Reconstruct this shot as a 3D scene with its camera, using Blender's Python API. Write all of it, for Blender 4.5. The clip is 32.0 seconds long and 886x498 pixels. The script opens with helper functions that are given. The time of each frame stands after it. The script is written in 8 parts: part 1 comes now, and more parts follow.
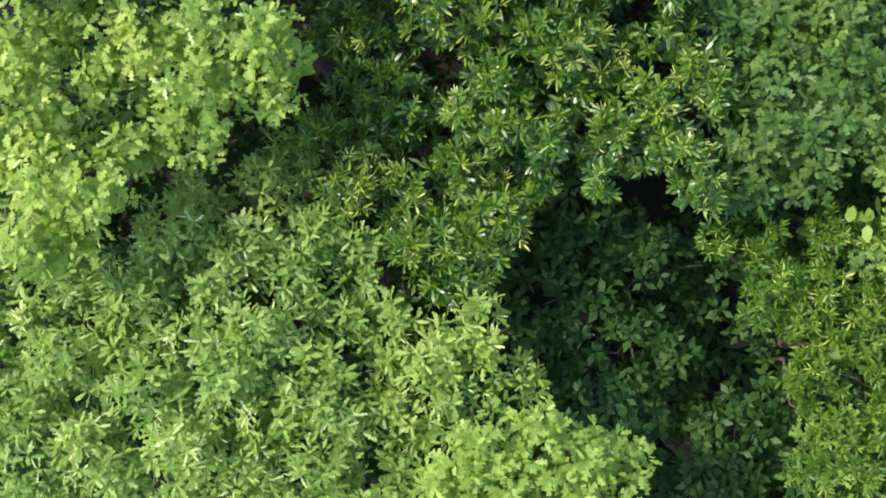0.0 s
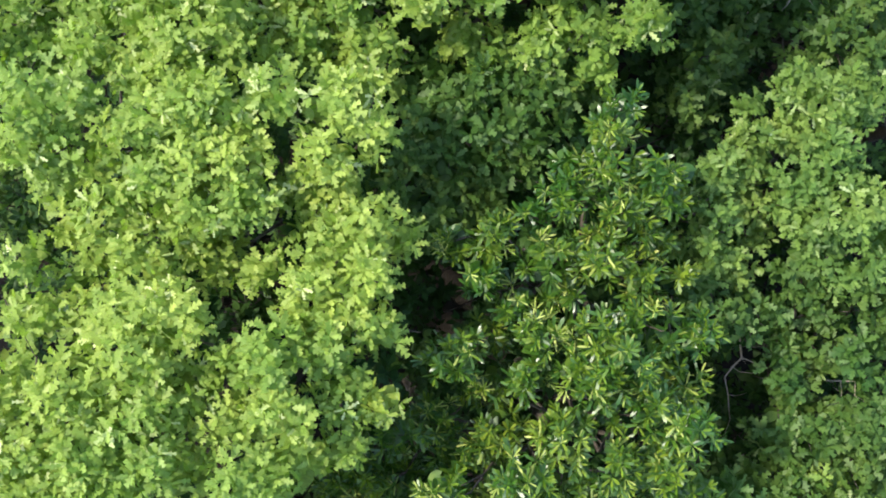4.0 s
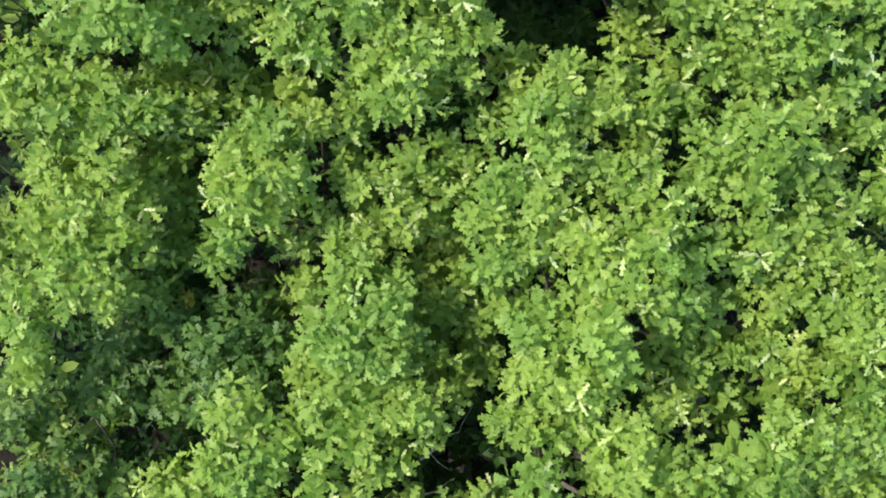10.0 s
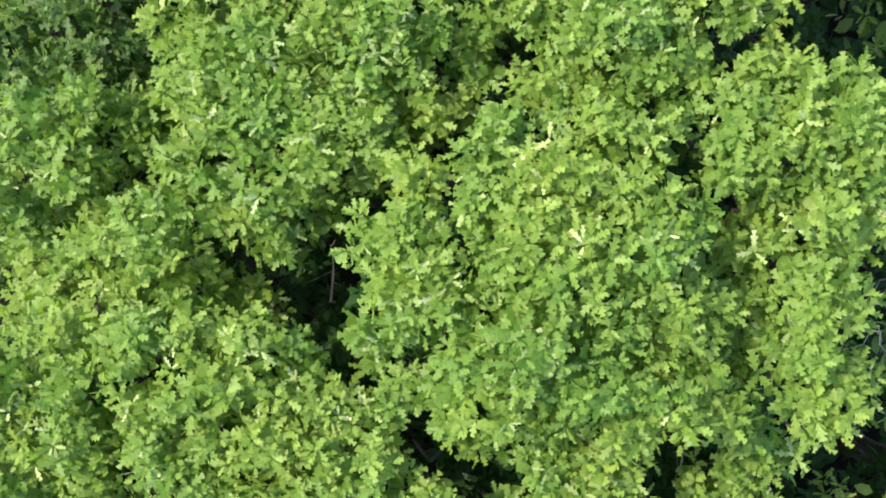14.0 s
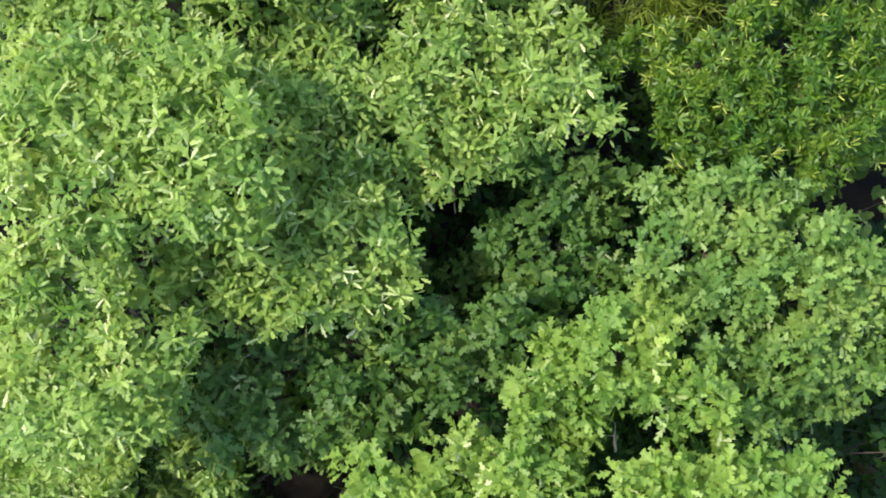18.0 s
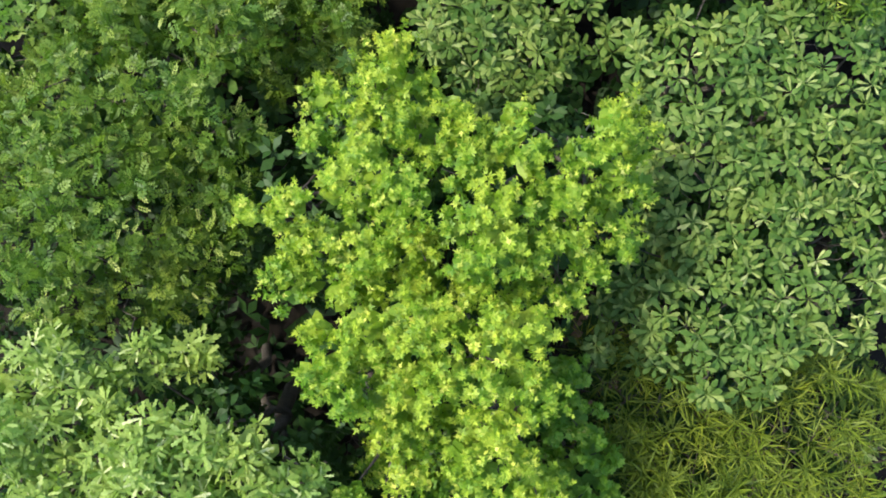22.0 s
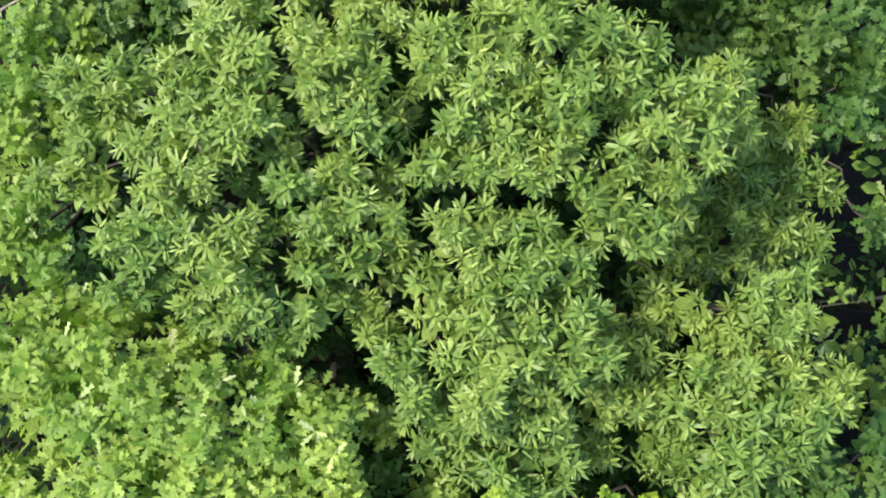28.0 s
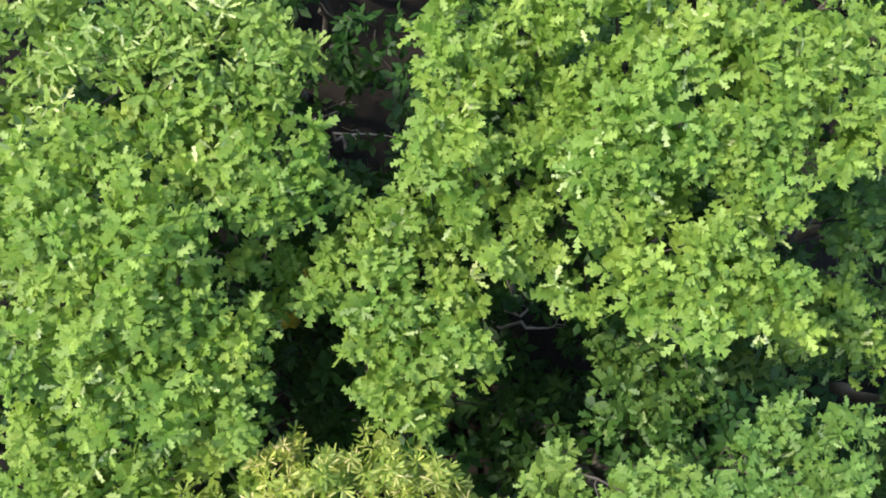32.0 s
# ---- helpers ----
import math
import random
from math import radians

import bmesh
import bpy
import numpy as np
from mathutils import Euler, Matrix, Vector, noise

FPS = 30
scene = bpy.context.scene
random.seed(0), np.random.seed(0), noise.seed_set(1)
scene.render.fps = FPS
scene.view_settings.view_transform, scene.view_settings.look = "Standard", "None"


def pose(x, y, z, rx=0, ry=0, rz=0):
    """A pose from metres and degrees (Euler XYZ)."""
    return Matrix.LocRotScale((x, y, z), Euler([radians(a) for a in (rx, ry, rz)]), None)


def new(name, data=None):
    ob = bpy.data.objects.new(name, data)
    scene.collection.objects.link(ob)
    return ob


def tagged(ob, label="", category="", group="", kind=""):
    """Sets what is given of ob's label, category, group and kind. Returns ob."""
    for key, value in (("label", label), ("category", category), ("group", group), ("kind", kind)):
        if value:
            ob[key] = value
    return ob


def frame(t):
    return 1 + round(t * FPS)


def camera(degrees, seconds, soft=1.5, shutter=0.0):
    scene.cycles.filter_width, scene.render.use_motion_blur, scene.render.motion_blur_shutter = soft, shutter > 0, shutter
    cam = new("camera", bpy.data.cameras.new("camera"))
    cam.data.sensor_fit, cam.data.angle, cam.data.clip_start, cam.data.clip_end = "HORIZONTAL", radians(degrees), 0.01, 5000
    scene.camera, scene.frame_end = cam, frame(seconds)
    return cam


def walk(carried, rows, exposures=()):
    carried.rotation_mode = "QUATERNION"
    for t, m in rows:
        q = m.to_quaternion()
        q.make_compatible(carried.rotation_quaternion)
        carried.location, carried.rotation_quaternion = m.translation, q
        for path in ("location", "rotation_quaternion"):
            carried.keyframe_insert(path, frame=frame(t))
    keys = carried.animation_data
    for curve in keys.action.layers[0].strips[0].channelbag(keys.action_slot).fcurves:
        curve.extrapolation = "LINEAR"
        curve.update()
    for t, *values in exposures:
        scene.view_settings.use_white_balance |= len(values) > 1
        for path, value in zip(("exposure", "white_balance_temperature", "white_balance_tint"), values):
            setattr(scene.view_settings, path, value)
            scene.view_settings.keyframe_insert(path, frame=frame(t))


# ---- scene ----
LENS = 45.0
PATH = [
    (0.0, pose(0.000, 0.000, 14.556, 3.78, 2.98, -2.35)),
    (0.5, pose(-0.004, 0.599, 14.587, 3.24, 2.91, -2.09)),
    (1.0, pose(-0.010, 1.195, 14.614, 2.70, 2.83, -1.79)),
    (1.5, pose(-0.023, 1.784, 14.637, 2.17, 2.71, -1.57)),
    (2.0, pose(-0.050, 2.372, 14.653, 1.66, 2.53, -1.31)),
    (2.5, pose(-0.090, 2.967, 14.652, 1.14, 2.27, -0.99)),
    (3.0, pose(-0.135, 3.566, 14.635, 0.67, 2.02, -0.71)),
    (3.5, pose(-0.179, 4.163, 14.610, 0.23, 1.83, -0.52)),
    (4.0, pose(-0.222, 4.762, 14.585, -0.14, 1.66, -0.39)),
    (4.5, pose(-0.263, 5.362, 14.561, -0.45, 1.51, -0.30)),
    (5.0, pose(-0.304, 5.964, 14.537, -0.72, 1.37, -0.26)),
    (5.5, pose(-0.344, 6.567, 14.514, -0.95, 1.24, -0.26)),
    (6.0, pose(-0.384, 7.171, 14.491, -1.15, 1.10, -0.28)),
    (6.5, pose(-0.427, 7.776, 14.467, -1.33, 0.97, -0.30)),
    (7.0, pose(-0.472, 8.383, 14.443, -1.45, 0.84, -0.37)),
    (7.5, pose(-0.511, 8.994, 14.422, -1.52, 0.71, -0.51)),
    (8.0, pose(-0.542, 9.609, 14.406, -1.59, 0.64, -0.64)),
    (8.5, pose(-0.568, 10.226, 14.394, -1.59, 0.59, -0.74)),
    (9.0, pose(-0.591, 10.841, 14.383, -1.51, 0.52, -0.75)),
    (9.5, pose(-0.615, 11.455, 14.367, -1.33, 0.46, -0.70)),
    (10.0, pose(-0.638, 12.070, 14.345, -1.10, 0.46, -0.45)),
    (10.5, pose(-0.660, 12.688, 14.322, -0.82, 0.53, -0.04)),
    (11.0, pose(-0.678, 13.312, 14.305, -0.57, 0.74, 0.34)),
    (11.5, pose(-0.688, 13.938, 14.300, -0.54, 1.00, 0.47)),
    (12.0, pose(-0.683, 14.567, 14.308, -0.50, 1.12, 0.50)),
    (12.5, pose(-0.678, 15.201, 14.319, -0.42, 1.31, 0.65)),
    (13.0, pose(-0.684, 15.834, 14.323, -0.34, 1.50, 0.81)),
    (13.5, pose(-0.707, 16.473, 14.318, -0.24, 1.59, 0.92)),
    (14.0, pose(-0.743, 17.119, 14.310, -0.12, 1.61, 0.86)),
    (14.5, pose(-0.783, 17.764, 14.303, 0.03, 1.55, 0.69)),
    (15.0, pose(-0.823, 18.406, 14.298, 0.21, 1.49, 0.50)),
    (15.5, pose(-0.861, 19.047, 14.295, 0.35, 1.48, 0.35)),
    (16.0, pose(-0.898, 19.689, 14.291, 0.39, 1.48, 0.23)),
    (16.5, pose(-0.934, 20.331, 14.286, 0.33, 1.47, 0.13)),
    (17.0, pose(-0.968, 20.973, 14.280, 0.13, 1.46, 0.07)),
    (17.5, pose(-1.002, 21.616, 14.272, -0.22, 1.44, 0.05)),
    (18.0, pose(-1.035, 22.259, 14.264, -0.74, 1.39, 0.05)),
    (18.5, pose(-1.065, 22.901, 14.251, -1.23, 1.29, 0.07)),
    (19.0, pose(-1.095, 23.542, 14.233, -1.47, 1.21, 0.06)),
    (19.5, pose(-1.123, 24.166, 14.212, -2.12, 1.10, 0.10)),
    (20.0, pose(-1.155, 24.822, 14.194, -1.92, 0.99, 0.08)),
    (20.5, pose(-1.194, 25.495, 14.178, -1.71, 0.87, 0.07)),
    (21.0, pose(-1.242, 26.182, 14.159, -1.53, 0.72, 0.07)),
    (21.5, pose(-1.297, 26.882, 14.136, -1.39, 0.57, 0.05)),
    (22.0, pose(-1.355, 27.597, 14.111, -1.30, 0.37, 0.12)),
    (22.5, pose(-1.419, 28.327, 14.082, -1.21, 0.14, 0.17)),
    (23.0, pose(-1.485, 29.070, 14.049, -1.10, -0.09, 0.23)),
    (23.5, pose(-1.552, 29.832, 14.013, -1.00, -0.32, 0.30)),
    (24.0, pose(-1.613, 30.612, 13.976, -0.85, -0.50, 0.36)),
    (24.5, pose(-1.668, 31.408, 13.940, -0.61, -0.65, 0.41)),
    (25.0, pose(-1.721, 32.214, 13.901, -0.41, -0.89, 0.45)),
    (25.5, pose(-1.773, 33.030, 13.861, -0.24, -1.17, 0.48)),
    (26.0, pose(-1.826, 33.855, 13.820, -0.12, -1.46, 0.50)),
    (26.5, pose(-1.881, 34.689, 13.779, -0.06, -1.71, 0.52)),
    (27.0, pose(-1.939, 35.533, 13.738, -0.05, -1.90, 0.55)),
    (27.5, pose(-2.002, 36.385, 13.698, -0.08, -2.04, 0.70)),
    (28.0, pose(-2.067, 37.245, 13.664, -0.07, -2.13, 0.75)),
    (28.5, pose(-2.132, 38.111, 13.633, 0.05, -2.25, 0.59)),
    (29.0, pose(-2.200, 38.984, 13.605, 0.20, -2.39, 0.37)),
    (29.5, pose(-2.266, 39.860, 13.572, 0.45, -2.58, 0.22)),
    (30.0, pose(-2.330, 40.740, 13.533, 0.68, -2.78, 0.29)),
    (30.5, pose(-2.391, 41.624, 13.492, 0.91, -2.97, 0.47)),
    (31.0, pose(-2.449, 42.512, 13.454, 1.17, -3.04, 0.77)),
    (31.5, pose(-2.507, 43.397, 13.422, 1.42, -3.16, 0.94)),
    (32.0, pose(-2.565, 44.280, 13.397, 1.83, -3.22, 1.02)),
]
cam = camera(LENS, 32.0, soft=1.85)
walk(cam, PATH)

# ---- daylight ----
SUN_FROM = Vector((-0.70, 0.26, 0.95)).normalized()      # towards the sun
world = bpy.data.worlds.new("sky")
scene.world = world
world.use_nodes = True
nt = world.node_tree
sky = nt.nodes.new("ShaderNodeTexSky")
sky.sky_type = 'NISHITA'
sky.sun_disc = False
sky.sun_elevation = math.asin(SUN_FROM.z)
sky.sun_rotation = math.atan2(SUN_FROM.x, SUN_FROM.y)
nt.links.new(sky.outputs[0], nt.nodes["Background"].inputs[0])
nt.nodes["Background"].inputs[1].default_value = 0.15
sun_data = bpy.data.lights.new("sun", 'SUN')
sun_data.energy = 2.0
sun_data.angle = radians(3.0)
sun_data.color = (1.0, 0.94, 0.80)
sun = new("sun", sun_data)
sun.rotation_mode = 'QUATERNION'
sun.rotation_quaternion = SUN_FROM.to_track_quat('Z', 'Y')
scene.view_settings.exposure = 2.11


# ---- materials ----
def material(name):
    mat = bpy.data.materials.new(name)
    mat.use_nodes = True
    t = mat.node_tree
    return mat, t, t.nodes["Principled BSDF"], t.nodes["Material Output"]


def node(t, kind, **values):
    n = t.nodes.new(kind)
    for key, value in values.items():
        n.inputs[key].default_value = value
    return n


def leaf_material(name, dark, mid, light, gloss=0.42, through_light=0.3, shine=0.25):
    """Leaves: each blade takes its own shade between three greens."""
    mat, t, bsdf, out = material(name)
    geo = t.nodes.new("ShaderNodeNewGeometry")
    info = t.nodes.new("ShaderNodeObjectInfo")
    ramp = t.nodes.new("ShaderNodeValToRGB")
    e = ramp.color_ramp.elements
    e[0].position, e[0].color = 0.0, (*dark, 1)
    e[1].position, e[1].color = 0.92, (*light, 1)
    m = e.new(0.5)
    m.color = (*mid, 1)
    # leaves of one shoot are of one age: a share of the shade runs over the whole tuft
    tuft = node(t, "ShaderNodeTexNoise", Scale=5.0, Detail=1.0)
    t.links.new(geo.outputs["Position"], tuft.inputs["Vector"])
    own = t.nodes.new("ShaderNodeMath")
    own.operation = 'MULTIPLY_ADD'
    own.inputs[1].default_value = 0.34
    t.links.new(geo.outputs["Random Per Island"], own.inputs[0])
    both = t.nodes.new("ShaderNodeMath")
    both.operation = 'MULTIPLY_ADD'
    both.inputs[1].default_value = 1.15
    t.links.new(tuft.outputs["Fac"], both.inputs[0])
    t.links.new(own.outputs[0], both.inputs[2])
    own.inputs[2].default_value = -0.22
    t.links.new(both.outputs[0], ramp.inputs[0])
    # slow change of hue from bough to bough, and fine blotches over the blades
    big = node(t, "ShaderNodeTexNoise", Scale=1.3, Detail=2.0)
    t.links.new(geo.outputs["Position"], big.inputs["Vector"])
    add = t.nodes.new("ShaderNodeMath")
    add.operation = 'MULTIPLY_ADD'
    add.inputs[1].default_value = 0.5
    t.links.new(info.outputs["Random"], add.inputs[0])
    t.links.new(big.outputs["Fac"], add.inputs[2])
    hue = node(t, "ShaderNodeMapRange")
    for key, value in (("From Min", 0.3), ("From Max", 1.1), ("To Min", 0.476), ("To Max", 0.512)):
        hue.inputs[key].default_value = value
    t.links.new(add.outputs[0], hue.inputs["Value"])
    val = node(t, "ShaderNodeMapRange")
    for key, value in (("From Min", 0.3), ("From Max", 1.1), ("To Min", 1.12), ("To Max", 0.82)):
        val.inputs[key].default_value = value
    t.links.new(add.outputs[0], val.inputs["Value"])
    hsv = t.nodes.new("ShaderNodeHueSaturation")
    hsv.inputs["Saturation"].default_value = 1.02
    t.links.new(ramp.outputs[0], hsv.inputs["Color"])
    t.links.new(hue.outputs[0], hsv.inputs["Hue"])
    t.links.new(val.outputs[0], hsv.inputs["Value"])
    fine = node(t, "ShaderNodeTexNoise", Scale=55.0, Detail=2.0)
    t.links.new(geo.outputs["Position"], fine.inputs["Vector"])
    spots = t.nodes.new("ShaderNodeMixRGB")
    spots.blend_type = 'OVERLAY'
    spots.inputs[0].default_value = 0.35
    t.links.new(hsv.outputs[0], spots.inputs[1])
    t.links.new(fine.outputs["Fac"], spots.inputs[2])
    t.links.new(spots.outputs[0], bsdf.inputs["Base Color"])
    bsdf.inputs["Roughness"].default_value = gloss
    bsdf.inputs["Specular IOR Level"].default_value = shine
    trans = t.nodes.new("ShaderNodeBsdfTranslucent")
    warm = t.nodes.new("ShaderNodeMixRGB")
    warm.blend_type = 'MULTIPLY'
    warm.inputs[0].default_value = 1.0
    warm.inputs[2].default_value = (1.35, 1.6, 0.60, 1)
    t.links.new(spots.outputs[0], warm.inputs[1])
    t.links.new(warm.outputs[0], trans.inputs[0])
    mix = t.nodes.new("ShaderNodeMixShader")
    mix.inputs[0].default_value = through_light
    t.links.new(bsdf.outputs[0], mix.inputs[1])
    t.links.new(trans.outputs[0], mix.inputs[2])
    t.links.new(mix.outputs[0], out.inputs[0])
    return mat


def rough_material(name, dark, light, scale, bump, roughness=0.9):
    mat, t, bsdf, out = material(name)
    geo = t.nodes.new("ShaderNodeNewGeometry")
    a = node(t, "ShaderNodeTexNoise", Scale=scale, Detail=8.0, Roughness=0.7)
    b = node(t, "ShaderNodeTexNoise", Scale=scale * 0.06, Detail=3.0)
    t.links.new(geo.outputs["Position"], a.inputs["Vector"])
    t.links.new(geo.outputs["Position"], b.inputs["Vector"])
    m = t.nodes.new("ShaderNodeMath")
    m.operation = 'MULTIPLY_ADD'
    m.inputs[1].default_value = 0.5
    t.links.new(b.outputs["Fac"], m.inputs[0])
    t.links.new(a.outputs["Fac"], m.inputs[2])
    ramp = t.nodes.new("ShaderNodeValToRGB")
    e = ramp.color_ramp.elements
    e[0].position, e[0].color = 0.55, (*dark, 1)
    e[1].position, e[1].color = 0.95, (*light, 1)
    t.links.new(m.outputs[0], ramp.inputs[0])
    t.links.new(ramp.outputs[0], bsdf.inputs["Base Color"])
    bsdf.inputs["Roughness"].default_value = roughness
    bsdf.inputs["Specular IOR Level"].default_value = 0.2
    bmp = node(t, "ShaderNodeBump", Strength=bump, Distance=0.02)
    t.links.new(a.outputs["Fac"], bmp.inputs["Height"])
    t.links.new(bmp.outputs[0], bsdf.inputs["Normal"])
    return mat


BARK = rough_material("grey_brown_bark", (0.03, 0.024, 0.018), (0.12, 0.10, 0.08), 40, 0.6)
# litter near black: the shade of the canopy is put into its brown
LITTER = rough_material("shade_dark_litter", (0.006, 0.0045, 0.003), (0.014, 0.0105, 0.007), 18, 0.8)

# ---- leaves, as shares of the blade's length: points (along, across) and triangles ----
def strip(*stations):
    """A plain blade from its half widths along the way."""
    pts, tri, last = [], [], None
    for u, w in stations:
        now = (len(pts),) if w <= 0 else (len(pts), len(pts) + 1)
        pts += [(u, 0.0)] if w <= 0 else [(u, w), (u, -w)]
        if last is not None:
            if len(last) == 1:
                tri.append((last[0], now[1], now[0]))
            elif len(now) == 2:
                tri += [(last[0], last[1], now[1]), (last[0], now[1], now[0])]
            else:
                tri.append((last[0], last[1], now[0]))
        last = now
    return np.array(pts), np.array(tri)


def zigzag(*pts):
    """A lobed blade: points on both margins in turn."""
    n = len(pts)
    return np.array(pts), np.array([(k, k + 1, k + 2) if k % 2 else (k + 1, k, k + 2) for k in range(n - 2)])


def spray(blades, joined=False):
    """Several small diamonds on one stalk: (base along, base across, angle, length, half width)."""
    pts, tri = [], []
    for u, v, ang, ln, hw in blades:
        c, s, k = math.cos(radians(ang)), math.sin(radians(ang)), len(pts)
        for a, w in ((0, 0), (0.5 * ln, hw), (0.5 * ln, -hw), (ln, 0)):
            pts.append((u + a * c - w * s, v + a * s + w * c))
        tri += [(0 if joined else k, k + 2, k + 1), (k + 1, k + 2, k + 3)]
    return np.array(pts), np.array(tri)


def lobed(core, lobes):
    """A blade with fingers: half widths of its core at two stations, and the tips (along, across) of three fingers on either side."""
    pts, tri = strip((0.0, 0.0), (0.36, core[0]), (0.72, core[1]), (1.0, 0.0))
    sides = []
    for u, w in lobes:
        sides += [(u, w), (u, -w)]
    return np.concatenate([pts, sides]), np.concatenate([tri, [(0, 1, 6), (2, 0, 7), (1, 3, 8), (4, 2, 9), (3, 5, 10), (5, 4, 11)]])


OAK = lobed((0.065, 0.085), ((0.44, 0.26), (0.70, 0.32), (0.98, 0.22)))
LONG = lobed((0.06, 0.075), ((0.46, 0.16), (0.70, 0.21), (0.97, 0.15)))
LANCE = strip((0.0, 0.0), (0.32, 0.13), (0.74, 0.11), (1.0, 0.0))
STRAP = strip((0.0, 0.0), (0.30, 0.09), (0.80, 0.115), (1.0, 0.0))
STAR = spray([(0.0, 0.0, 0, 1.0, 0.19), (0.15, 0.0, 58, 0.74, 0.15), (0.15, 0.0, -58, 0.74, 0.15)], True)
PALM = spray([(0.0, 0.0, 0, 1.0, 0.34), (0.10, 0.0, 50, 0.85, 0.28), (0.10, 0.0, -50, 0.85, 0.28)], True)
WIDE = zigzag((0.0, 0.0), (0.40, 0.10), (0.48, -0.10), (0.70, 0.19), (0.74, -0.19), (0.98, 0.09), (1.0, -0.07))
OVAL = strip((0.0, 0.0), (0.50, 0.27), (1.0, 0.0))
OLD = strip((0.0, 0.0), (0.30, 0.24), (0.72, 0.27), (1.0, 0.0))
PINNATE = spray([(u, 0.0, a, 0.34, 0.085) for u in (0.22, 0.42, 0.62, 0.80) for a in (58, -58)] + [(0.86, 0.0, 0, 0.34, 0.085)])
NEEDLE = strip((0.0, 0.0), (0.4, 0.034), (1.0, 0.0))

# outline, blade length, leaves to a shoot, shoots to the area, spread of the whorl in degrees, share of fresh tips, height of a bough
KINDS = {
    "oak": dict(blade=OAK, length=0.127, leaves=6, shoots=66, spread=(30, 84), young=0.30, tall=1.75, twist=0.22),
    "fair": dict(blade=OAK, length=0.127, leaves=6, shoots=66, spread=(30, 84), young=0.30, tall=1.75, twist=0.22),
    "deep": dict(blade=OAK, length=0.135, leaves=6, shoots=50, spread=(32, 82), young=0.22, tall=1.65, twist=0.3),
    "grey": dict(blade=LONG, length=0.128, leaves=7, shoots=68, spread=(30, 80), young=0.30, tall=1.7, twist=0.22),
    "narrow": dict(blade=STRAP, length=0.120, leaves=13, shoots=72, spread=(15, 72), young=0.30, tall=1.7, twist=0.5),
    "lime": dict(blade=LANCE, length=0.092, leaves=10, shoots=95, spread=(25, 85), young=0.16, tall=1.65, twist=0.5),
    "ash": dict(blade=OAK, length=0.118, leaves=7, shoots=66, spread=(30, 84), young=0.24, tall=1.65, twist=0.25),
    "maple": dict(blade=STAR, length=0.060, leaves=9, shoots=105, spread=(20, 100), young=0.55, tall=1.9, twist=0.6),
    "round": dict(blade=PALM, length=0.050, leaves=9, shoots=112, spread=(35, 90), young=0.35, tall=1.4, twist=0.5),
    "leafy": dict(blade=PALM, length=0.066, leaves=9, shoots=80, spread=(35, 90), young=0.25, tall=1.4, twist=0.5),
    "yellowed": dict(blade=OVAL, length=0.085, leaves=5, shoots=30, spread=(35, 85), young=0.4, tall=0.8, twist=0.6),
    "rosette": dict(blade=WIDE, length=0.136, leaves=10, shoots=31, spread=(58, 84), young=0.2, tall=1.1, twist=0.1),
    "small": dict(blade=PINNATE, length=0.150, leaves=5, shoots=42, spread=(30, 88), young=0.22, tall=1.3, twist=0.5),
    "willow": dict(blade=STRAP, length=0.090, leaves=14, shoots=95, spread=(15, 85), young=0.42, tall=1.4, twist=0.6),
    "star": dict(blade=LANCE, length=0.104, leaves=11, shoots=88, spread=(32, 80), young=0.28, tall=1.65, twist=0.22),
    "gold": dict(blade=STRAP, length=0.088, leaves=13, shoots=95, spread=(18, 88), young=0.26, tall=1.45, twist=0.6),
    "broom": dict(blade=NEEDLE, length=0.235, leaves=17, shoots=30, spread=(25, 82), young=0.40, tall=1.1, twist=0.5),
    "shade": dict(blade=OVAL, length=0.145, leaves=8, shoots=34, spread=(50, 88), young=0.0, tall=1.0, twist=0.5),
}
# kind: name, four greens (dark, middle, light, pale underside), roughness, light let through, share of pale blades, shine
SHADES = {
    "oak": ("oak_leaf", (0.098, 0.172, 0.030), (0.150, 0.235, 0.042), (0.184, 0.266, 0.054), (0.42, 0.44, 0.23), 0.5, 0.42, 0.07, 0.2),
    "fair": ("pale_oak_leaf", (0.125, 0.195, 0.036), (0.185, 0.265, 0.050), (0.250, 0.325, 0.072), (0.46, 0.48, 0.26), 0.5, 0.42, 0.07, 0.2),
    # oaks of a darker green, and low oaks whose shade is put into it
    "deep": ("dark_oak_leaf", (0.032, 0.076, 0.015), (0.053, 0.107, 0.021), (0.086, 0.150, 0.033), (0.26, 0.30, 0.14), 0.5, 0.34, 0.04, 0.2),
    "grey": ("grey_oak_leaf", (0.092, 0.160, 0.028), (0.152, 0.232, 0.046), (0.218, 0.298, 0.072), (0.48, 0.48, 0.27), 0.5, 0.38, 0.13, 0.2),
    "narrow": ("narrow_leaf", (0.014, 0.052, 0.007), (0.038, 0.095, 0.010), (0.118, 0.182, 0.019), (0.44, 0.46, 0.16), 0.36, 0.25, 0.16, 0.45),
    "lime": ("yellow_green_leaf", (0.026, 0.072, 0.007), (0.050, 0.108, 0.010), (0.105, 0.168, 0.017), (0.44, 0.45, 0.12), 0.45, 0.32, 0.10, 0.25),
    "ash": ("blue_green_leaf", (0.066, 0.124, 0.024), (0.106, 0.180, 0.038), (0.155, 0.234, 0.056), (0.32, 0.38, 0.19), 0.5, 0.34, 0.07, 0.18),
    "maple": ("bright_maple_leaf", (0.062, 0.140, 0.010), (0.118, 0.215, 0.016), (0.255, 0.335, 0.038), (0.56, 0.55, 0.14), 0.5, 0.38, 0.10, 0.25),
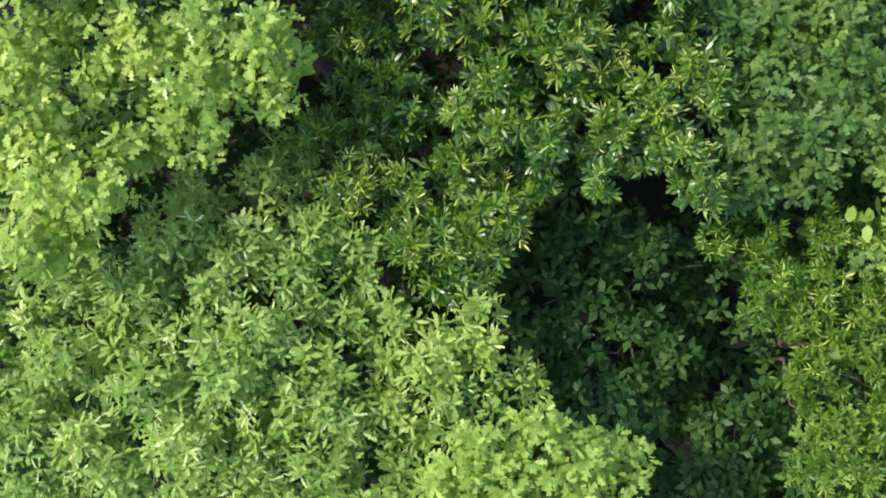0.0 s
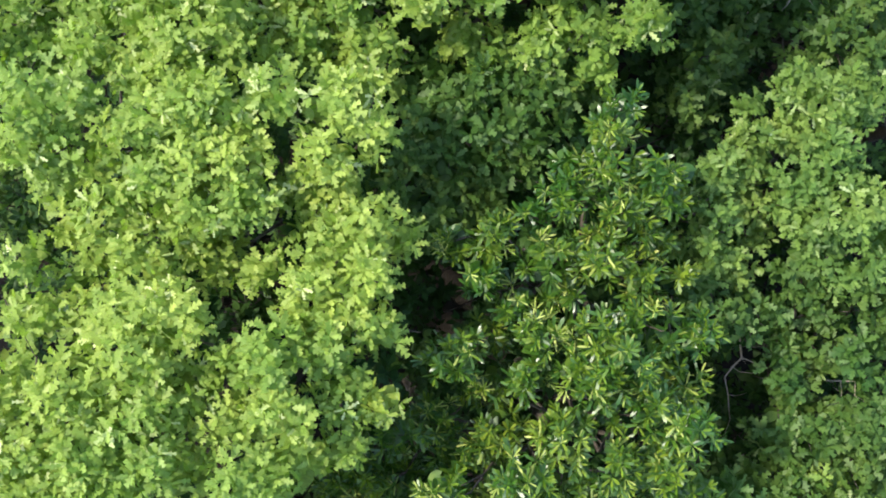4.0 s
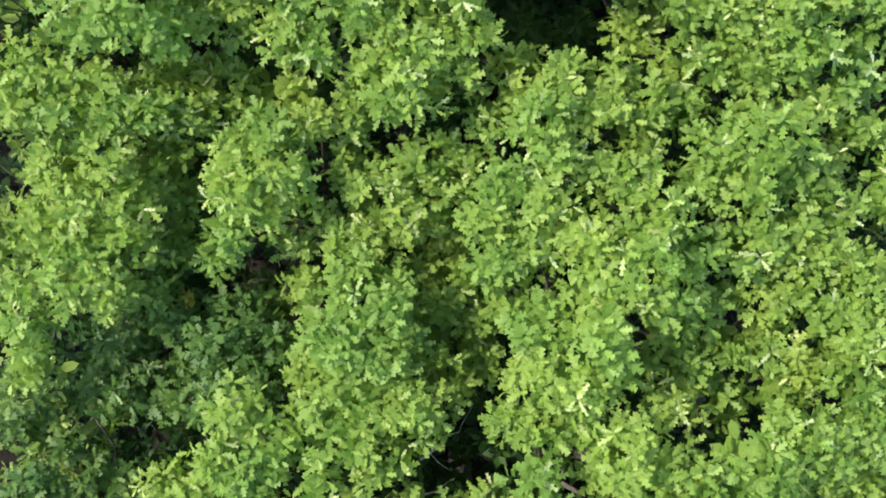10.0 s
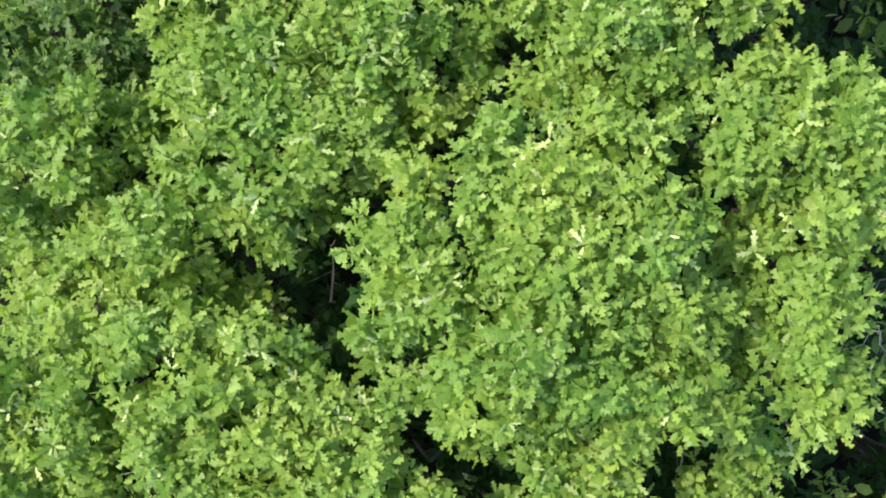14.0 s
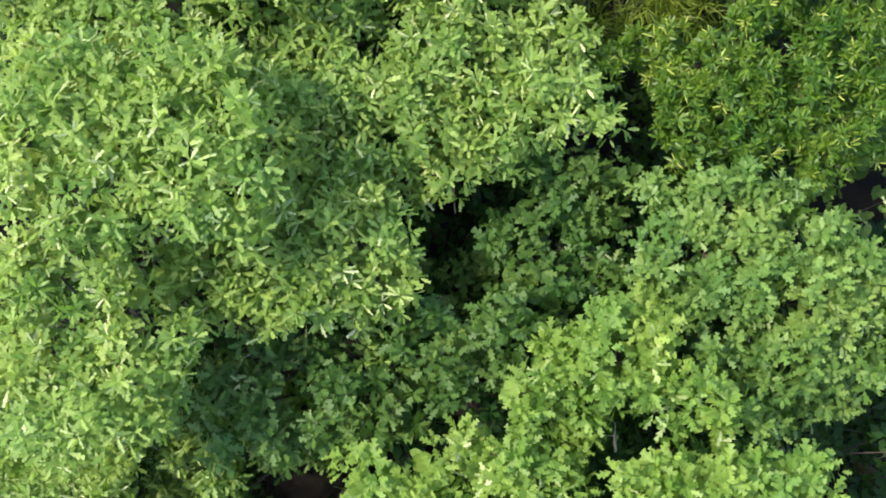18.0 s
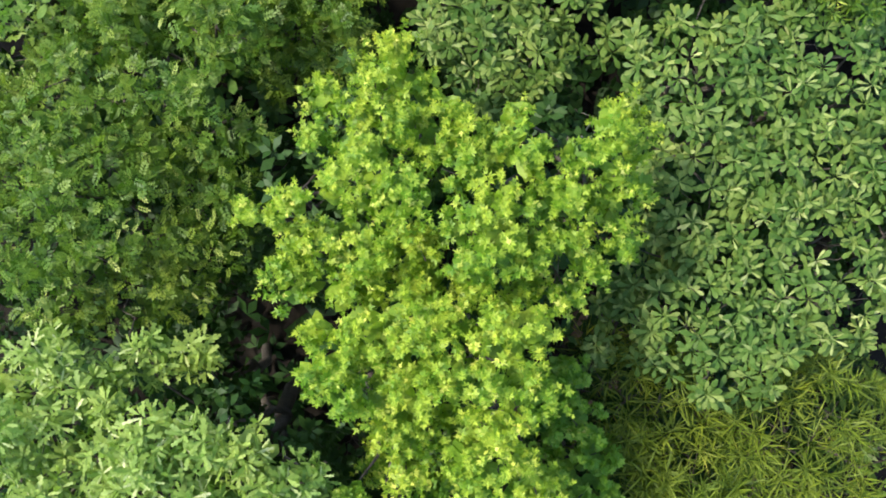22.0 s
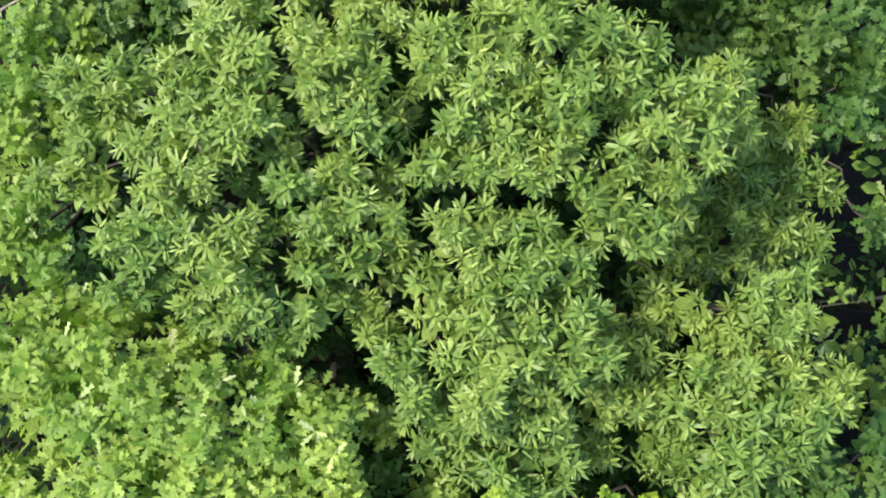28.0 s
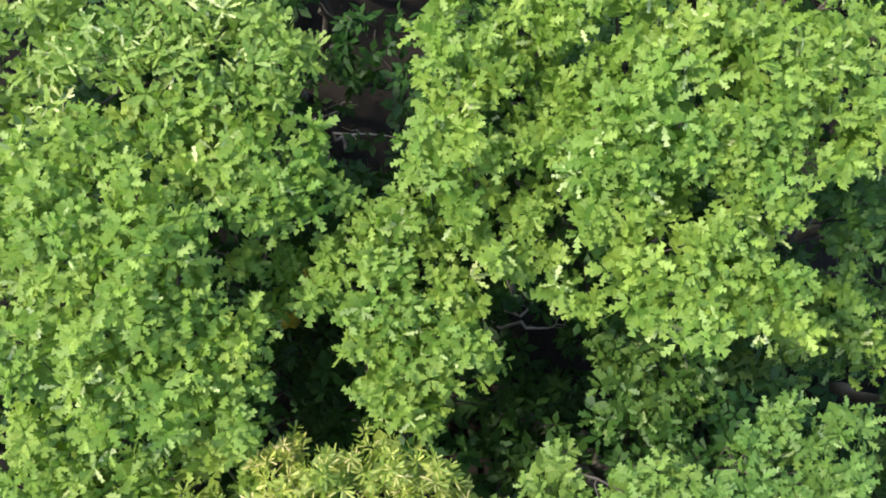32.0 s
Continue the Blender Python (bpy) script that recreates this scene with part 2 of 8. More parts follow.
    "round": ("fresh_maple_leaf", (0.076, 0.160, 0.013), (0.138, 0.236, 0.022), (0.25, 0.335, 0.055), (0.55, 0.44, 0.18), 0.5, 0.36, 0.10, 0.2),
    "leafy": ("green_maple_leaf", (0.048, 0.128, 0.012), (0.090, 0.195, 0.018), (0.165, 0.272, 0.034), (0.40, 0.40, 0.10), 0.5, 0.36, 0.05, 0.2),
    "yellowed": ("yellowed_leaf", (0.20, 0.16, 0.02), (0.34, 0.29, 0.04), (0.48, 0.42, 0.08), (0.50, 0.26, 0.08), 0.5, 0.3, 0.1, 0.2),
    "rosette": ("large_rosette_leaf", (0.028, 0.070, 0.013), (0.066, 0.122, 0.022), (0.148, 0.204, 0.046), (0.36, 0.38, 0.15), 0.5, 0.25, 0.05, 0.14),
    "small": ("small_oval_leaf", (0.030, 0.072, 0.009), (0.064, 0.124, 0.013), (0.130, 0.195, 0.027), (0.40, 0.43, 0.14), 0.45, 0.34, 0.09, 0.2),
    "willow": ("olive_willow_leaf", (0.044, 0.098, 0.016), (0.098, 0.162, 0.026), (0.220, 0.272, 0.050), (0.46, 0.45, 0.16), 0.5, 0.32, 0.07, 0.2),
    "star": ("pointed_leaf", (0.064, 0.118, 0.022), (0.122, 0.188, 0.036), (0.192, 0.264, 0.060), (0.36, 0.43, 0.16), 0.45, 0.3, 0.06, 0.25),
    "gold": ("golden_leaf", (0.060, 0.120, 0.014), (0.165, 0.215, 0.032), (0.34, 0.355, 0.085), (0.60, 0.47, 0.24), 0.48, 0.35, 0.20, 0.25),
    "broom": ("olive_broom_twig", (0.044, 0.072, 0.008), (0.078, 0.114, 0.011), (0.150, 0.190, 0.020), (0.26, 0.25, 0.05), 0.55, 0.3, 0.03, 0.2),
    # low and inner growth, darkened in colour in place of shade
    "shade": ("shade_dark_leaf", (0.012, 0.036, 0.008), (0.021, 0.054, 0.011), (0.034, 0.076, 0.015), (0.08, 0.12, 0.04), 0.5, 0.25, 0.03, 0.15),
}


def fresher(c, share):
    return tuple(a * s for a, s in zip(c, share))


# lighter copy of the leaf greens, for young tips and for brighter tufts
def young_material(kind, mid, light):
    return leaf_material(kind + "_bright_fresh_tip", mid, light, fresher(light, (1.10, 1.03, 1.2)), 0.5, 0.38)


def underside_material(kind, light, pale):
    """The matt pale back of a blade that is turned up or folded."""
    mid = tuple((2 * a + b) / 3 for a, b in zip(light, pale))
    return leaf_material(kind + "_underside", light, mid, pale, 0.65, 0.25, 0.1)


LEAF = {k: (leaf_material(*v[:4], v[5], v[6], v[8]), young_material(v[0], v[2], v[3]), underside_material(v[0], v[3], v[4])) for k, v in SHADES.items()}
WORDS = {
    "oak": ("oak_tree", "young oak with light green lobed leaves in tufts", "tree"),
    "fair": ("oak_tree", "oak with pale yellow-green lobed leaves in tufts", "tree"),
    "deep": ("oak_tree", "oak with deep green lobed leaves in loose tufts", "tree"),
    "grey": ("oak_tree", "oak with grey-green long leaves in dense rosettes", "tree"),
    "narrow": ("willow_oak", "dark green tree with narrow glossy upright leaves", "tree"),
    "lime": ("hornbeam", "yellow-green tree with small pointed leaves", "tree"),
    "ash": ("oak_tree", "blue-green dense oak with small lobed leaves", "tree"),
    "maple": ("maple_tree", "bright yellow-green maple with upright leafy tips", "tree"),
    "round": ("maple_tree", "fresh green maple with yellowish new tips", "tree"),
    "leafy": ("maple_tree", "green maple with round tiers of small leaves", "tree"),
    "yellowed": ("sapling", "thin sapling with a few yellowed leaves", "sapling"),
    "rosette": ("magnolia", "dark green tree with large leaf rosettes", "tree"),
    "small": ("cherry_tree", "loose green tree with small oval glossy leaves", "tree"),
    "willow": ("willow_tree", "olive green tree with fine drooping narrow leaves", "tree"),
    "star": ("chestnut_tree", "green tree with star-like pointed leaf sprays", "tree"),
    "gold": ("golden_tree", "golden yellow tree with thin narrow leaves", "tree"),
    "broom": ("broom_shrub", "olive-brown feathery shrub with fine needle sprays", "shrub"),
    "shade": ("sapling", "sapling under the canopy, shade put into its dark green", "sapling"),
}


def triangle_mesh(name, verts, tris, mats, slot=None):
    me = bpy.data.meshes.new(name)
    me.vertices.add(len(verts))
    me.vertices.foreach_set("co", verts.astype(np.float32).ravel())
    me.loops.add(tris.size)
    me.loops.foreach_set("vertex_index", tris.astype(np.int32).ravel())
    me.polygons.add(len(tris))
    me.polygons.foreach_set("loop_start", np.arange(0, tris.size, 3, dtype=np.int32))
    me.update(calc_edges=True)
    for mat in mats if isinstance(mats, tuple) else (mats,):
        me.materials.append(mat)
    if slot is not None:
        me.polygons.foreach_set("material_index", slot.astype(np.int32))
    return me


def unit(v):
    return v / np.maximum(np.linalg.norm(v, axis=-1, keepdims=True), 1e-6)


def foliage(kind, r, rng, density=1.0, others=None):
    """One leafy bough of radius r round its own origin: shoots over an uneven dome, each a whorl of leaves with fresh ones at its tip.
    others: (centre, radius) of the neighbouring boughs, in whose inside no shoot grows."""
    k = KINDS[kind]
    n = max(6, int(k["shoots"] * density * 7.9 * r * r))
    z = 1.0 - 1.05 * rng.random(n) ** 1.05
    a = rng.uniform(0, 2 * np.pi, n)
    s = np.sqrt(1 - z * z)
    d = np.stack([s * np.cos(a), s * np.sin(a), z], 1)
    bumps = unit(rng.normal(size=(6, 3)))
    swell = 0.84 + 0.34 * np.max(d @ bumps.T, axis=1) ** 4
    inner = rng.random(n) < 0.07
    loose = kind in ("round", "maple", "gold", "willow")
    depth = np.where(inner, rng.uniform(0.4, 0.8, n), rng.uniform(0.58 if loose else 0.74, 1.22 if loose else 1.13, n))
    p = d * (r * swell * depth)[:, None] * np.array([1, 1, k["tall"]])
    if others is not None and len(others):
        off = (p[:, None] - others[None, :, :3]) / np.array([1, 1, k["tall"]])
        keep = np.all(np.linalg.norm(off, axis=2) > others[None, :, 3] * 0.95, axis=1)
        if keep.sum() >= 4:
            p, d, inner = p[keep], d[keep], inner[keep]
            n = len(p)
    axis = unit(d + np.array([0, 0, 2.4 if kind == "rosette" else 1.3 if kind in ("maple", "round") else 0.8]) + rng.normal(size=(n, 3)) * 0.3)
    t1 = unit(np.cross(axis, np.array([0.3, 1.0, 0.1]) + 0 * axis))
    t2 = np.cross(axis, t1)
    q = k["leaves"]
    age = np.arange(q) / (q - 1)
    phi = (np.arange(q) * 2.39996)[None, :] + rng.uniform(0, 6.28, (n, 1)) + rng.normal(size=(n, q)) * 0.25
    lo, hi = k["spread"]
    th = np.radians(lo + (hi - lo) * age[None, :] ** 0.7 + rng.normal(size=(n, q)) * 9)
    e = np.cos(th)[..., None] * axis[:, None] + np.sin(th)[..., None] * (
        np.cos(phi)[..., None] * t1[:, None] + np.sin(phi)[..., None] * t2[:, None])
    nrm = unit(axis[:, None] - e * np.sum(axis[:, None] * e, -1, keepdims=True))
    side = np.cross(nrm, e)
    tw = rng.normal(size=(n, q, 1)) * k["twist"]
    nrm, side = nrm * np.cos(tw) + side * np.sin(tw), side * np.cos(tw) - nrm * np.sin(tw)
    size = k["length"] * rng.uniform(0.7, 1.2, (n, q, 1)) * rng.uniform(0.85, 1.15, (n, 1, 1)) * (0.72 + 0.28 * age)[None, :, None]
    reach = {"maple": 3.2, "round": 2.4, "gold": 1.6, "willow": 1.8}.get(kind, 1.0)
    base = p[:, None] + axis[:, None] * (0.45 - 0.85 * age[None, :, None]) * reach * k["length"] * rng.uniform(0.6, 1.1, (n, 1, 1)) + e * 0.08 * size
    pts, tri = k["blade"]
    u, v = pts[:, 0], pts[:, 1]
    droop = rng.uniform(0.0, 0.26, (n, q, 1, 1))
    s4 = size[..., None]
    folded = (rng.random((n, q)) < 0.5) & (rng.random((n, 1)) < 1.6 * SHADES[kind][7]) & ~inner[:, None] & (d[:, 2:] > 0.1)
    fold = np.where(folded, 0.62, 1.0)[..., None, None]
    co = base[:, :, None] + e[:, :, None] * (u[None, None, :, None] * s4) \
        + side[:, :, None] * (v[None, None, :, None] * s4 * fold) \
        - nrm[:, :, None] * ((u ** 2 - 0.8 * np.abs(v))[None, None, :, None] * droop * s4)
    m = n * q
    faces = (tri[None] + (np.arange(m) * len(pts))[:, None, None]).reshape(-1, 3)
    # young tips sit on upward shoots; their lighter green also paints bough tops brighter
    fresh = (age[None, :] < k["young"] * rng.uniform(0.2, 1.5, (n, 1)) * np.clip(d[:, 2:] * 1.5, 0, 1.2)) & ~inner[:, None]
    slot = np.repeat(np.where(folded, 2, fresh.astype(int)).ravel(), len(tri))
    # broad old leaves inside the bough, in its shade
    g = 0 if kind in ("broom", "shade", "rosette") else int((110 if kind in ("small", "yellowed") else 300) * density * r * r) + 3
    c = unit(rng.normal(size=(g, 3))) * (rng.random((g, 1)) ** 0.33) * r * 0.82
    c[:, 2] -= 0.25 * r
    e = unit(rng.normal(size=(g, 3)) * np.array([1, 1, 0.35]))
    side = unit(np.cross(e, np.array([0.1, 0.2, 1.0]) + rng.normal(size=(g, 3)) * 0.3))
    ln = rng.uniform(0.13, 0.2, (g, 1, 1))
    pts, tri = OLD
    old = c[:, None] + ln * (e[:, None] * (pts[None, :, :1] - 0.5) + side[:, None] * pts[None, :, 1:])
    faces = np.concatenate([faces, (tri[None] + (np.arange(g) * len(pts))[:, None, None]).reshape(-1, 3) + co.reshape(-1, 3).shape[0]])
    slot = np.concatenate([slot, np.zeros(g * len(tri), int)])
    return np.concatenate([co.reshape(-1, 3), old.reshape(-1, 3)]), faces, slot


def tubes(ways, sides=5, forks=()):
    """Tapered bent tubes; each way is a list of (point, radius). forks: the way and the station of it from which each later way grows."""
    vs, fs, base, starts = [], [], 0, []
    ring = np.arange(sides) * 2 * np.pi / sides
    for way in ways:
        p = np.array([q for q, _ in way], float)
        rad = np.array([q for _, q in way])
        tan = unit(np.gradient(p, axis=0))
        ref = np.array([0.9, 0.1, 0.43])
        t1 = unit(np.cross(tan, ref + 0 * tan))
        t2 = np.cross(tan, t1)
        v = p[:, None] + rad[:, None, None] * (np.cos(ring)[None, :, None] * t1[:, None] + np.sin(ring)[None, :, None] * t2[:, None])
        vs.append(v.reshape(-1, 3))
        starts.append(base)
        if forks and len(starts) > 1:
            w, k = forks[len(starts) - 2]
            ring_at = starts[w] + k * sides
            fs += [(ring_at, ring_at + 1, base), (ring_at + 1, base + 1, base)]
        for i in range(len(p) - 1):
            for j in range(sides):
                a, b = base + i * sides + j, base + i * sides + (j + 1) % sides
                fs += [(a, b, b + sides), (a, b + sides, a + sides)]
        base += len(p) * sides
    return np.concatenate(vs), np.array(fs)


def bend(a, b, r0, r1, rng, n=5, wobble=0.06, rise=0.0):
    a, b = np.array(a, float), np.array(b, float)
    length = np.linalg.norm(b - a)
    out = []
    for i in range(n):
        s = i / (n - 1)
        q = a + (b - a) * s + rng.normal(size=3) * wobble * length * math.sin(math.pi * s)
        q[2] += rise * length * math.sin(math.pi * s)
        out.append((q, r0 + (r1 - r0) * s))
    return out


def part(name, me, parent, at=(0, 0, 0), label=""):
    ob = new(name, me)
    ob.parent = parent
    ob.location = at
    if label:
        ob["label"] = label
    return ob


count = [0]


def tree(kind, boughs, density=1.0, inner_leaves=True, label=""):
    """A tree from its leafy boughs (x, y, height, radius): trunk, limbs that carry the boughs, and their leaves."""
    count[0] += 1
    rng = np.random.default_rng(1000 + count[0])
    b = np.array(boughs)
    foot = np.average(b[:, :2], axis=0, weights=b[:, 3])
    name, words, cat = WORDS[kind]
    root = tagged(new(name), label or words, cat)
    root.location = (*foot, 0)
    top = b[:, 2].max()
    low = max(0.5, min(b[:, 2].min() - 0.5, top * 0.62))
    r0 = 0.035 + 0.011 * top
    crown = np.array([*(rng.normal(size=2) * 0.08), low])
    trunk = bend((0, 0, -0.1), crown, r0, r0 * 0.75, rng, 6, 0.03) + [(np.array([0.05, 0.03, top * 0.86]), r0 * 0.3)]
    v, f = tubes([trunk], 8)
    part("trunk", triangle_mesh("trunk", v, f, BARK), root)
    local = b[:, :3] - np.array([*foot, 0])
    turn = np.arctan2(local[:, 1], local[:, 0])
    order = np.argsort(turn)
    limbs = max(1, min(6, len(b) // 3))
    for share in np.array_split(order, limbs):
        mid = local[share].mean(0)
        start = crown * np.array([1, 1, rng.uniform(0.8, 1.05)])
        fork = start + (mid - start) * 0.55
        ways, forks = [bend(start, fork, r0 * 0.5, r0 * 0.3, rng, 5, 0.05)], []
        for i in share:
            end = local[i] + np.array([0, 0, 0.55 * b[i, 3]])
            main = bend(fork, end, r0 * 0.26, 0.004, rng, 5, 0.07)
            ways.append(main)
            forks.append((0, 4))
            stem = len(ways) - 1
            for _ in range(1 if b[i, 3] < 0.26 else 2):
                side = local[i] + rng.normal(size=3) * b[i, 3] * 0.6
                ways.append(bend(main[3][0], side, r0 * 0.12, 0.003, rng, 4, 0.08))
                forks.append((stem, 3))
        v, f = tubes(ways, 3, forks)
        limb = part("limb", triangle_mesh("limb", v, f, BARK), root)
        for i in share:
            near = [j for j in range(len(b)) if j != i and np.linalg.norm(local[j] - local[i]) < b[j, 3] + b[i, 3]]
            others = np.array([[*(local[j] - local[i]), b[j, 3]] for j in near])
            v, f, slot = foliage(kind, b[i, 3], rng, density, others)
            tagged(part("leaf_bough", triangle_mesh("leaf_bough", v, f, LEAF[kind], slot), limb, local[i]), kind="stuff")
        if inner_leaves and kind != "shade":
            # a few leaves lower down, the tree's own shade put into their dark green
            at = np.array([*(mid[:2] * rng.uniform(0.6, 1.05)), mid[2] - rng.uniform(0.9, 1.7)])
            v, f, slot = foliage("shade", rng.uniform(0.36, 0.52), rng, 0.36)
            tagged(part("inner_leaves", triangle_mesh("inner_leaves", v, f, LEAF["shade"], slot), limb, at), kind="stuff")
    return root


# ---- forest floor ----
def forest_floor():
    """One sheet to the horizon, gently uneven under the trees."""
    n = 90
    g = np.linspace(-1, 1, n)
    w = np.sign(g) * (np.abs(g) * 14 + np.abs(g) ** 6 * 900)
    x, y = np.meshgrid(w, 22 + np.sign(g) * (np.abs(g) * 40 + np.abs(g) ** 6 * 900), indexing="ij")
    z = 0.07 * np.sin(x * 1.7 + np.sin(y * 0.8)) + 0.06 * np.cos(y * 1.3 + x * 0.4) - 0.05
    v = np.stack([x, y, z], -1).reshape(-1, 3)
    i = np.arange(n * n).reshape(n, n)
    a, b2, c, d = i[:-1, :-1].ravel(), i[1:, :-1].ravel(), i[1:, 1:].ravel(), i[:-1, 1:].ravel()
    f = np.concatenate([np.stack([a, b2, c], 1), np.stack([a, c, d], 1)])
    return tagged(new("ground", triangle_mesh("ground", v, f, LITTER)), "forest floor of fallen leaves, brown darkened for canopy shade", "ground", kind="structure")


forest_floor()

# ---- trees along the flight ----
tree("fair", [(-3.62, 2.44, 6.03, 0.29), (-3.72, 1.89, 5.95, 0.36), (-3.63, 1.34, 5.96, 0.36), (-3.82, 0.78, 5.87, 0.26), (-3.18, 1.14, 6.08, 0.26), (-2.74, 2.43, 5.99, 0.32), (-2.15, 2.45, 5.96, 0.36), (-2.39, 1.96, 6.00, 0.32), (-1.79, 2.34, 6.08, 0.26), (-1.80, 1.93, 5.95, 0.20), (-2.99, 1.60, 5.66, 0.27), (-2.51, 1.67, 5.71, 0.24), (-1.58, 2.17, 5.91, 0.15), (-4.17, 2.28, 5.99, 0.33), (-4.18, 1.55, 5.95, 0.36), (-3.12, 2.16, 6.12, 0.15), (-3.44, 0.80, 5.83, 0.11), (-3.20, 1.96, 6.13, 0.11), (-3.20, 2.52, 6.32, 0.11), (-2.92, 2.00, 5.86, 0.11)])
tree("grey", [(-2.92, -1.66, 5.00, 0.32), (-3.92, -1.63, 5.00, 0.32), (-3.41, -1.25, 5.00, 0.32), (-2.27, -1.24, 5.00, 0.32), (-4.11, -1.18, 5.00, 0.32), (-2.70, -1.01, 5.17, 0.35), (-4.67, -0.97, 5.00, 0.32), (-3.71, -0.95, 5.00, 0.32), (-4.21, -0.59, 5.00, 0.32), (-2.98, -0.52, 5.21, 0.31), (-2.34, -0.45, 5.21, 0.31), (-2.44, -1.72, 5.13, 0.11)])
tree("grey", [(-3.90, -0.26, 5.00, 0.32), (-4.66, -0.23, 5.00, 0.32), (-2.63, -0.06, 5.09, 0.25), (-3.49, 0.07, 4.87, 0.18), (-4.18, 0.20, 4.92, 0.22), (-3.18, 0.36, 5.00, 0.32), (-2.47, 0.43, 5.09, 0.25), (-3.90, 0.50, 4.78, 0.26), (-2.16, 0.76, 5.04, 0.29), (-2.86, 0.79, 5.00, 0.32), (-2.71, 1.21, 4.88, 0.26), (-3.40, -0.28, 5.04, 0.11), (-3.52, -0.48, 5.18, 0.11), (-3.04, -0.08, 5.01, 0.11), (-3.28, -0.16, 5.22, 0.11)])
tree("grey", [(-1.20, -1.71, 5.05, 0.28), (-1.94, -1.69, 5.01, 0.32), (-1.38, -1.27, 4.87, 0.18), (-1.63, -1.22, 5.09, 0.25), (-0.80, -0.93, 4.93, 0.21), (-1.46, -0.79, 5.09, 0.25), (-1.98, -0.76, 5.11, 0.31), (-0.43, -0.73, 5.09, 0.24), (-1.04, -0.72, 4.93, 0.22), (0.21, -0.58, 4.87, 0.18), (-1.58, -0.44, 5.15, 0.28), (-1.00, -1.24, 4.85, 0.15), (-0.08, -0.60, 5.03, 0.11), (-0.76, -1.56, 5.11, 0.11), (-0.88, -1.44, 4.98, 0.11), (-0.04, -0.76, 5.17, 0.11)])
tree("grey", [(-0.94, -0.38, 4.87, 0.18), (-0.52, -0.34, 5.05, 0.28), (-0.12, -0.26, 5.18, 0.18), (-2.04, -0.03, 5.21, 0.31), (-0.21, 0.04, 5.08, 0.18), (-0.91, 0.07, 4.93, 0.22), (-1.31, 0.08, 4.97, 0.18), (-1.21, 0.38, 4.87, 0.18), (-1.77, 0.50, 5.04, 0.28), (-1.14, 0.73, 5.00, 0.16), (-1.54, 0.85, 4.93, 0.22), (-2.04, 1.33, 4.93, 0.22), (-1.68, 1.36, 4.81, 0.15), (-1.80, 1.08, 4.82, 0.11), (-1.60, 0.08, 5.12, 0.11), (-1.20, -0.20, 4.75, 0.11), (-1.88, 1.66, 4.73, 0.20)])
tree("fair", [(-0.24, -1.11, 5.57, 0.26), (0.31, -0.99, 5.61, 0.23), (0.71, -1.09, 5.61, 0.23), (0.02, -1.30, 5.57, 0.26), (0.47, -1.31, 5.57, 0.26), (1.00, -1.22, 5.49, 0.17), (-0.54, -1.31, 5.45, 0.20), (-0.22, -1.65, 5.57, 0.26), (0.36, -1.71, 5.57, 0.26), (0.86, -1.68, 5.61, 0.23)])
tree("narrow", [(-0.48, 2.58, 5.38, 0.18), (0.00, 2.52, 5.40, 0.24), (0.47, 2.42, 5.50, 0.24), (0.80, 2.36, 5.54, 0.20), (0.57, 2.18, 5.34, 0.21), (0.08, 2.06, 5.30, 0.24), (0.16, 1.66, 5.34, 0.21), (0.48, 1.45, 5.38, 0.17), (-0.18, 1.77, 5.34, 0.21), (1.07, 1.61, 5.36, 0.19), (0.90, 1.14, 5.38, 0.17), (1.54, 2.37, 5.34, 0.21), (1.41, 1.84, 5.34, 0.21), (1.80, 2.06, 5.34, 0.21), (1.93, 1.81, 5.38, 0.17), (1.57, 1.30, 5.30, 0.24), (1.75, 1.05, 5.34, 0.21), (1.49, 1.54, 5.38, 0.17), (0.64, 2.76, 5.80, 0.15), (0.64, 1.80, 5.22, 0.15), (1.08, 2.04, 5.29, 0.15), (1.16, 2.28, 5.26, 0.15), (0.80, 1.48, 5.15, 0.11), (0.84, 2.00, 5.36, 0.11), (1.16, 1.32, 5.19, 0.11), (0.44, 1.16, 5.24, 0.11), (0.92, 2.68, 5.37, 0.11)])
tree("narrow", [(-1.43, 2.69, 4.88, 0.26), (-0.92, 2.61, 4.88, 0.26), (-1.14, 2.06, 4.83, 0.29), (-1.56, 1.77, 4.93, 0.22), (-1.16, 1.60, 4.93, 0.22), (-0.74, 1.88, 4.88, 0.26), (-1.27, 1.19, 4.88, 0.25), (-0.77, 1.22, 4.84, 0.29), (-0.26, 1.35, 4.88, 0.25), (0.03, 0.98, 4.84, 0.29), (-0.48, 0.75, 4.84, 0.29), (-0.14, 0.64, 4.93, 0.22), (-0.79, 0.66, 4.93, 0.22), (-0.20, 0.39, 5.02, 0.14), (-0.83, 2.25, 4.93, 0.22), (-0.48, 0.28, 4.85, 0.15)])
# low oaks beside taller trees, their shade put in by the dark leaf kind
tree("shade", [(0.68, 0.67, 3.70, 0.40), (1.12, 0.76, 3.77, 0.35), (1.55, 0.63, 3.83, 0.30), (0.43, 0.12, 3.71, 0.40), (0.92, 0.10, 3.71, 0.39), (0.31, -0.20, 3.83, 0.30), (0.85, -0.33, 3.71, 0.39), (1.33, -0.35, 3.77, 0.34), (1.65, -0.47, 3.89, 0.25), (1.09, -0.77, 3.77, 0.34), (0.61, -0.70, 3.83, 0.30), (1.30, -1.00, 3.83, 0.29)])
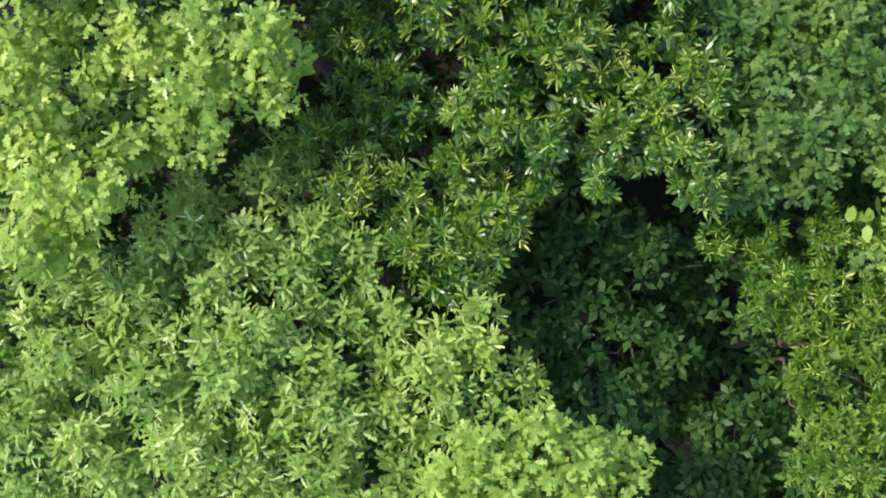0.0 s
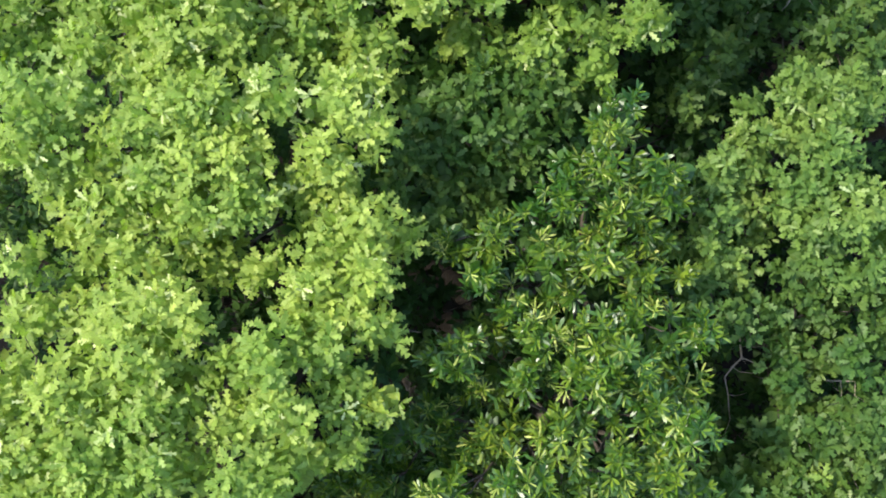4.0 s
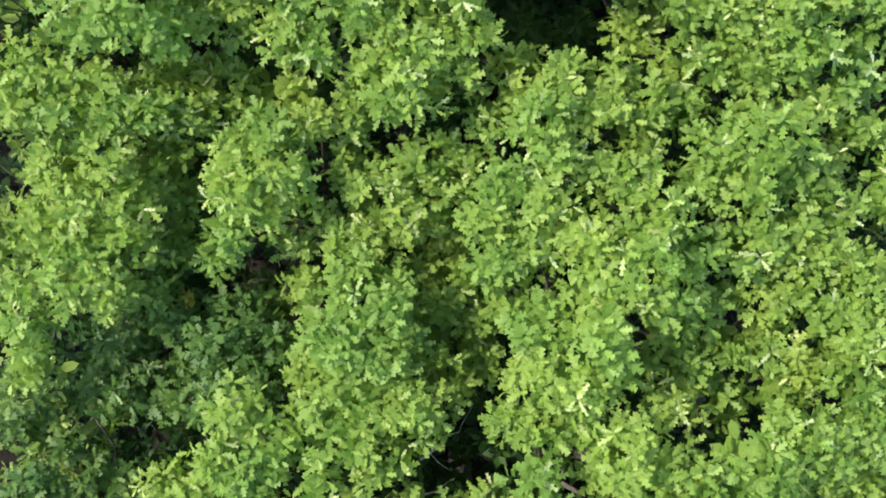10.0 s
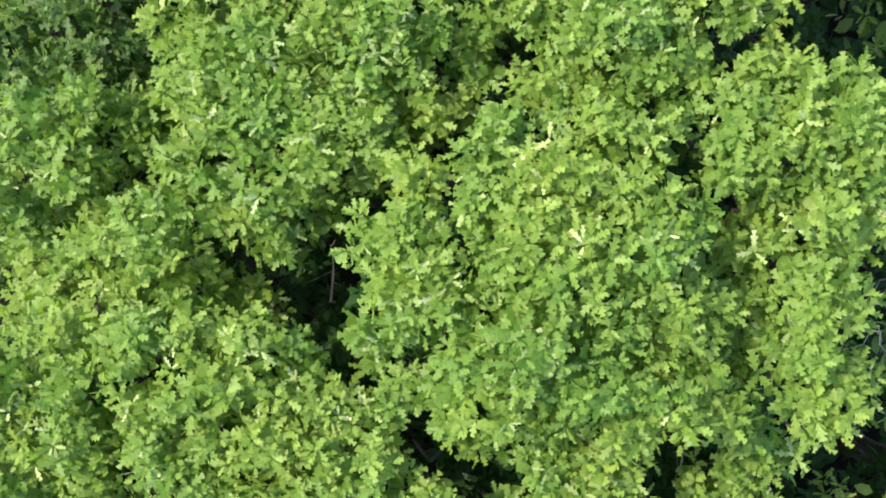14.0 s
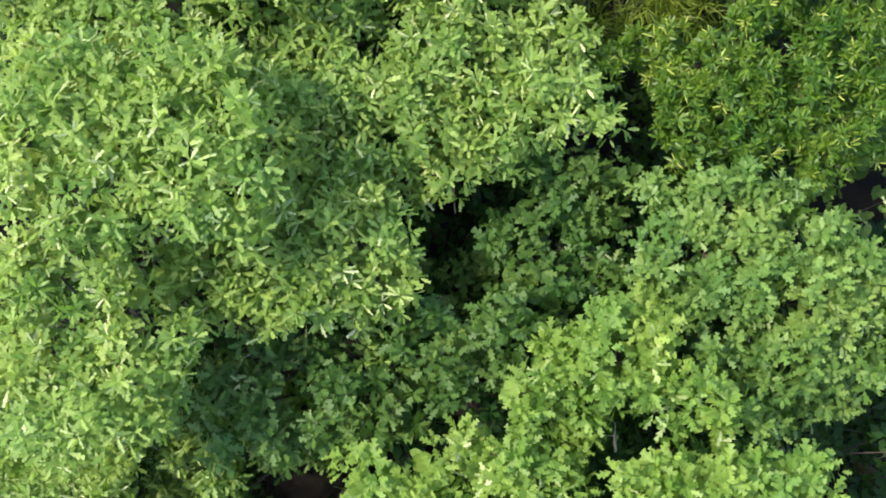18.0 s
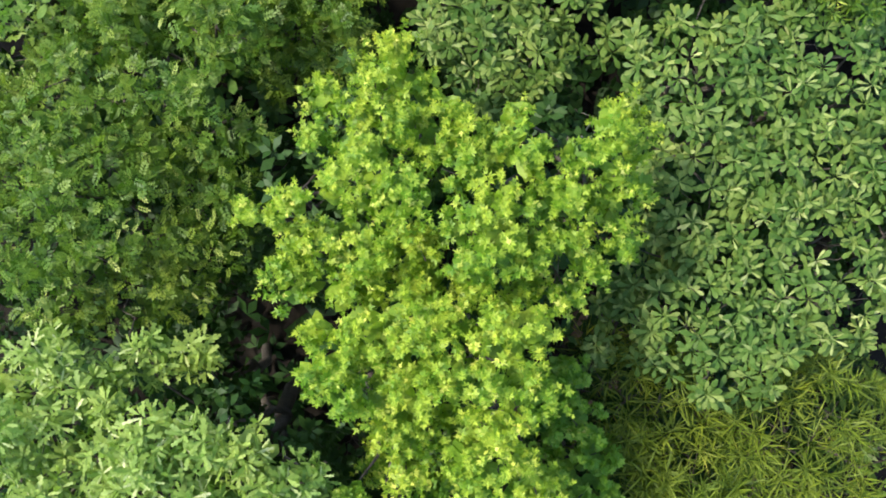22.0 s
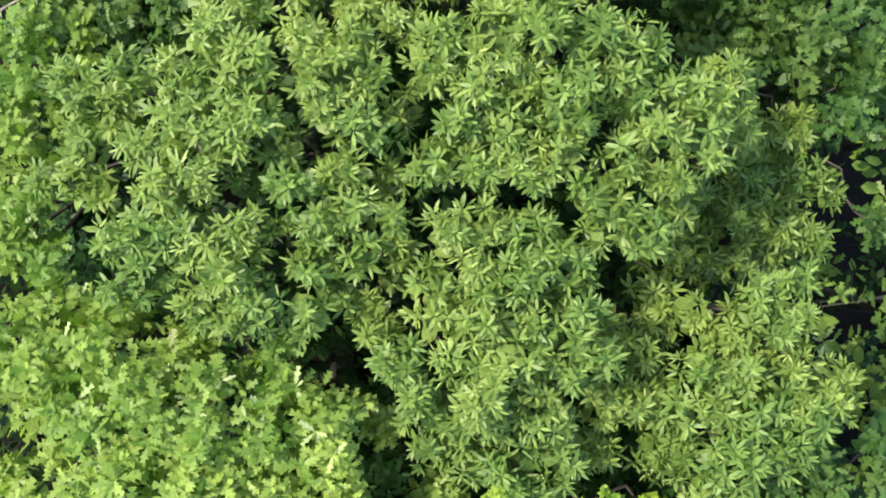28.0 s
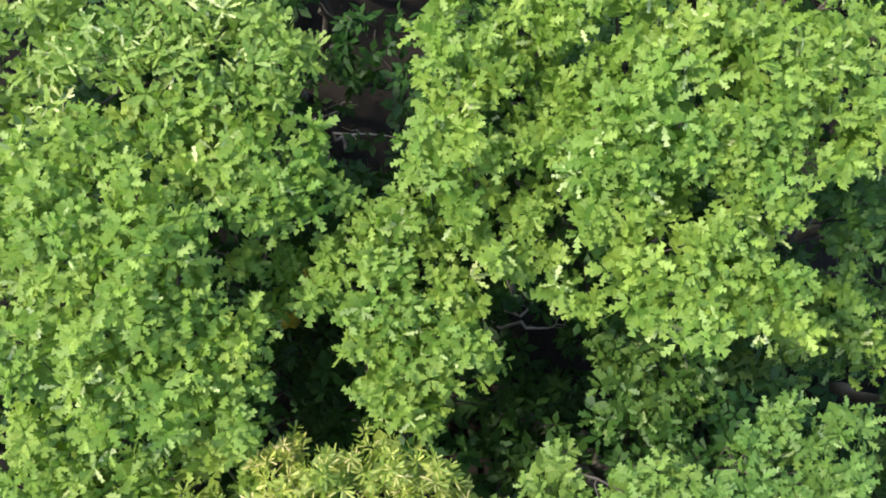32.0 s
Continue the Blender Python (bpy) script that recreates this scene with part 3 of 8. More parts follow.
tree("deep", [(2.51, 2.34, 5.15, 0.28), (2.99, 2.36, 5.15, 0.28), (2.48, 1.90, 5.11, 0.31), (2.91, 1.93, 5.15, 0.28), (3.25, 2.01, 5.24, 0.21), (2.31, 1.47, 5.15, 0.28), (2.79, 1.45, 5.15, 0.28), (3.22, 1.62, 5.20, 0.24), (2.26, 1.08, 4.93, 0.21), (2.76, 1.15, 4.89, 0.25), (2.18, 2.41, 5.28, 0.17), (3.52, 1.85, 5.15, 0.28), (3.48, 1.22, 5.16, 0.27), (1.92, 2.64, 5.32, 0.15)])
tree("lime", [(2.05, 0.62, 4.59, 0.17), (2.43, 0.60, 4.52, 0.22), (3.09, 0.67, 4.48, 0.26), (3.49, 0.60, 4.52, 0.22), (2.56, 0.23, 4.48, 0.26), (2.96, 0.22, 4.48, 0.26), (2.39, -0.02, 4.57, 0.18), (2.79, -0.14, 4.48, 0.26), (3.24, -0.20, 4.43, 0.29), (3.42, -0.52, 4.53, 0.22), (2.86, -0.55, 4.57, 0.18), (2.65, -0.69, 4.66, 0.11), (3.02, -0.40, 4.52, 0.22), (3.38, 0.10, 4.57, 0.18), (2.98, -1.16, 4.53, 0.22), (3.33, -1.12, 4.53, 0.22), (2.80, -1.50, 4.53, 0.22), (3.20, -1.51, 4.53, 0.22), (3.60, -0.83, 4.48, 0.26), (3.02, -1.96, 4.48, 0.25), (3.08, -0.76, 4.47, 0.11), (2.80, -0.88, 4.40, 0.11)])
# low oaks again, the dark leaf kind stands in for shade
tree("shade", [(2.39, -1.14, 3.88, 0.34), (2.16, -1.50, 3.88, 0.34), (1.92, -1.17, 4.09, 0.17), (1.99, -1.65, 3.88, 0.34), (2.40, -1.98, 3.88, 0.34), (1.76, -2.01, 3.94, 0.29)])
tree("fair", [(-3.93, 3.02, 6.56, 0.27), (-3.93, 3.56, 6.56, 0.27), (-3.80, 4.68, 6.10, 0.16), (-3.71, 4.19, 6.06, 0.19), (-3.55, 3.31, 6.60, 0.24), (-3.47, 2.89, 6.56, 0.27), (-3.21, 3.73, 6.56, 0.27), (-3.13, 3.31, 6.52, 0.30), (-2.96, 2.93, 6.52, 0.30), (-2.78, 4.22, 6.49, 0.33), (-2.74, 3.89, 6.49, 0.33), (-3.40, 4.20, 5.99, 0.15), (-3.68, 3.88, 6.47, 0.11)])
tree("fair", [(-2.62, 3.51, 6.53, 0.30), (-2.58, 3.18, 6.64, 0.21), (-2.44, 4.22, 6.60, 0.24), (-2.44, 3.00, 6.26, 0.19), (-2.40, 3.70, 6.37, 0.19), (-2.08, 3.45, 6.39, 0.25), (-1.99, 3.79, 6.39, 0.25), (-1.87, 3.05, 6.56, 0.27), (-1.73, 3.96, 6.64, 0.21), (-1.70, 3.47, 6.60, 0.24), (-1.62, 3.05, 6.06, 0.21)])
tree("fair", [(-1.44, 4.70, 5.94, 0.29), (-1.08, 4.88, 5.98, 0.26), (-1.24, 4.30, 6.15, 0.28), (-0.99, 4.12, 6.16, 0.19), (-1.42, 4.04, 6.19, 0.25), (-1.25, 3.64, 6.19, 0.25), (-0.95, 3.55, 6.24, 0.13), (-1.53, 4.38, 6.33, 0.22), (-1.01, 4.51, 6.37, 0.19), (-0.87, 4.84, 6.00, 0.16), (-1.24, 3.24, 6.23, 0.15)])
tree("fair", [(-3.75, 5.61, 6.12, 0.22), (-3.68, 5.32, 5.65, 0.20), (-3.65, 5.92, 6.00, 0.32), (-3.34, 5.96, 6.16, 0.19), (-3.23, 4.74, 5.81, 0.23), (-3.10, 5.05, 5.91, 0.23), (-3.03, 5.69, 6.20, 0.16), (-2.85, 5.73, 6.08, 0.26), (-2.84, 4.63, 6.02, 0.23), (-2.67, 5.29, 6.04, 0.29), (-2.64, 4.81, 5.87, 0.26), (-2.58, 5.91, 6.00, 0.32), (-3.36, 5.48, 6.06, 0.15), (-3.56, 4.96, 5.75, 0.15), (-3.48, 4.52, 5.88, 0.11), (-3.04, 6.12, 5.95, 0.11), (-3.24, 4.36, 6.01, 0.11), (-3.16, 5.40, 6.08, 0.11), (-3.45, 6.47, 5.55, 0.20), (-3.09, 6.33, 5.55, 0.20)])
tree("fair", [(-2.36, 5.11, 6.08, 0.26), (-2.36, 5.46, 6.00, 0.32), (-2.33, 4.69, 5.71, 0.23), (-2.22, 5.86, 6.04, 0.29), (-2.04, 5.46, 6.08, 0.25), (-2.00, 5.10, 6.12, 0.22), (-1.77, 5.98, 6.16, 0.19), (-1.62, 5.19, 5.71, 0.23), (-1.42, 5.89, 6.08, 0.25), (-1.38, 5.49, 6.12, 0.22), (-1.33, 5.26, 5.85, 0.20), (-1.15, 5.88, 6.08, 0.25), (-1.07, 5.62, 6.16, 0.19), (-1.92, 4.60, 5.94, 0.15)])
tree("deep", [(-0.79, 5.51, 4.99, 0.25), (-0.54, 5.10, 5.08, 0.18), (-0.89, 5.21, 5.03, 0.22), (-0.58, 5.80, 5.03, 0.22), (-0.14, 5.75, 4.90, 0.32), (0.26, 5.79, 4.94, 0.29), (-0.03, 6.14, 4.94, 0.29), (0.41, 6.14, 4.94, 0.29), (0.71, 6.18, 4.99, 0.25), (0.01, 5.37, 4.83, 0.22), (-0.38, 6.10, 5.03, 0.22), (-0.44, 5.45, 5.08, 0.18), (-0.69, 4.96, 5.08, 0.18), (0.22, 5.52, 4.87, 0.18), (-0.68, 6.32, 5.01, 0.15), (-0.76, 6.08, 5.09, 0.11), (-0.24, 5.08, 4.86, 0.11), (-0.49, 5.46, 4.84, 0.22), (-0.15, 5.26, 4.84, 0.22), (0.15, 5.51, 4.84, 0.22), (-0.30, 4.97, 4.84, 0.22)])
tree("narrow", [(1.59, 2.71, 5.69, 0.17), (-1.21, 2.72, 5.03, 0.22), (-0.49, 2.73, 5.75, 0.20), (0.19, 2.85, 5.92, 0.23), (-0.41, 2.98, 5.13, 0.21), (1.33, 3.01, 5.86, 0.20), (0.91, 3.03, 5.96, 0.19), (-0.02, 3.15, 5.34, 0.21), (-0.88, 3.15, 5.38, 0.17), (-0.60, 3.22, 5.13, 0.21), (0.51, 3.25, 5.92, 0.23), (1.47, 3.30, 6.06, 0.19), (1.18, 3.47, 5.96, 0.19), (-0.11, 3.51, 5.03, 0.21), (1.46, 3.63, 5.69, 0.17), (0.21, 3.69, 5.79, 0.17), (0.69, 3.70, 5.92, 0.23), (0.88, 3.36, 5.75, 0.11), (1.08, 2.88, 5.68, 0.20)])
tree("narrow", [(1.06, 3.74, 5.86, 0.20), (1.60, 4.00, 5.69, 0.17), (-0.10, 4.01, 5.18, 0.18), (0.75, 4.01, 5.81, 0.23), (0.35, 4.01, 5.75, 0.20), (1.16, 4.05, 5.81, 0.23), (1.14, 4.47, 5.65, 0.20), (-0.20, 4.53, 5.71, 0.15), (0.82, 4.66, 5.61, 0.23), (0.36, 4.66, 5.65, 0.20), (-0.05, 4.85, 5.69, 0.17), (1.01, 5.03, 5.61, 0.23), (1.38, 5.11, 5.73, 0.13), (0.55, 5.17, 5.65, 0.20), (1.29, 5.35, 5.69, 0.17), (0.92, 5.40, 5.65, 0.20), (0.93, 5.72, 5.65, 0.20), (1.02, 5.91, 5.73, 0.13), (0.12, 4.28, 5.53, 0.15), (-0.40, 4.80, 5.46, 0.15), (0.60, 4.36, 5.55, 0.11), (0.60, 5.48, 5.47, 0.11), (0.28, 5.04, 5.56, 0.11), (0.44, 4.32, 5.46, 0.11), (1.48, 4.52, 5.55, 0.11), (1.56, 5.36, 5.42, 0.11), (1.28, 4.80, 5.54, 0.11), (-0.38, 3.86, 5.69, 0.20), (0.91, 3.83, 6.18, 0.20)])
tree("deep", [(2.32, 2.69, 4.93, 0.21), (3.22, 2.70, 4.95, 0.28), (2.74, 2.90, 4.95, 0.28), (2.50, 3.08, 4.83, 0.22), (3.13, 3.19, 4.95, 0.28), (3.56, 3.29, 4.95, 0.28), (2.73, 3.37, 4.68, 0.26), (2.89, 3.77, 4.73, 0.22), (3.19, 3.79, 5.14, 0.21), (2.06, 4.09, 5.08, 0.18), (3.57, 4.12, 4.95, 0.28), (2.29, 4.18, 4.93, 0.22), (2.91, 4.23, 4.78, 0.25), (1.72, 4.34, 5.08, 0.18), (3.29, 4.37, 5.03, 0.21), (2.66, 4.52, 5.03, 0.21), (2.60, 3.96, 4.74, 0.11), (3.60, 3.72, 4.90, 0.11), (2.54, 3.60, 4.95, 0.20)])
tree("ash", [(2.12, 4.59, 4.87, 0.18), (3.01, 4.66, 5.05, 0.28), (1.83, 4.68, 5.03, 0.21), (3.58, 4.86, 4.95, 0.28), (2.69, 4.90, 5.20, 0.24), (1.88, 4.98, 5.08, 0.18), (3.09, 5.03, 5.30, 0.24), (2.22, 5.14, 4.87, 0.18), (2.54, 5.20, 5.14, 0.21), (1.93, 5.37, 5.03, 0.21), (2.84, 5.43, 5.20, 0.24), (2.25, 5.58, 4.93, 0.22), (2.67, 5.76, 4.99, 0.25), (2.93, 5.93, 5.09, 0.25), (3.16, 6.04, 5.03, 0.21), (2.64, 6.08, 5.09, 0.25), (1.48, 4.76, 4.80, 0.15), (1.64, 5.16, 4.94, 0.11), (2.32, 4.84, 4.83, 0.11), (2.28, 6.00, 4.87, 0.11)])
tree("shade", [(1.64, 6.44, 3.04, 0.37), (2.11, 6.37, 3.04, 0.37), (2.46, 6.42, 3.10, 0.32), (1.93, 5.96, 3.17, 0.26), (-0.78, 4.33, 3.35, 0.36), (-0.67, 3.64, 3.41, 0.31)])
tree("oak", [(-4.60, 6.63, 5.15, 0.28), (-4.58, 8.18, 5.15, 0.28), (-4.32, 6.89, 4.83, 0.22), (-4.22, 6.53, 4.78, 0.26), (-4.19, 8.04, 5.24, 0.21), (-4.18, 8.37, 5.24, 0.21), (-3.90, 7.45, 5.24, 0.21), (-3.83, 7.08, 4.99, 0.25), (-3.80, 8.03, 5.11, 0.31), (-3.56, 7.64, 5.11, 0.31), (-3.47, 6.92, 5.19, 0.24), (-3.76, 8.52, 5.03, 0.15), (-4.08, 6.12, 5.69, 0.11), (-3.84, 6.68, 4.94, 0.11)])
tree("oak", [(-3.36, 8.22, 5.15, 0.28), (-3.23, 7.52, 5.03, 0.21), (-3.17, 7.93, 5.15, 0.28), (-3.11, 6.77, 5.44, 0.20), (-2.77, 6.90, 5.57, 0.27), (-2.71, 7.67, 4.98, 0.18), (-2.66, 7.24, 4.82, 0.15), (-2.61, 6.44, 5.63, 0.30), (-2.45, 7.00, 5.49, 0.17), (-2.33, 6.67, 5.63, 0.30), (-2.12, 6.39, 5.61, 0.23), (-2.92, 7.36, 4.95, 0.11), (-3.08, 7.16, 5.13, 0.11)])
tree("oak", [(-2.05, 8.16, 5.15, 0.28), (-1.71, 8.26, 5.20, 0.24), (-2.24, 7.97, 5.28, 0.17), (-1.84, 7.85, 5.03, 0.21), (-1.13, 8.30, 5.20, 0.24), (-1.23, 8.06, 5.28, 0.17), (-1.98, 7.21, 5.14, 0.21), (-1.62, 7.29, 5.24, 0.21), (-1.25, 7.41, 5.03, 0.21), (-1.77, 6.96, 5.20, 0.24), (-1.43, 6.91, 5.20, 0.24), (-1.23, 6.76, 5.24, 0.21), (-0.99, 6.52, 5.30, 0.16), (-1.62, 6.57, 5.20, 0.24), (-1.91, 6.72, 5.24, 0.21), (-1.24, 6.42, 5.20, 0.24), (-0.92, 7.08, 5.30, 0.15), (-1.44, 7.76, 4.98, 0.15), (-0.92, 6.20, 5.21, 0.11), (-1.20, 7.76, 5.20, 0.11), (-1.04, 7.96, 5.44, 0.20)])
tree("oak", [(-0.84, 7.76, 5.34, 0.21), (-0.65, 6.80, 5.49, 0.17), (-0.64, 7.36, 5.51, 0.23), (-0.49, 8.21, 5.92, 0.22), (-0.46, 7.03, 5.51, 0.23), (-0.36, 7.79, 5.40, 0.24), (-0.27, 6.62, 4.83, 0.22), (-0.19, 8.08, 6.13, 0.22), (-0.14, 7.43, 5.67, 0.26), (-0.09, 6.98, 5.61, 0.23), (-0.07, 6.46, 4.78, 0.25), (0.15, 8.00, 6.30, 0.24), (0.23, 7.66, 6.26, 0.27), (0.30, 7.01, 5.92, 0.22), (0.32, 7.33, 6.15, 0.28), (0.08, 8.36, 6.15, 0.11)])
tree("oak", [(0.39, 6.42, 5.34, 0.21), (0.64, 7.68, 6.36, 0.27), (0.65, 8.03, 6.26, 0.27), (0.67, 6.61, 5.36, 0.27), (0.76, 7.31, 6.36, 0.27), (0.87, 6.37, 5.34, 0.21), (1.03, 7.02, 6.37, 0.18), (1.05, 8.05, 6.36, 0.27), (1.12, 7.34, 6.43, 0.30), (1.12, 7.71, 6.43, 0.30), (1.15, 6.82, 6.24, 0.12), (1.51, 7.34, 6.06, 0.19), (1.77, 8.17, 5.99, 0.25), (1.89, 7.46, 5.76, 0.20), (1.93, 7.92, 6.00, 0.16), (1.64, 7.68, 5.80, 0.15), (1.27, 6.59, 5.49, 0.20)])
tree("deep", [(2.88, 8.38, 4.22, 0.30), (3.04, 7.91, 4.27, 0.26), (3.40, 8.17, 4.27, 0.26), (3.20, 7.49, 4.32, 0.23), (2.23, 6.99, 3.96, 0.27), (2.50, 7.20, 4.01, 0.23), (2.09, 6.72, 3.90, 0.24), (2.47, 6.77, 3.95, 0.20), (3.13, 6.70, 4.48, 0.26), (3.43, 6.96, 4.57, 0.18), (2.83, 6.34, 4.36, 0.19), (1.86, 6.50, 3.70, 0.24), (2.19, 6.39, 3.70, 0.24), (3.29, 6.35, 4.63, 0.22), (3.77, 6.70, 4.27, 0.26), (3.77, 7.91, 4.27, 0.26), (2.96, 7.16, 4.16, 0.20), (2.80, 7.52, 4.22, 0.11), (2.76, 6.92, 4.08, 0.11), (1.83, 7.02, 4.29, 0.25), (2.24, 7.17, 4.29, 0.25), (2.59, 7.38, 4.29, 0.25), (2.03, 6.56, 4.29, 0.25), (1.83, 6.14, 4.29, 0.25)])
tree("deep", [(-4.25, 9.81, 5.04, 0.21), (-4.33, 10.74, 5.08, 0.18), (-4.41, 10.35, 4.63, 0.22), (-3.70, 10.68, 4.73, 0.22), (-3.78, 9.77, 4.74, 0.29), (-3.87, 9.27, 4.95, 0.28), (-3.53, 9.32, 5.04, 0.21), (-4.12, 9.13, 5.08, 0.18), (-4.11, 8.75, 5.40, 0.24), (-4.17, 8.33, 5.36, 0.27), (-3.39, 8.86, 4.27, 0.27), (-3.99, 8.87, 4.11, 0.23), (-3.38, 9.22, 5.04, 0.21), (-4.17, 8.66, 4.21, 0.23), (-3.00, 8.76, 4.47, 0.19), (-4.70, 9.47, 4.95, 0.28), (-4.72, 8.49, 4.95, 0.28), (-4.08, 10.12, 4.89, 0.11), (-4.24, 9.44, 5.09, 0.11)])
tree("oak", [(-3.13, 9.85, 5.08, 0.18), (-3.06, 9.12, 5.14, 0.21), (-3.01, 9.45, 5.10, 0.24), (-2.73, 9.78, 5.20, 0.24), (-2.57, 9.35, 5.30, 0.24), (-2.56, 8.97, 5.45, 0.20), (-2.49, 10.29, 5.65, 0.20), (-2.39, 10.60, 5.61, 0.23), (-2.27, 10.06, 5.65, 0.20), (-2.19, 8.92, 5.61, 0.23), (-2.15, 9.66, 5.55, 0.20), (-2.13, 10.33, 5.57, 0.26), (-1.99, 9.19, 5.68, 0.26), (-3.36, 9.64, 4.94, 0.11)])
tree("oak", [(-1.92, 8.55, 5.65, 0.20), (-1.80, 9.73, 5.64, 0.29), (-1.73, 8.87, 5.61, 0.23), (-1.71, 10.51, 5.57, 0.26), (-1.64, 9.42, 5.61, 0.23), (-1.63, 10.23, 5.61, 0.23), (-1.55, 8.60, 5.61, 0.23), (-1.47, 10.21, 5.41, 0.23), (-1.45, 9.73, 5.61, 0.23), (-1.30, 9.24, 5.39, 0.17), (-1.29, 9.52, 5.45, 0.20), (-1.26, 10.55, 5.57, 0.26), (-1.17, 10.18, 5.65, 0.20), (-0.90, 10.54, 5.61, 0.23)])
tree("oak", [(-0.64, 9.61, 5.35, 0.20), (-0.31, 9.75, 5.35, 0.20), (-0.21, 9.46, 5.39, 0.17), (-0.45, 9.23, 5.39, 0.17), (-0.69, 9.28, 5.43, 0.14), (-0.59, 8.86, 5.41, 0.23), (-0.22, 9.04, 5.35, 0.20), (-0.84, 8.76, 5.08, 0.18), (-1.08, 8.62, 5.14, 0.21), (-0.31, 8.61, 5.04, 0.21), (-0.96, 9.08, 5.19, 0.15), (-1.00, 9.76, 5.40, 0.15), (-1.28, 8.92, 5.25, 0.11), (-0.92, 9.40, 5.26, 0.11), (-0.76, 8.48, 5.31, 0.11), (0.08, 9.40, 5.73, 0.11)])
tree("oak", [(0.48, 8.43, 6.17, 0.19), (0.36, 8.73, 6.07, 0.19), (0.53, 8.73, 6.13, 0.22), (0.85, 8.77, 6.16, 0.27), (0.01, 8.78, 6.09, 0.25), (0.33, 8.95, 5.96, 0.19), (1.00, 9.03, 6.17, 0.18), (0.07, 9.04, 5.96, 0.19), (0.57, 9.07, 6.13, 0.22), (0.36, 9.25, 6.17, 0.18), (0.78, 9.28, 6.09, 0.25), (1.24, 9.28, 6.06, 0.15), (1.28, 8.92, 6.13, 0.11)])
tree("oak", [(0.96, 9.58, 6.17, 0.18), (0.66, 9.63, 6.13, 0.22), (-0.10, 9.74, 6.00, 0.16), (0.06, 9.85, 6.13, 0.22), (0.87, 9.92, 6.13, 0.22), (0.55, 10.07, 5.66, 0.20), (-0.02, 10.12, 6.07, 0.19), (1.09, 10.13, 6.05, 0.28), (0.73, 10.33, 6.12, 0.30), (0.36, 10.51, 5.76, 0.19), (-0.22, 10.52, 5.84, 0.13), (0.04, 10.54, 5.86, 0.19), (0.20, 9.52, 6.01, 0.11)])
tree("oak", [(2.63, 8.26, 5.24, 0.21), (2.19, 8.70, 5.80, 0.16), (1.98, 8.84, 5.94, 0.13), (1.65, 8.89, 6.31, 0.15), (2.92, 8.92, 5.35, 0.20), (1.61, 9.10, 6.23, 0.21), (2.87, 9.11, 5.24, 0.20), (1.78, 9.23, 6.27, 0.18), (3.21, 9.38, 5.41, 0.23), (1.81, 9.45, 6.13, 0.22), (2.18, 9.49, 5.99, 0.25), (2.24, 8.32, 5.43, 0.20), (1.84, 8.56, 6.01, 0.15), (2.40, 8.56, 5.17, 0.11), (2.60, 8.68, 5.11, 0.11), (2.04, 9.08, 5.88, 0.11), (2.56, 9.32, 5.14, 0.11), (2.72, 8.02, 4.78, 0.20)])
tree("oak", [(1.27, 9.61, 6.27, 0.18), (1.74, 9.69, 6.27, 0.18), (1.50, 9.81, 6.34, 0.21), (2.96, 9.86, 5.24, 0.20), (2.32, 10.04, 5.72, 0.23), (1.36, 10.07, 6.27, 0.18), (1.70, 10.11, 6.20, 0.24), (3.03, 10.33, 5.78, 0.25), (1.59, 10.35, 6.30, 0.24), (2.22, 10.39, 5.99, 0.25), (1.90, 10.44, 6.20, 0.24), (2.60, 10.45, 5.93, 0.22), (2.60, 9.80, 5.74, 0.11), (2.68, 10.04, 5.71, 0.11), (2.00, 9.84, 6.01, 0.11)])
tree("oak", [(-3.54, 14.29, 5.91, 0.31), (-3.84, 14.04, 6.03, 0.22), (-3.28, 14.08, 5.95, 0.28), (-3.08, 13.77, 6.06, 0.27), (-3.46, 13.78, 5.99, 0.25), (-2.90, 13.61, 6.03, 0.22), (-2.64, 14.24, 5.78, 0.25), (-2.23, 14.27, 5.93, 0.22), (-2.67, 13.82, 5.72, 0.22), (-2.29, 13.98, 5.86, 0.19), (-2.91, 14.24, 5.86, 0.19), (-4.27, 14.21, 5.95, 0.28), (-4.16, 13.80, 6.12, 0.11), (-2.32, 13.68, 5.58, 0.11)])
tree("oak", [(-1.95, 14.29, 6.03, 0.22), (-1.75, 13.96, 5.89, 0.25), (-1.33, 14.21, 6.12, 0.30), (-1.43, 13.85, 6.06, 0.27), (-1.09, 14.06, 6.06, 0.27), (-1.90, 13.59, 5.82, 0.22), (-1.72, 13.45, 5.90, 0.16), (-1.01, 13.69, 5.99, 0.25), (-0.84, 14.20, 6.03, 0.22), (-0.45, 14.22, 6.01, 0.16), (-0.54, 13.78, 6.07, 0.18), (-0.79, 13.48, 6.03, 0.22), (-1.01, 13.35, 6.07, 0.19), (-0.45, 13.52, 6.15, 0.12), (-0.84, 13.14, 5.97, 0.19), (-1.11, 13.06, 5.90, 0.16), (-1.32, 13.36, 5.96, 0.11), (-0.52, 13.24, 5.94, 0.11), (-0.28, 14.56, 5.90, 0.11)])
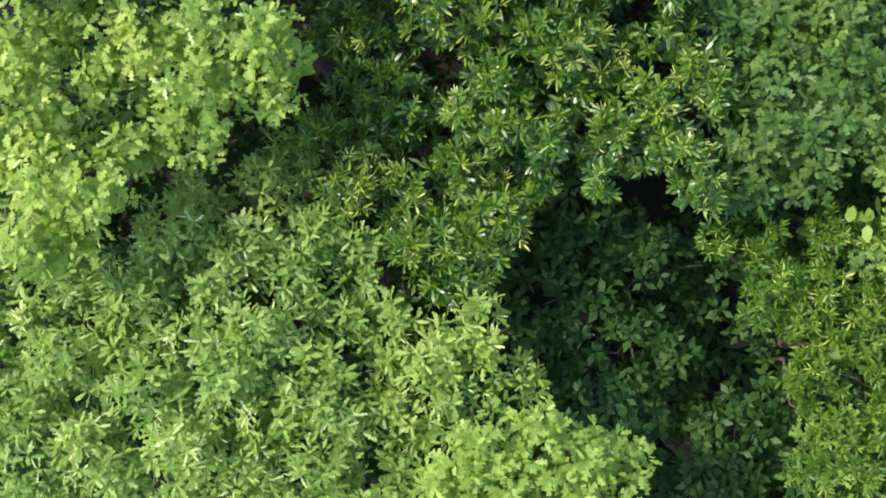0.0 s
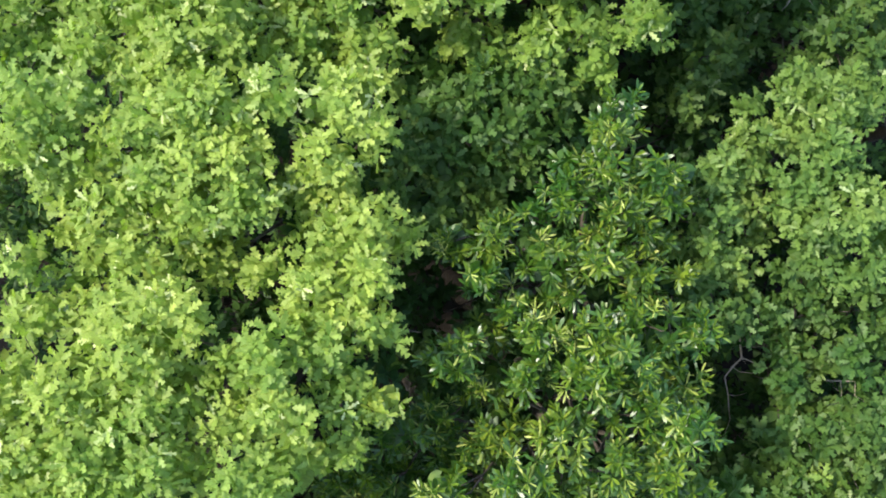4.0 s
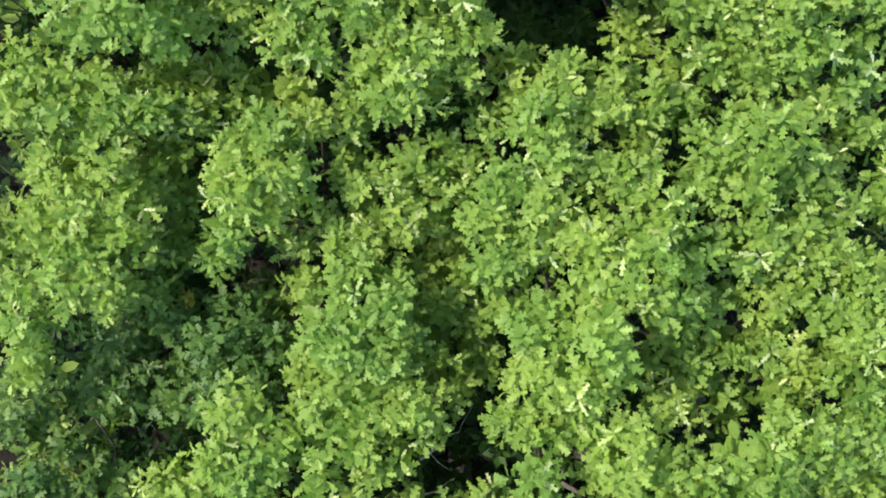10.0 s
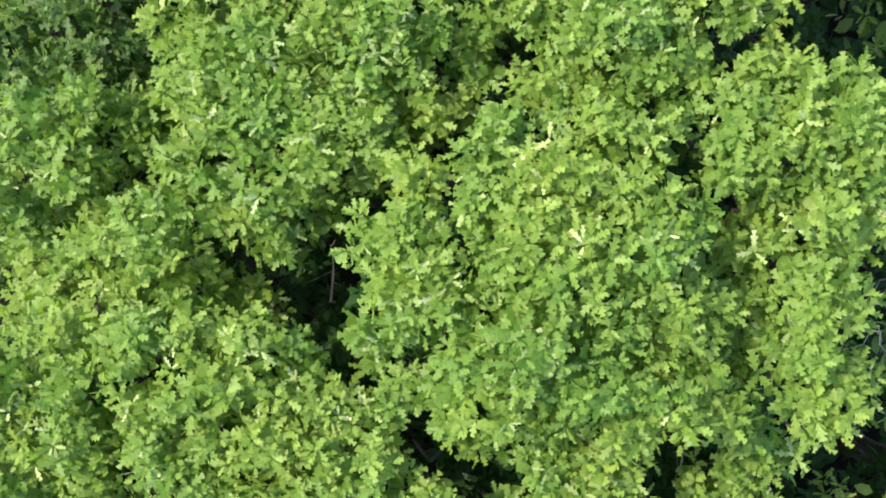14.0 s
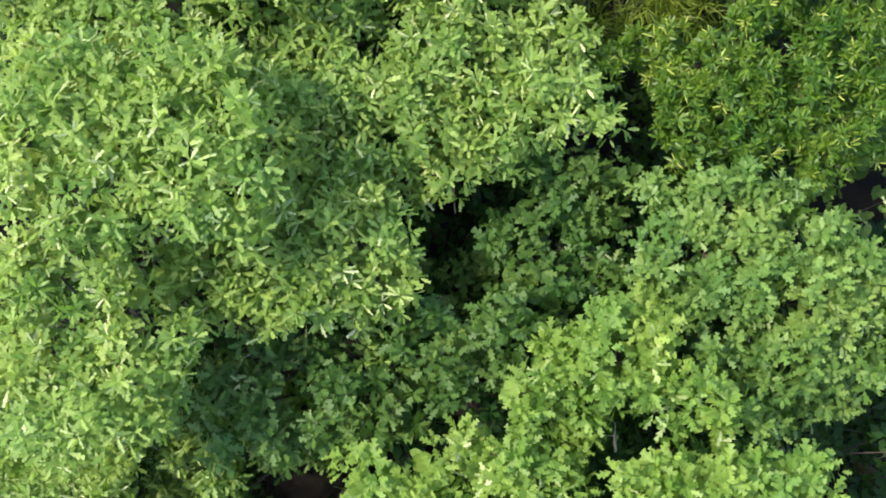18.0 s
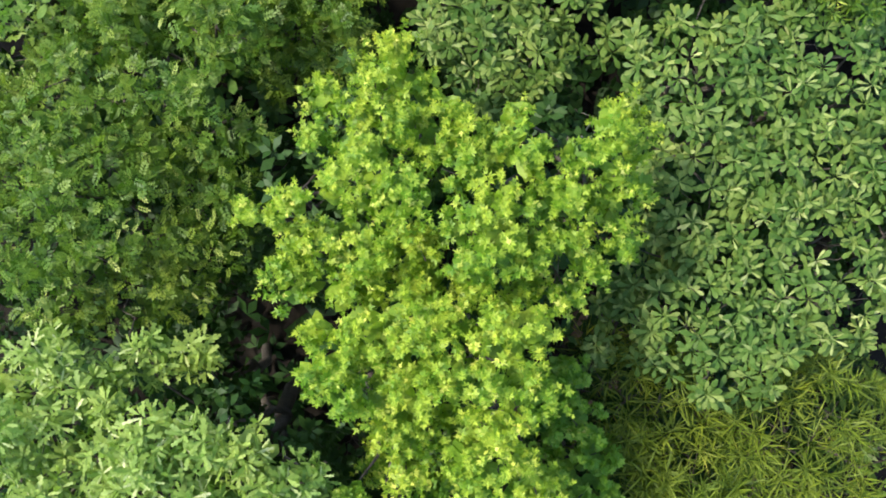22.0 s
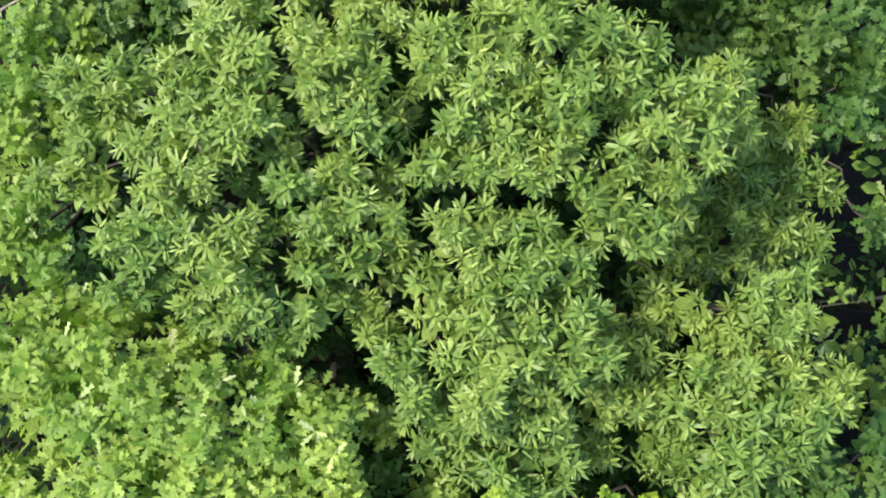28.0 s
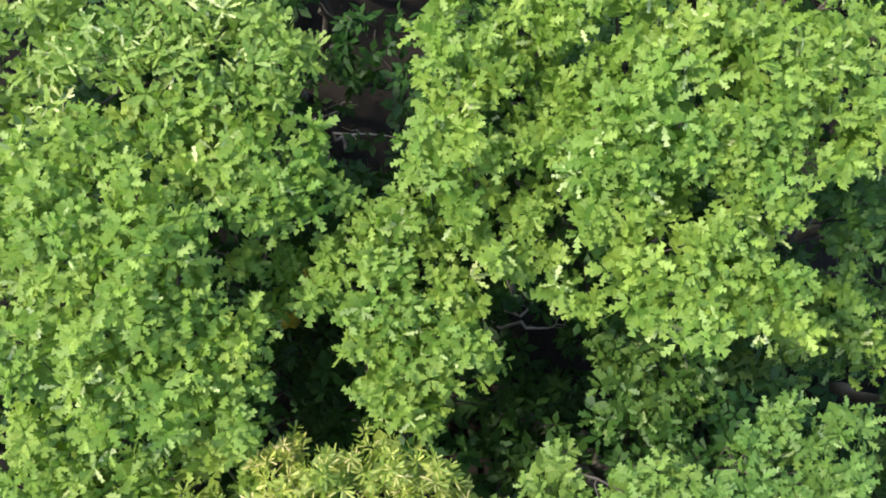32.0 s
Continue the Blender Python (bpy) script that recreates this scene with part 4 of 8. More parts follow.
tree("oak", [(-4.23, 10.95, 5.29, 0.17), (-4.19, 11.27, 5.45, 0.20), (-4.10, 11.64, 5.45, 0.20), (-3.49, 11.64, 5.41, 0.23), (-3.82, 11.74, 5.32, 0.30), (-3.30, 11.92, 5.45, 0.20), (-4.60, 12.01, 5.37, 0.27), (-3.58, 12.01, 5.33, 0.30), (-4.08, 12.10, 5.26, 0.27), (-3.35, 12.29, 5.41, 0.23), (-3.72, 12.29, 5.37, 0.27), (-3.23, 12.42, 5.08, 0.17), (-3.09, 12.74, 4.85, 0.20), (-3.05, 12.35, 4.85, 0.20), (-3.10, 11.97, 4.85, 0.20), (-3.26, 11.53, 4.85, 0.20)])
tree("oak", [(-3.93, 12.57, 5.24, 0.20), (-3.44, 12.66, 5.37, 0.27), (-3.76, 12.89, 5.41, 0.23), (-3.07, 13.03, 5.45, 0.20), (-2.74, 13.04, 5.25, 0.20), (-3.39, 13.08, 5.41, 0.23), (-4.18, 13.12, 5.45, 0.20), (-4.60, 13.22, 5.37, 0.27), (-3.62, 13.26, 5.33, 0.30), (-2.34, 13.28, 5.14, 0.21), (-3.99, 13.35, 5.33, 0.30), (-2.57, 13.38, 5.14, 0.21), (-3.05, 13.42, 5.14, 0.21)])
tree("oak", [(-2.36, 12.66, 5.76, 0.19), (-2.25, 12.35, 5.82, 0.22), (-2.00, 12.62, 5.76, 0.19), (-2.45, 12.44, 5.84, 0.13), (-1.91, 12.44, 5.76, 0.19), (-1.76, 12.93, 5.59, 0.16), (-2.09, 12.84, 5.76, 0.19), (-2.40, 12.02, 5.59, 0.16), (-2.04, 12.20, 5.64, 0.13), (-2.02, 11.94, 5.08, 0.17), (-1.88, 11.60, 5.18, 0.15), (-1.44, 12.92, 5.45, 0.15), (-1.92, 13.20, 5.47, 0.15), (-1.72, 12.16, 5.22, 0.11), (-1.35, 13.13, 5.44, 0.20), (-2.62, 11.89, 5.07, 0.20)])
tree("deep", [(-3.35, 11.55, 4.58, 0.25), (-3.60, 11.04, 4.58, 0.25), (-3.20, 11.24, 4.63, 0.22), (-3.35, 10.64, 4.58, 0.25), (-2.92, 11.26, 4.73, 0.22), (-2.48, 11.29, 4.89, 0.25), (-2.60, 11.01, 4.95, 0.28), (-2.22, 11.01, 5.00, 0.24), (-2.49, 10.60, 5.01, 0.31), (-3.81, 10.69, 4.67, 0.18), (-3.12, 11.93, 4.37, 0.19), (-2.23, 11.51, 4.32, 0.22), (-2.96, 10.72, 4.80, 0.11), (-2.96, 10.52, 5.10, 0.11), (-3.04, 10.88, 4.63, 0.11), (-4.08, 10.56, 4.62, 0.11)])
tree("oak", [(-1.39, 11.62, 5.58, 0.26), (-1.16, 11.49, 5.62, 0.23), (-1.44, 11.22, 5.53, 0.29), (-1.16, 11.08, 5.57, 0.26), (-1.48, 10.81, 5.57, 0.26), (-1.03, 10.74, 5.51, 0.23), (-0.76, 10.79, 5.26, 0.27), (-1.76, 11.24, 5.29, 0.17), (-1.79, 10.88, 5.35, 0.20)])
tree("oak", [(-1.41, 12.47, 5.31, 0.24), (-1.13, 12.38, 5.31, 0.24), (-1.32, 12.10, 5.26, 0.27), (-0.95, 12.61, 5.35, 0.20), (-0.67, 12.66, 5.35, 0.20), (-1.04, 12.15, 5.35, 0.20), (-0.76, 12.33, 5.35, 0.20), (-1.51, 11.96, 5.39, 0.17), (-0.48, 12.52, 5.29, 0.17), (-0.87, 11.67, 4.83, 0.21), (-0.57, 11.58, 4.94, 0.21), (-0.77, 11.29, 4.89, 0.25), (-0.42, 11.29, 4.94, 0.21), (-0.67, 11.98, 4.94, 0.21), (-0.37, 10.88, 4.88, 0.18)])
tree("oak", [(1.11, 10.70, 5.76, 0.19), (0.38, 10.86, 6.20, 0.24), (1.29, 10.93, 5.55, 0.20), (0.05, 10.96, 6.09, 0.24), (0.45, 11.17, 6.26, 0.27), (1.11, 11.24, 5.76, 0.19), (0.02, 11.29, 6.03, 0.22), (1.33, 11.41, 5.80, 0.16), (0.36, 11.46, 6.03, 0.22), (-0.22, 11.49, 5.70, 0.16), (0.92, 11.57, 6.24, 0.21), (0.59, 11.70, 6.20, 0.24), (1.24, 11.79, 6.00, 0.16), (-0.23, 11.84, 5.97, 0.19), (0.03, 11.88, 5.97, 0.19), (0.84, 11.91, 6.20, 0.24), (0.84, 10.92, 5.53, 0.15)])
tree("oak", [(0.39, 11.94, 6.13, 0.21), (-0.36, 12.10, 5.97, 0.19), (0.94, 12.15, 6.10, 0.24), (0.11, 12.23, 5.89, 0.25), (0.76, 12.40, 5.97, 0.19), (-0.15, 12.40, 5.89, 0.25), (0.49, 12.48, 5.76, 0.19), (0.86, 12.66, 5.70, 0.16), (0.20, 12.66, 5.93, 0.22), (0.03, 12.92, 5.93, 0.22), (-0.30, 12.94, 5.45, 0.20), (0.75, 12.97, 5.80, 0.16), (0.40, 13.06, 5.72, 0.22), (0.62, 13.19, 5.76, 0.19), (0.23, 13.20, 5.62, 0.23), (-0.04, 13.29, 5.62, 0.23)])
tree("oak", [(1.64, 10.63, 5.49, 0.17), (2.05, 10.68, 5.45, 0.20), (2.46, 10.79, 5.93, 0.22), (2.22, 10.97, 5.76, 0.19), (1.93, 11.06, 5.55, 0.20), (1.61, 11.11, 5.60, 0.16), (2.93, 11.19, 5.68, 0.26), (2.50, 11.20, 6.03, 0.22), (2.32, 11.34, 5.86, 0.19), (1.91, 11.46, 5.76, 0.19), (2.09, 11.68, 5.76, 0.19), (2.88, 10.80, 5.91, 0.15), (1.60, 11.48, 5.62, 0.11)])
tree("oak", [(2.62, 11.68, 5.72, 0.22), (2.35, 11.86, 5.76, 0.19), (1.70, 11.91, 5.78, 0.25), (1.51, 11.99, 5.80, 0.16), (2.09, 12.04, 5.76, 0.19), (2.43, 12.25, 5.66, 0.19), (2.92, 12.30, 5.72, 0.22), (1.67, 12.31, 5.89, 0.25), (2.17, 12.44, 5.76, 0.19), (1.33, 12.44, 5.76, 0.19), (1.81, 12.62, 5.95, 0.28), (1.48, 12.70, 5.82, 0.22)])
tree("oak", [(0.37, 14.13, 6.04, 0.12), (0.55, 14.26, 5.89, 0.25), (0.87, 14.37, 5.86, 0.19), (0.88, 13.69, 5.29, 0.17), (0.96, 13.91, 5.35, 0.20), (1.15, 13.29, 5.55, 0.20), (1.28, 13.81, 5.72, 0.22), (1.44, 13.38, 5.66, 0.19), (1.46, 13.86, 5.72, 0.22), (1.64, 14.03, 5.80, 0.16), (1.68, 13.59, 5.68, 0.26), (1.12, 12.96, 5.40, 0.15), (1.36, 13.04, 5.43, 0.11), (1.04, 13.07, 5.71, 0.20)])
tree("oak", [(1.77, 14.25, 5.72, 0.22), (1.80, 12.97, 5.66, 0.19), (1.82, 13.32, 5.72, 0.22), (2.01, 13.70, 5.85, 0.28), (2.14, 13.39, 5.89, 0.25), (2.16, 14.25, 5.68, 0.25), (2.29, 13.02, 5.66, 0.19), (2.43, 13.90, 5.76, 0.19), (2.52, 14.29, 5.76, 0.19), (2.57, 13.19, 5.80, 0.16), (2.69, 12.84, 5.60, 0.16), (2.92, 13.85, 5.68, 0.25), (2.68, 13.52, 5.63, 0.15), (2.48, 12.64, 5.49, 0.15)])
tree("shade", [(0.16, 14.25, 3.57, 0.35), (0.59, 13.86, 3.57, 0.35), (0.32, 13.75, 3.63, 0.30), (0.16, 14.63, 3.63, 0.30)])
tree("oak", [(-3.63, 14.52, 6.23, 0.21), (-3.89, 14.35, 6.27, 0.18), (-3.17, 14.56, 6.24, 0.21), (-2.70, 14.57, 6.20, 0.24), (-2.28, 14.57, 6.20, 0.24), (-1.94, 14.49, 6.24, 0.21), (-1.45, 14.58, 6.09, 0.24), (-1.06, 14.46, 6.20, 0.24), (-1.43, 14.29, 6.27, 0.27), (-0.60, 14.33, 5.97, 0.19), (-0.42, 14.16, 6.04, 0.12), (-1.86, 14.24, 6.24, 0.21), (-3.29, 14.18, 6.16, 0.27), (-2.45, 14.32, 6.27, 0.18), (-4.31, 14.43, 6.20, 0.24), (-0.56, 14.64, 5.76, 0.11)])
tree("oak", [(0.49, 14.43, 6.41, 0.23), (0.29, 14.51, 6.48, 0.18), (0.79, 14.48, 6.42, 0.15), (0.57, 14.18, 6.31, 0.15)])
tree("deep", [(2.22, 14.71, 5.39, 0.17), (1.72, 14.47, 5.35, 0.20), (2.24, 14.48, 5.45, 0.20), (2.60, 14.71, 5.49, 0.16), (1.91, 14.16, 5.62, 0.23), (2.44, 14.30, 5.66, 0.19), (2.92, 14.57, 5.37, 0.26)])
tree("oak", [(-3.00, 14.66, 6.34, 0.21), (-3.76, 14.73, 6.58, 0.18), (-3.35, 14.78, 6.51, 0.23), (-2.82, 14.89, 6.20, 0.24), (-4.01, 14.95, 6.20, 0.24), (-3.24, 14.97, 6.23, 0.21), (-3.63, 14.98, 6.30, 0.24), (-3.97, 15.29, 6.27, 0.18), (-4.30, 15.33, 6.47, 0.26), (-3.55, 15.36, 6.30, 0.24), (-2.74, 15.36, 6.51, 0.23)])
tree("oak", [(-3.94, 15.56, 6.37, 0.18), (-2.99, 15.60, 6.51, 0.23), (-3.64, 15.69, 6.30, 0.24), (-3.12, 15.92, 6.54, 0.20), (-2.73, 16.01, 6.58, 0.26), (-3.78, 16.07, 6.40, 0.24), (-4.32, 16.14, 6.51, 0.23), (-3.33, 16.28, 6.54, 0.20), (-3.99, 16.35, 6.27, 0.18), (-3.74, 16.40, 6.30, 0.24), (-2.72, 16.41, 6.54, 0.20), (-3.09, 16.45, 6.54, 0.20), (-4.28, 15.80, 6.49, 0.11), (-4.08, 15.80, 6.44, 0.11), (-3.27, 15.66, 6.15, 0.20)])
tree("oak", [(-2.59, 15.77, 6.51, 0.23), (-2.49, 14.71, 6.54, 0.20), (-2.47, 16.01, 6.51, 0.23), (-2.45, 15.16, 6.51, 0.23), (-2.35, 16.38, 6.51, 0.23), (-2.24, 15.62, 6.58, 0.26), (-2.18, 15.94, 6.51, 0.23), (-2.13, 15.01, 6.47, 0.26), (-2.04, 14.72, 6.51, 0.23), (-2.02, 16.26, 6.38, 0.18), (-1.90, 15.98, 6.55, 0.20), (-1.89, 15.29, 6.47, 0.26)])
tree("oak", [(-1.81, 15.62, 6.51, 0.23), (-1.65, 15.87, 6.55, 0.20), (-1.64, 14.94, 6.47, 0.26), (-1.56, 15.30, 6.51, 0.23), (-1.48, 15.10, 6.55, 0.20), (-1.41, 15.63, 6.55, 0.20), (-1.32, 15.47, 6.58, 0.17), (-1.24, 15.23, 6.58, 0.17), (-1.16, 14.74, 6.34, 0.21), (-1.00, 15.31, 6.62, 0.15), (-0.92, 15.14, 6.48, 0.18), (-0.83, 14.75, 6.21, 0.15), (-0.76, 15.72, 6.52, 0.11)])
tree("oak", [(-4.71, 17.46, 5.68, 0.26), (-4.40, 18.22, 5.55, 0.20), (-4.40, 17.93, 5.65, 0.20), (-4.38, 17.21, 5.51, 0.23), (-4.33, 16.57, 5.65, 0.20), (-4.29, 16.89, 5.55, 0.20), (-4.21, 17.56, 5.15, 0.26), (-4.21, 17.11, 5.14, 0.21), (-4.11, 18.06, 5.41, 0.23), (-3.98, 17.71, 5.57, 0.26), (-3.88, 18.25, 5.41, 0.23), (-3.59, 17.84, 5.14, 0.21), (-3.72, 17.36, 5.63, 0.11), (-4.00, 16.68, 6.07, 0.11)])
tree("oak", [(-3.55, 16.79, 6.11, 0.16), (-3.50, 18.17, 5.10, 0.24), (-3.47, 17.01, 6.03, 0.22), (-3.29, 16.83, 5.99, 0.25), (-3.29, 16.62, 6.03, 0.22), (-3.21, 17.61, 5.49, 0.17), (-3.15, 17.21, 6.16, 0.27), (-2.99, 16.97, 6.03, 0.22), (-2.94, 16.62, 6.07, 0.19), (-2.86, 16.85, 5.90, 0.16), (-2.69, 16.68, 5.66, 0.20), (-2.48, 16.60, 5.55, 0.20), (-3.92, 16.88, 5.97, 0.15), (-3.80, 17.16, 5.72, 0.15), (-3.52, 17.44, 5.41, 0.15), (-3.16, 18.00, 5.15, 0.15)])
tree("oak", [(-2.71, 18.07, 6.34, 0.21), (-2.46, 17.91, 6.30, 0.24), (-2.62, 17.70, 6.38, 0.18), (-2.21, 18.04, 6.34, 0.21), (-1.94, 17.78, 6.44, 0.21), (-2.12, 17.54, 6.34, 0.21), (-1.88, 18.00, 6.34, 0.21), (-1.54, 18.00, 6.30, 0.24), (-1.46, 17.80, 6.38, 0.18), (-1.63, 18.13, 6.38, 0.18), (-2.41, 17.27, 6.17, 0.18), (-2.17, 17.15, 6.07, 0.19), (-1.97, 17.38, 5.96, 0.19), (-2.28, 17.42, 6.38, 0.18), (-1.57, 17.63, 6.11, 0.15), (-1.24, 18.17, 5.97, 0.19), (-1.18, 17.96, 5.41, 0.23), (-2.76, 17.36, 6.14, 0.15), (-2.92, 17.76, 6.35, 0.11), (-2.88, 17.56, 6.18, 0.11)])
tree("oak", [(-1.30, 15.95, 6.55, 0.12), (-0.61, 16.07, 7.03, 0.22), (-1.17, 16.08, 6.58, 0.17), (-0.84, 16.22, 6.99, 0.16), (-0.35, 16.23, 7.03, 0.22), (-0.73, 16.37, 7.03, 0.22), (-0.48, 16.53, 7.20, 0.24), (-1.24, 16.59, 6.89, 0.17), (-0.92, 16.63, 7.03, 0.22), (-1.30, 16.85, 7.10, 0.16), (-1.44, 16.32, 6.38, 0.15), (-1.52, 16.52, 6.81, 0.11), (-0.88, 15.88, 6.80, 0.11)])
tree("oak", [(-0.26, 16.86, 7.20, 0.24), (-1.00, 16.89, 7.03, 0.22), (-0.55, 17.01, 7.10, 0.24), (-1.16, 17.16, 7.03, 0.22), (-1.40, 17.21, 6.86, 0.20), (-0.31, 17.22, 7.20, 0.24), (-0.67, 17.39, 7.03, 0.22), (-1.10, 17.54, 6.75, 0.20), (-0.31, 17.60, 7.13, 0.21), (-0.68, 17.72, 6.86, 0.19), (-0.52, 17.96, 6.69, 0.17)])
tree("oak", [(0.34, 15.89, 6.96, 0.19), (-0.22, 15.91, 6.79, 0.17), (0.99, 16.01, 6.79, 0.17), (0.66, 16.02, 7.10, 0.16), (0.02, 16.12, 7.03, 0.22), (0.47, 16.17, 7.06, 0.19), (0.85, 16.24, 6.89, 0.17), (0.21, 16.35, 7.03, 0.22), (-0.18, 16.46, 7.20, 0.24), (0.58, 16.51, 7.03, 0.22), (0.82, 16.66, 7.00, 0.16)])
tree("oak", [(0.15, 16.76, 7.10, 0.24), (0.53, 16.84, 7.03, 0.22), (0.02, 17.08, 7.21, 0.24), (0.39, 17.08, 7.21, 0.24), (0.64, 17.29, 7.06, 0.19), (0.36, 17.42, 7.13, 0.21), (-0.01, 17.49, 7.13, 0.21), (0.13, 17.81, 6.86, 0.19), (0.48, 17.81, 6.86, 0.19), (0.24, 17.96, 6.79, 0.25), (-0.08, 18.06, 6.58, 0.17)])
tree("oak", [(1.61, 15.91, 6.93, 0.14), (1.65, 16.11, 6.93, 0.22), (1.48, 16.13, 6.72, 0.14), (1.87, 16.26, 6.93, 0.14), (1.54, 16.41, 6.93, 0.22), (1.39, 16.48, 6.69, 0.17), (1.54, 16.74, 7.03, 0.21), (1.83, 16.76, 6.93, 0.14), (1.24, 16.80, 6.48, 0.17), (1.44, 16.98, 6.89, 0.17), (1.67, 17.05, 6.96, 0.19), (1.30, 17.15, 6.69, 0.17), (1.28, 15.84, 6.44, 0.15), (1.20, 16.24, 6.71, 0.11), (1.12, 16.48, 6.66, 0.11)])
tree("oak", [(1.09, 17.19, 6.58, 0.17), (1.93, 17.30, 6.79, 0.17), (1.63, 17.39, 6.93, 0.22), (1.34, 17.46, 6.65, 0.20), (1.96, 17.56, 6.93, 0.14), (0.98, 17.66, 6.89, 0.17), (1.58, 17.71, 6.86, 0.19), (1.18, 17.73, 6.93, 0.22), (1.92, 17.75, 6.89, 0.17), (1.43, 17.94, 6.82, 0.22), (1.05, 17.97, 6.82, 0.22), (1.73, 17.98, 6.82, 0.22), (0.84, 16.96, 6.82, 0.11)])
tree("oak", [(-0.24, 15.57, 6.58, 0.17), (0.00, 15.65, 6.55, 0.20), (0.20, 15.58, 6.55, 0.20), (-0.07, 15.33, 6.55, 0.20), (0.33, 15.34, 6.55, 0.20), (0.47, 15.16, 6.65, 0.20), (0.16, 15.07, 6.61, 0.23), (-0.19, 15.09, 6.55, 0.20), (-0.34, 14.80, 6.62, 0.14), (-0.02, 14.81, 6.55, 0.20), (0.50, 14.86, 6.55, 0.20), (0.73, 14.87, 6.66, 0.12), (0.69, 15.15, 6.66, 0.12), (-0.42, 15.18, 6.21, 0.15), (-0.56, 15.68, 6.40, 0.11), (0.44, 15.69, 6.26, 0.20)])
tree("oak", [(1.20, 15.45, 6.07, 0.18), (1.49, 15.59, 6.07, 0.18), (1.66, 15.63, 6.15, 0.12), (1.12, 15.24, 6.07, 0.18), (1.33, 15.16, 6.03, 0.21), (1.50, 15.03, 6.11, 0.15), (1.17, 14.94, 6.15, 0.12), (0.95, 15.36, 6.15, 0.12), (1.00, 14.76, 5.97, 0.11), (1.60, 14.76, 5.86, 0.11)])
tree("shade", [(-1.95, 16.42, 4.15, 0.28), (-2.38, 16.94, 4.14, 0.28), (-1.84, 16.10, 4.15, 0.28), (-1.70, 15.81, 4.46, 0.28), (-0.72, 15.28, 4.15, 0.28), (-1.09, 15.49, 4.15, 0.28), (-0.61, 15.08, 4.21, 0.24), (-1.91, 17.26, 4.20, 0.24)])
tree("oak", [(-3.25, 18.82, 5.70, 0.16), (-3.07, 19.13, 5.86, 0.19), (-2.95, 18.65, 5.96, 0.19), (-2.83, 18.23, 6.27, 0.18), (-2.82, 18.91, 5.28, 0.25), (-2.73, 18.48, 6.09, 0.24), (-2.65, 19.30, 5.96, 0.19), (-2.56, 19.58, 5.80, 0.16), (-2.45, 18.24, 6.20, 0.24), (-2.39, 19.08, 6.09, 0.24), (-2.32, 18.66, 6.24, 0.21), (-2.26, 19.55, 5.66, 0.19), (-2.11, 18.32, 6.24, 0.21), (-3.12, 18.36, 5.93, 0.11)])
tree("oak", [(-1.99, 19.20, 6.24, 0.21), (-1.99, 18.66, 6.24, 0.21), (-1.82, 18.83, 6.20, 0.24), (-1.82, 18.20, 6.20, 0.24), (-1.65, 19.24, 6.38, 0.18), (-1.60, 18.99, 6.34, 0.21), (-1.55, 18.42, 6.37, 0.26), (-1.52, 17.99, 6.20, 0.24), (-1.39, 18.75, 6.30, 0.24), (-1.23, 18.46, 6.38, 0.18), (-1.15, 18.71, 6.27, 0.18), (-1.10, 18.17, 6.27, 0.18), (-0.85, 18.14, 6.01, 0.16)])
tree("oak", [(-1.76, 20.44, 6.13, 0.21), (-1.59, 20.27, 6.09, 0.24), (-1.34, 20.44, 6.13, 0.21), (-1.67, 19.97, 6.17, 0.18), (-1.42, 19.76, 6.17, 0.18), (-1.16, 20.00, 6.24, 0.21), (-0.74, 20.34, 6.16, 0.27), (-0.58, 20.57, 6.10, 0.24), (-0.32, 20.44, 6.17, 0.18), (-0.66, 20.03, 6.30, 0.24), (-0.33, 20.09, 6.28, 0.18), (-0.23, 19.94, 6.25, 0.12), (-1.08, 19.76, 6.13, 0.21), (-0.82, 19.77, 6.17, 0.18), (-0.48, 19.78, 6.07, 0.18), (-1.65, 19.70, 5.97, 0.19), (-1.25, 19.53, 6.00, 0.16), (-1.83, 19.53, 5.90, 0.16), (-1.48, 19.49, 5.90, 0.16), (-1.04, 20.57, 5.97, 0.19), (-0.16, 20.72, 6.05, 0.11)])
tree("oak", [(0.20, 20.48, 6.38, 0.18), (0.44, 20.49, 6.34, 0.21), (0.81, 20.40, 6.27, 0.27), (1.18, 20.40, 6.27, 0.27), (1.46, 20.49, 6.38, 0.18), (1.51, 20.18, 6.45, 0.20), (1.19, 20.02, 6.41, 0.23), (0.81, 20.03, 6.30, 0.24), (0.48, 20.07, 6.13, 0.21), (0.47, 19.84, 5.97, 0.19), (0.90, 19.73, 6.17, 0.18), (1.37, 19.73, 6.51, 0.23), (1.30, 19.54, 6.38, 0.18), (1.71, 19.75, 6.42, 0.15), (1.78, 19.52, 6.28, 0.18), (1.67, 19.30, 6.45, 0.12), (1.47, 19.42, 6.42, 0.15), (1.06, 19.71, 6.38, 0.18), (1.40, 19.12, 6.39, 0.15)])
tree("oak", [(-0.77, 18.49, 5.97, 0.19), (-0.74, 19.12, 6.41, 0.15), (-0.69, 18.79, 6.07, 0.18), (-0.66, 19.31, 6.69, 0.17), (-0.54, 19.11, 6.65, 0.20), (-0.45, 18.92, 6.52, 0.15), (-0.35, 19.27, 6.72, 0.14), (-0.33, 18.23, 6.52, 0.15), (-0.30, 18.80, 6.69, 0.17), (-0.19, 19.07, 6.65, 0.20), (-0.17, 18.36, 6.55, 0.20), (-0.07, 19.39, 6.69, 0.17), (0.03, 18.68, 6.79, 0.25), (0.05, 19.00, 6.62, 0.23), (-1.00, 18.96, 6.21, 0.11)])
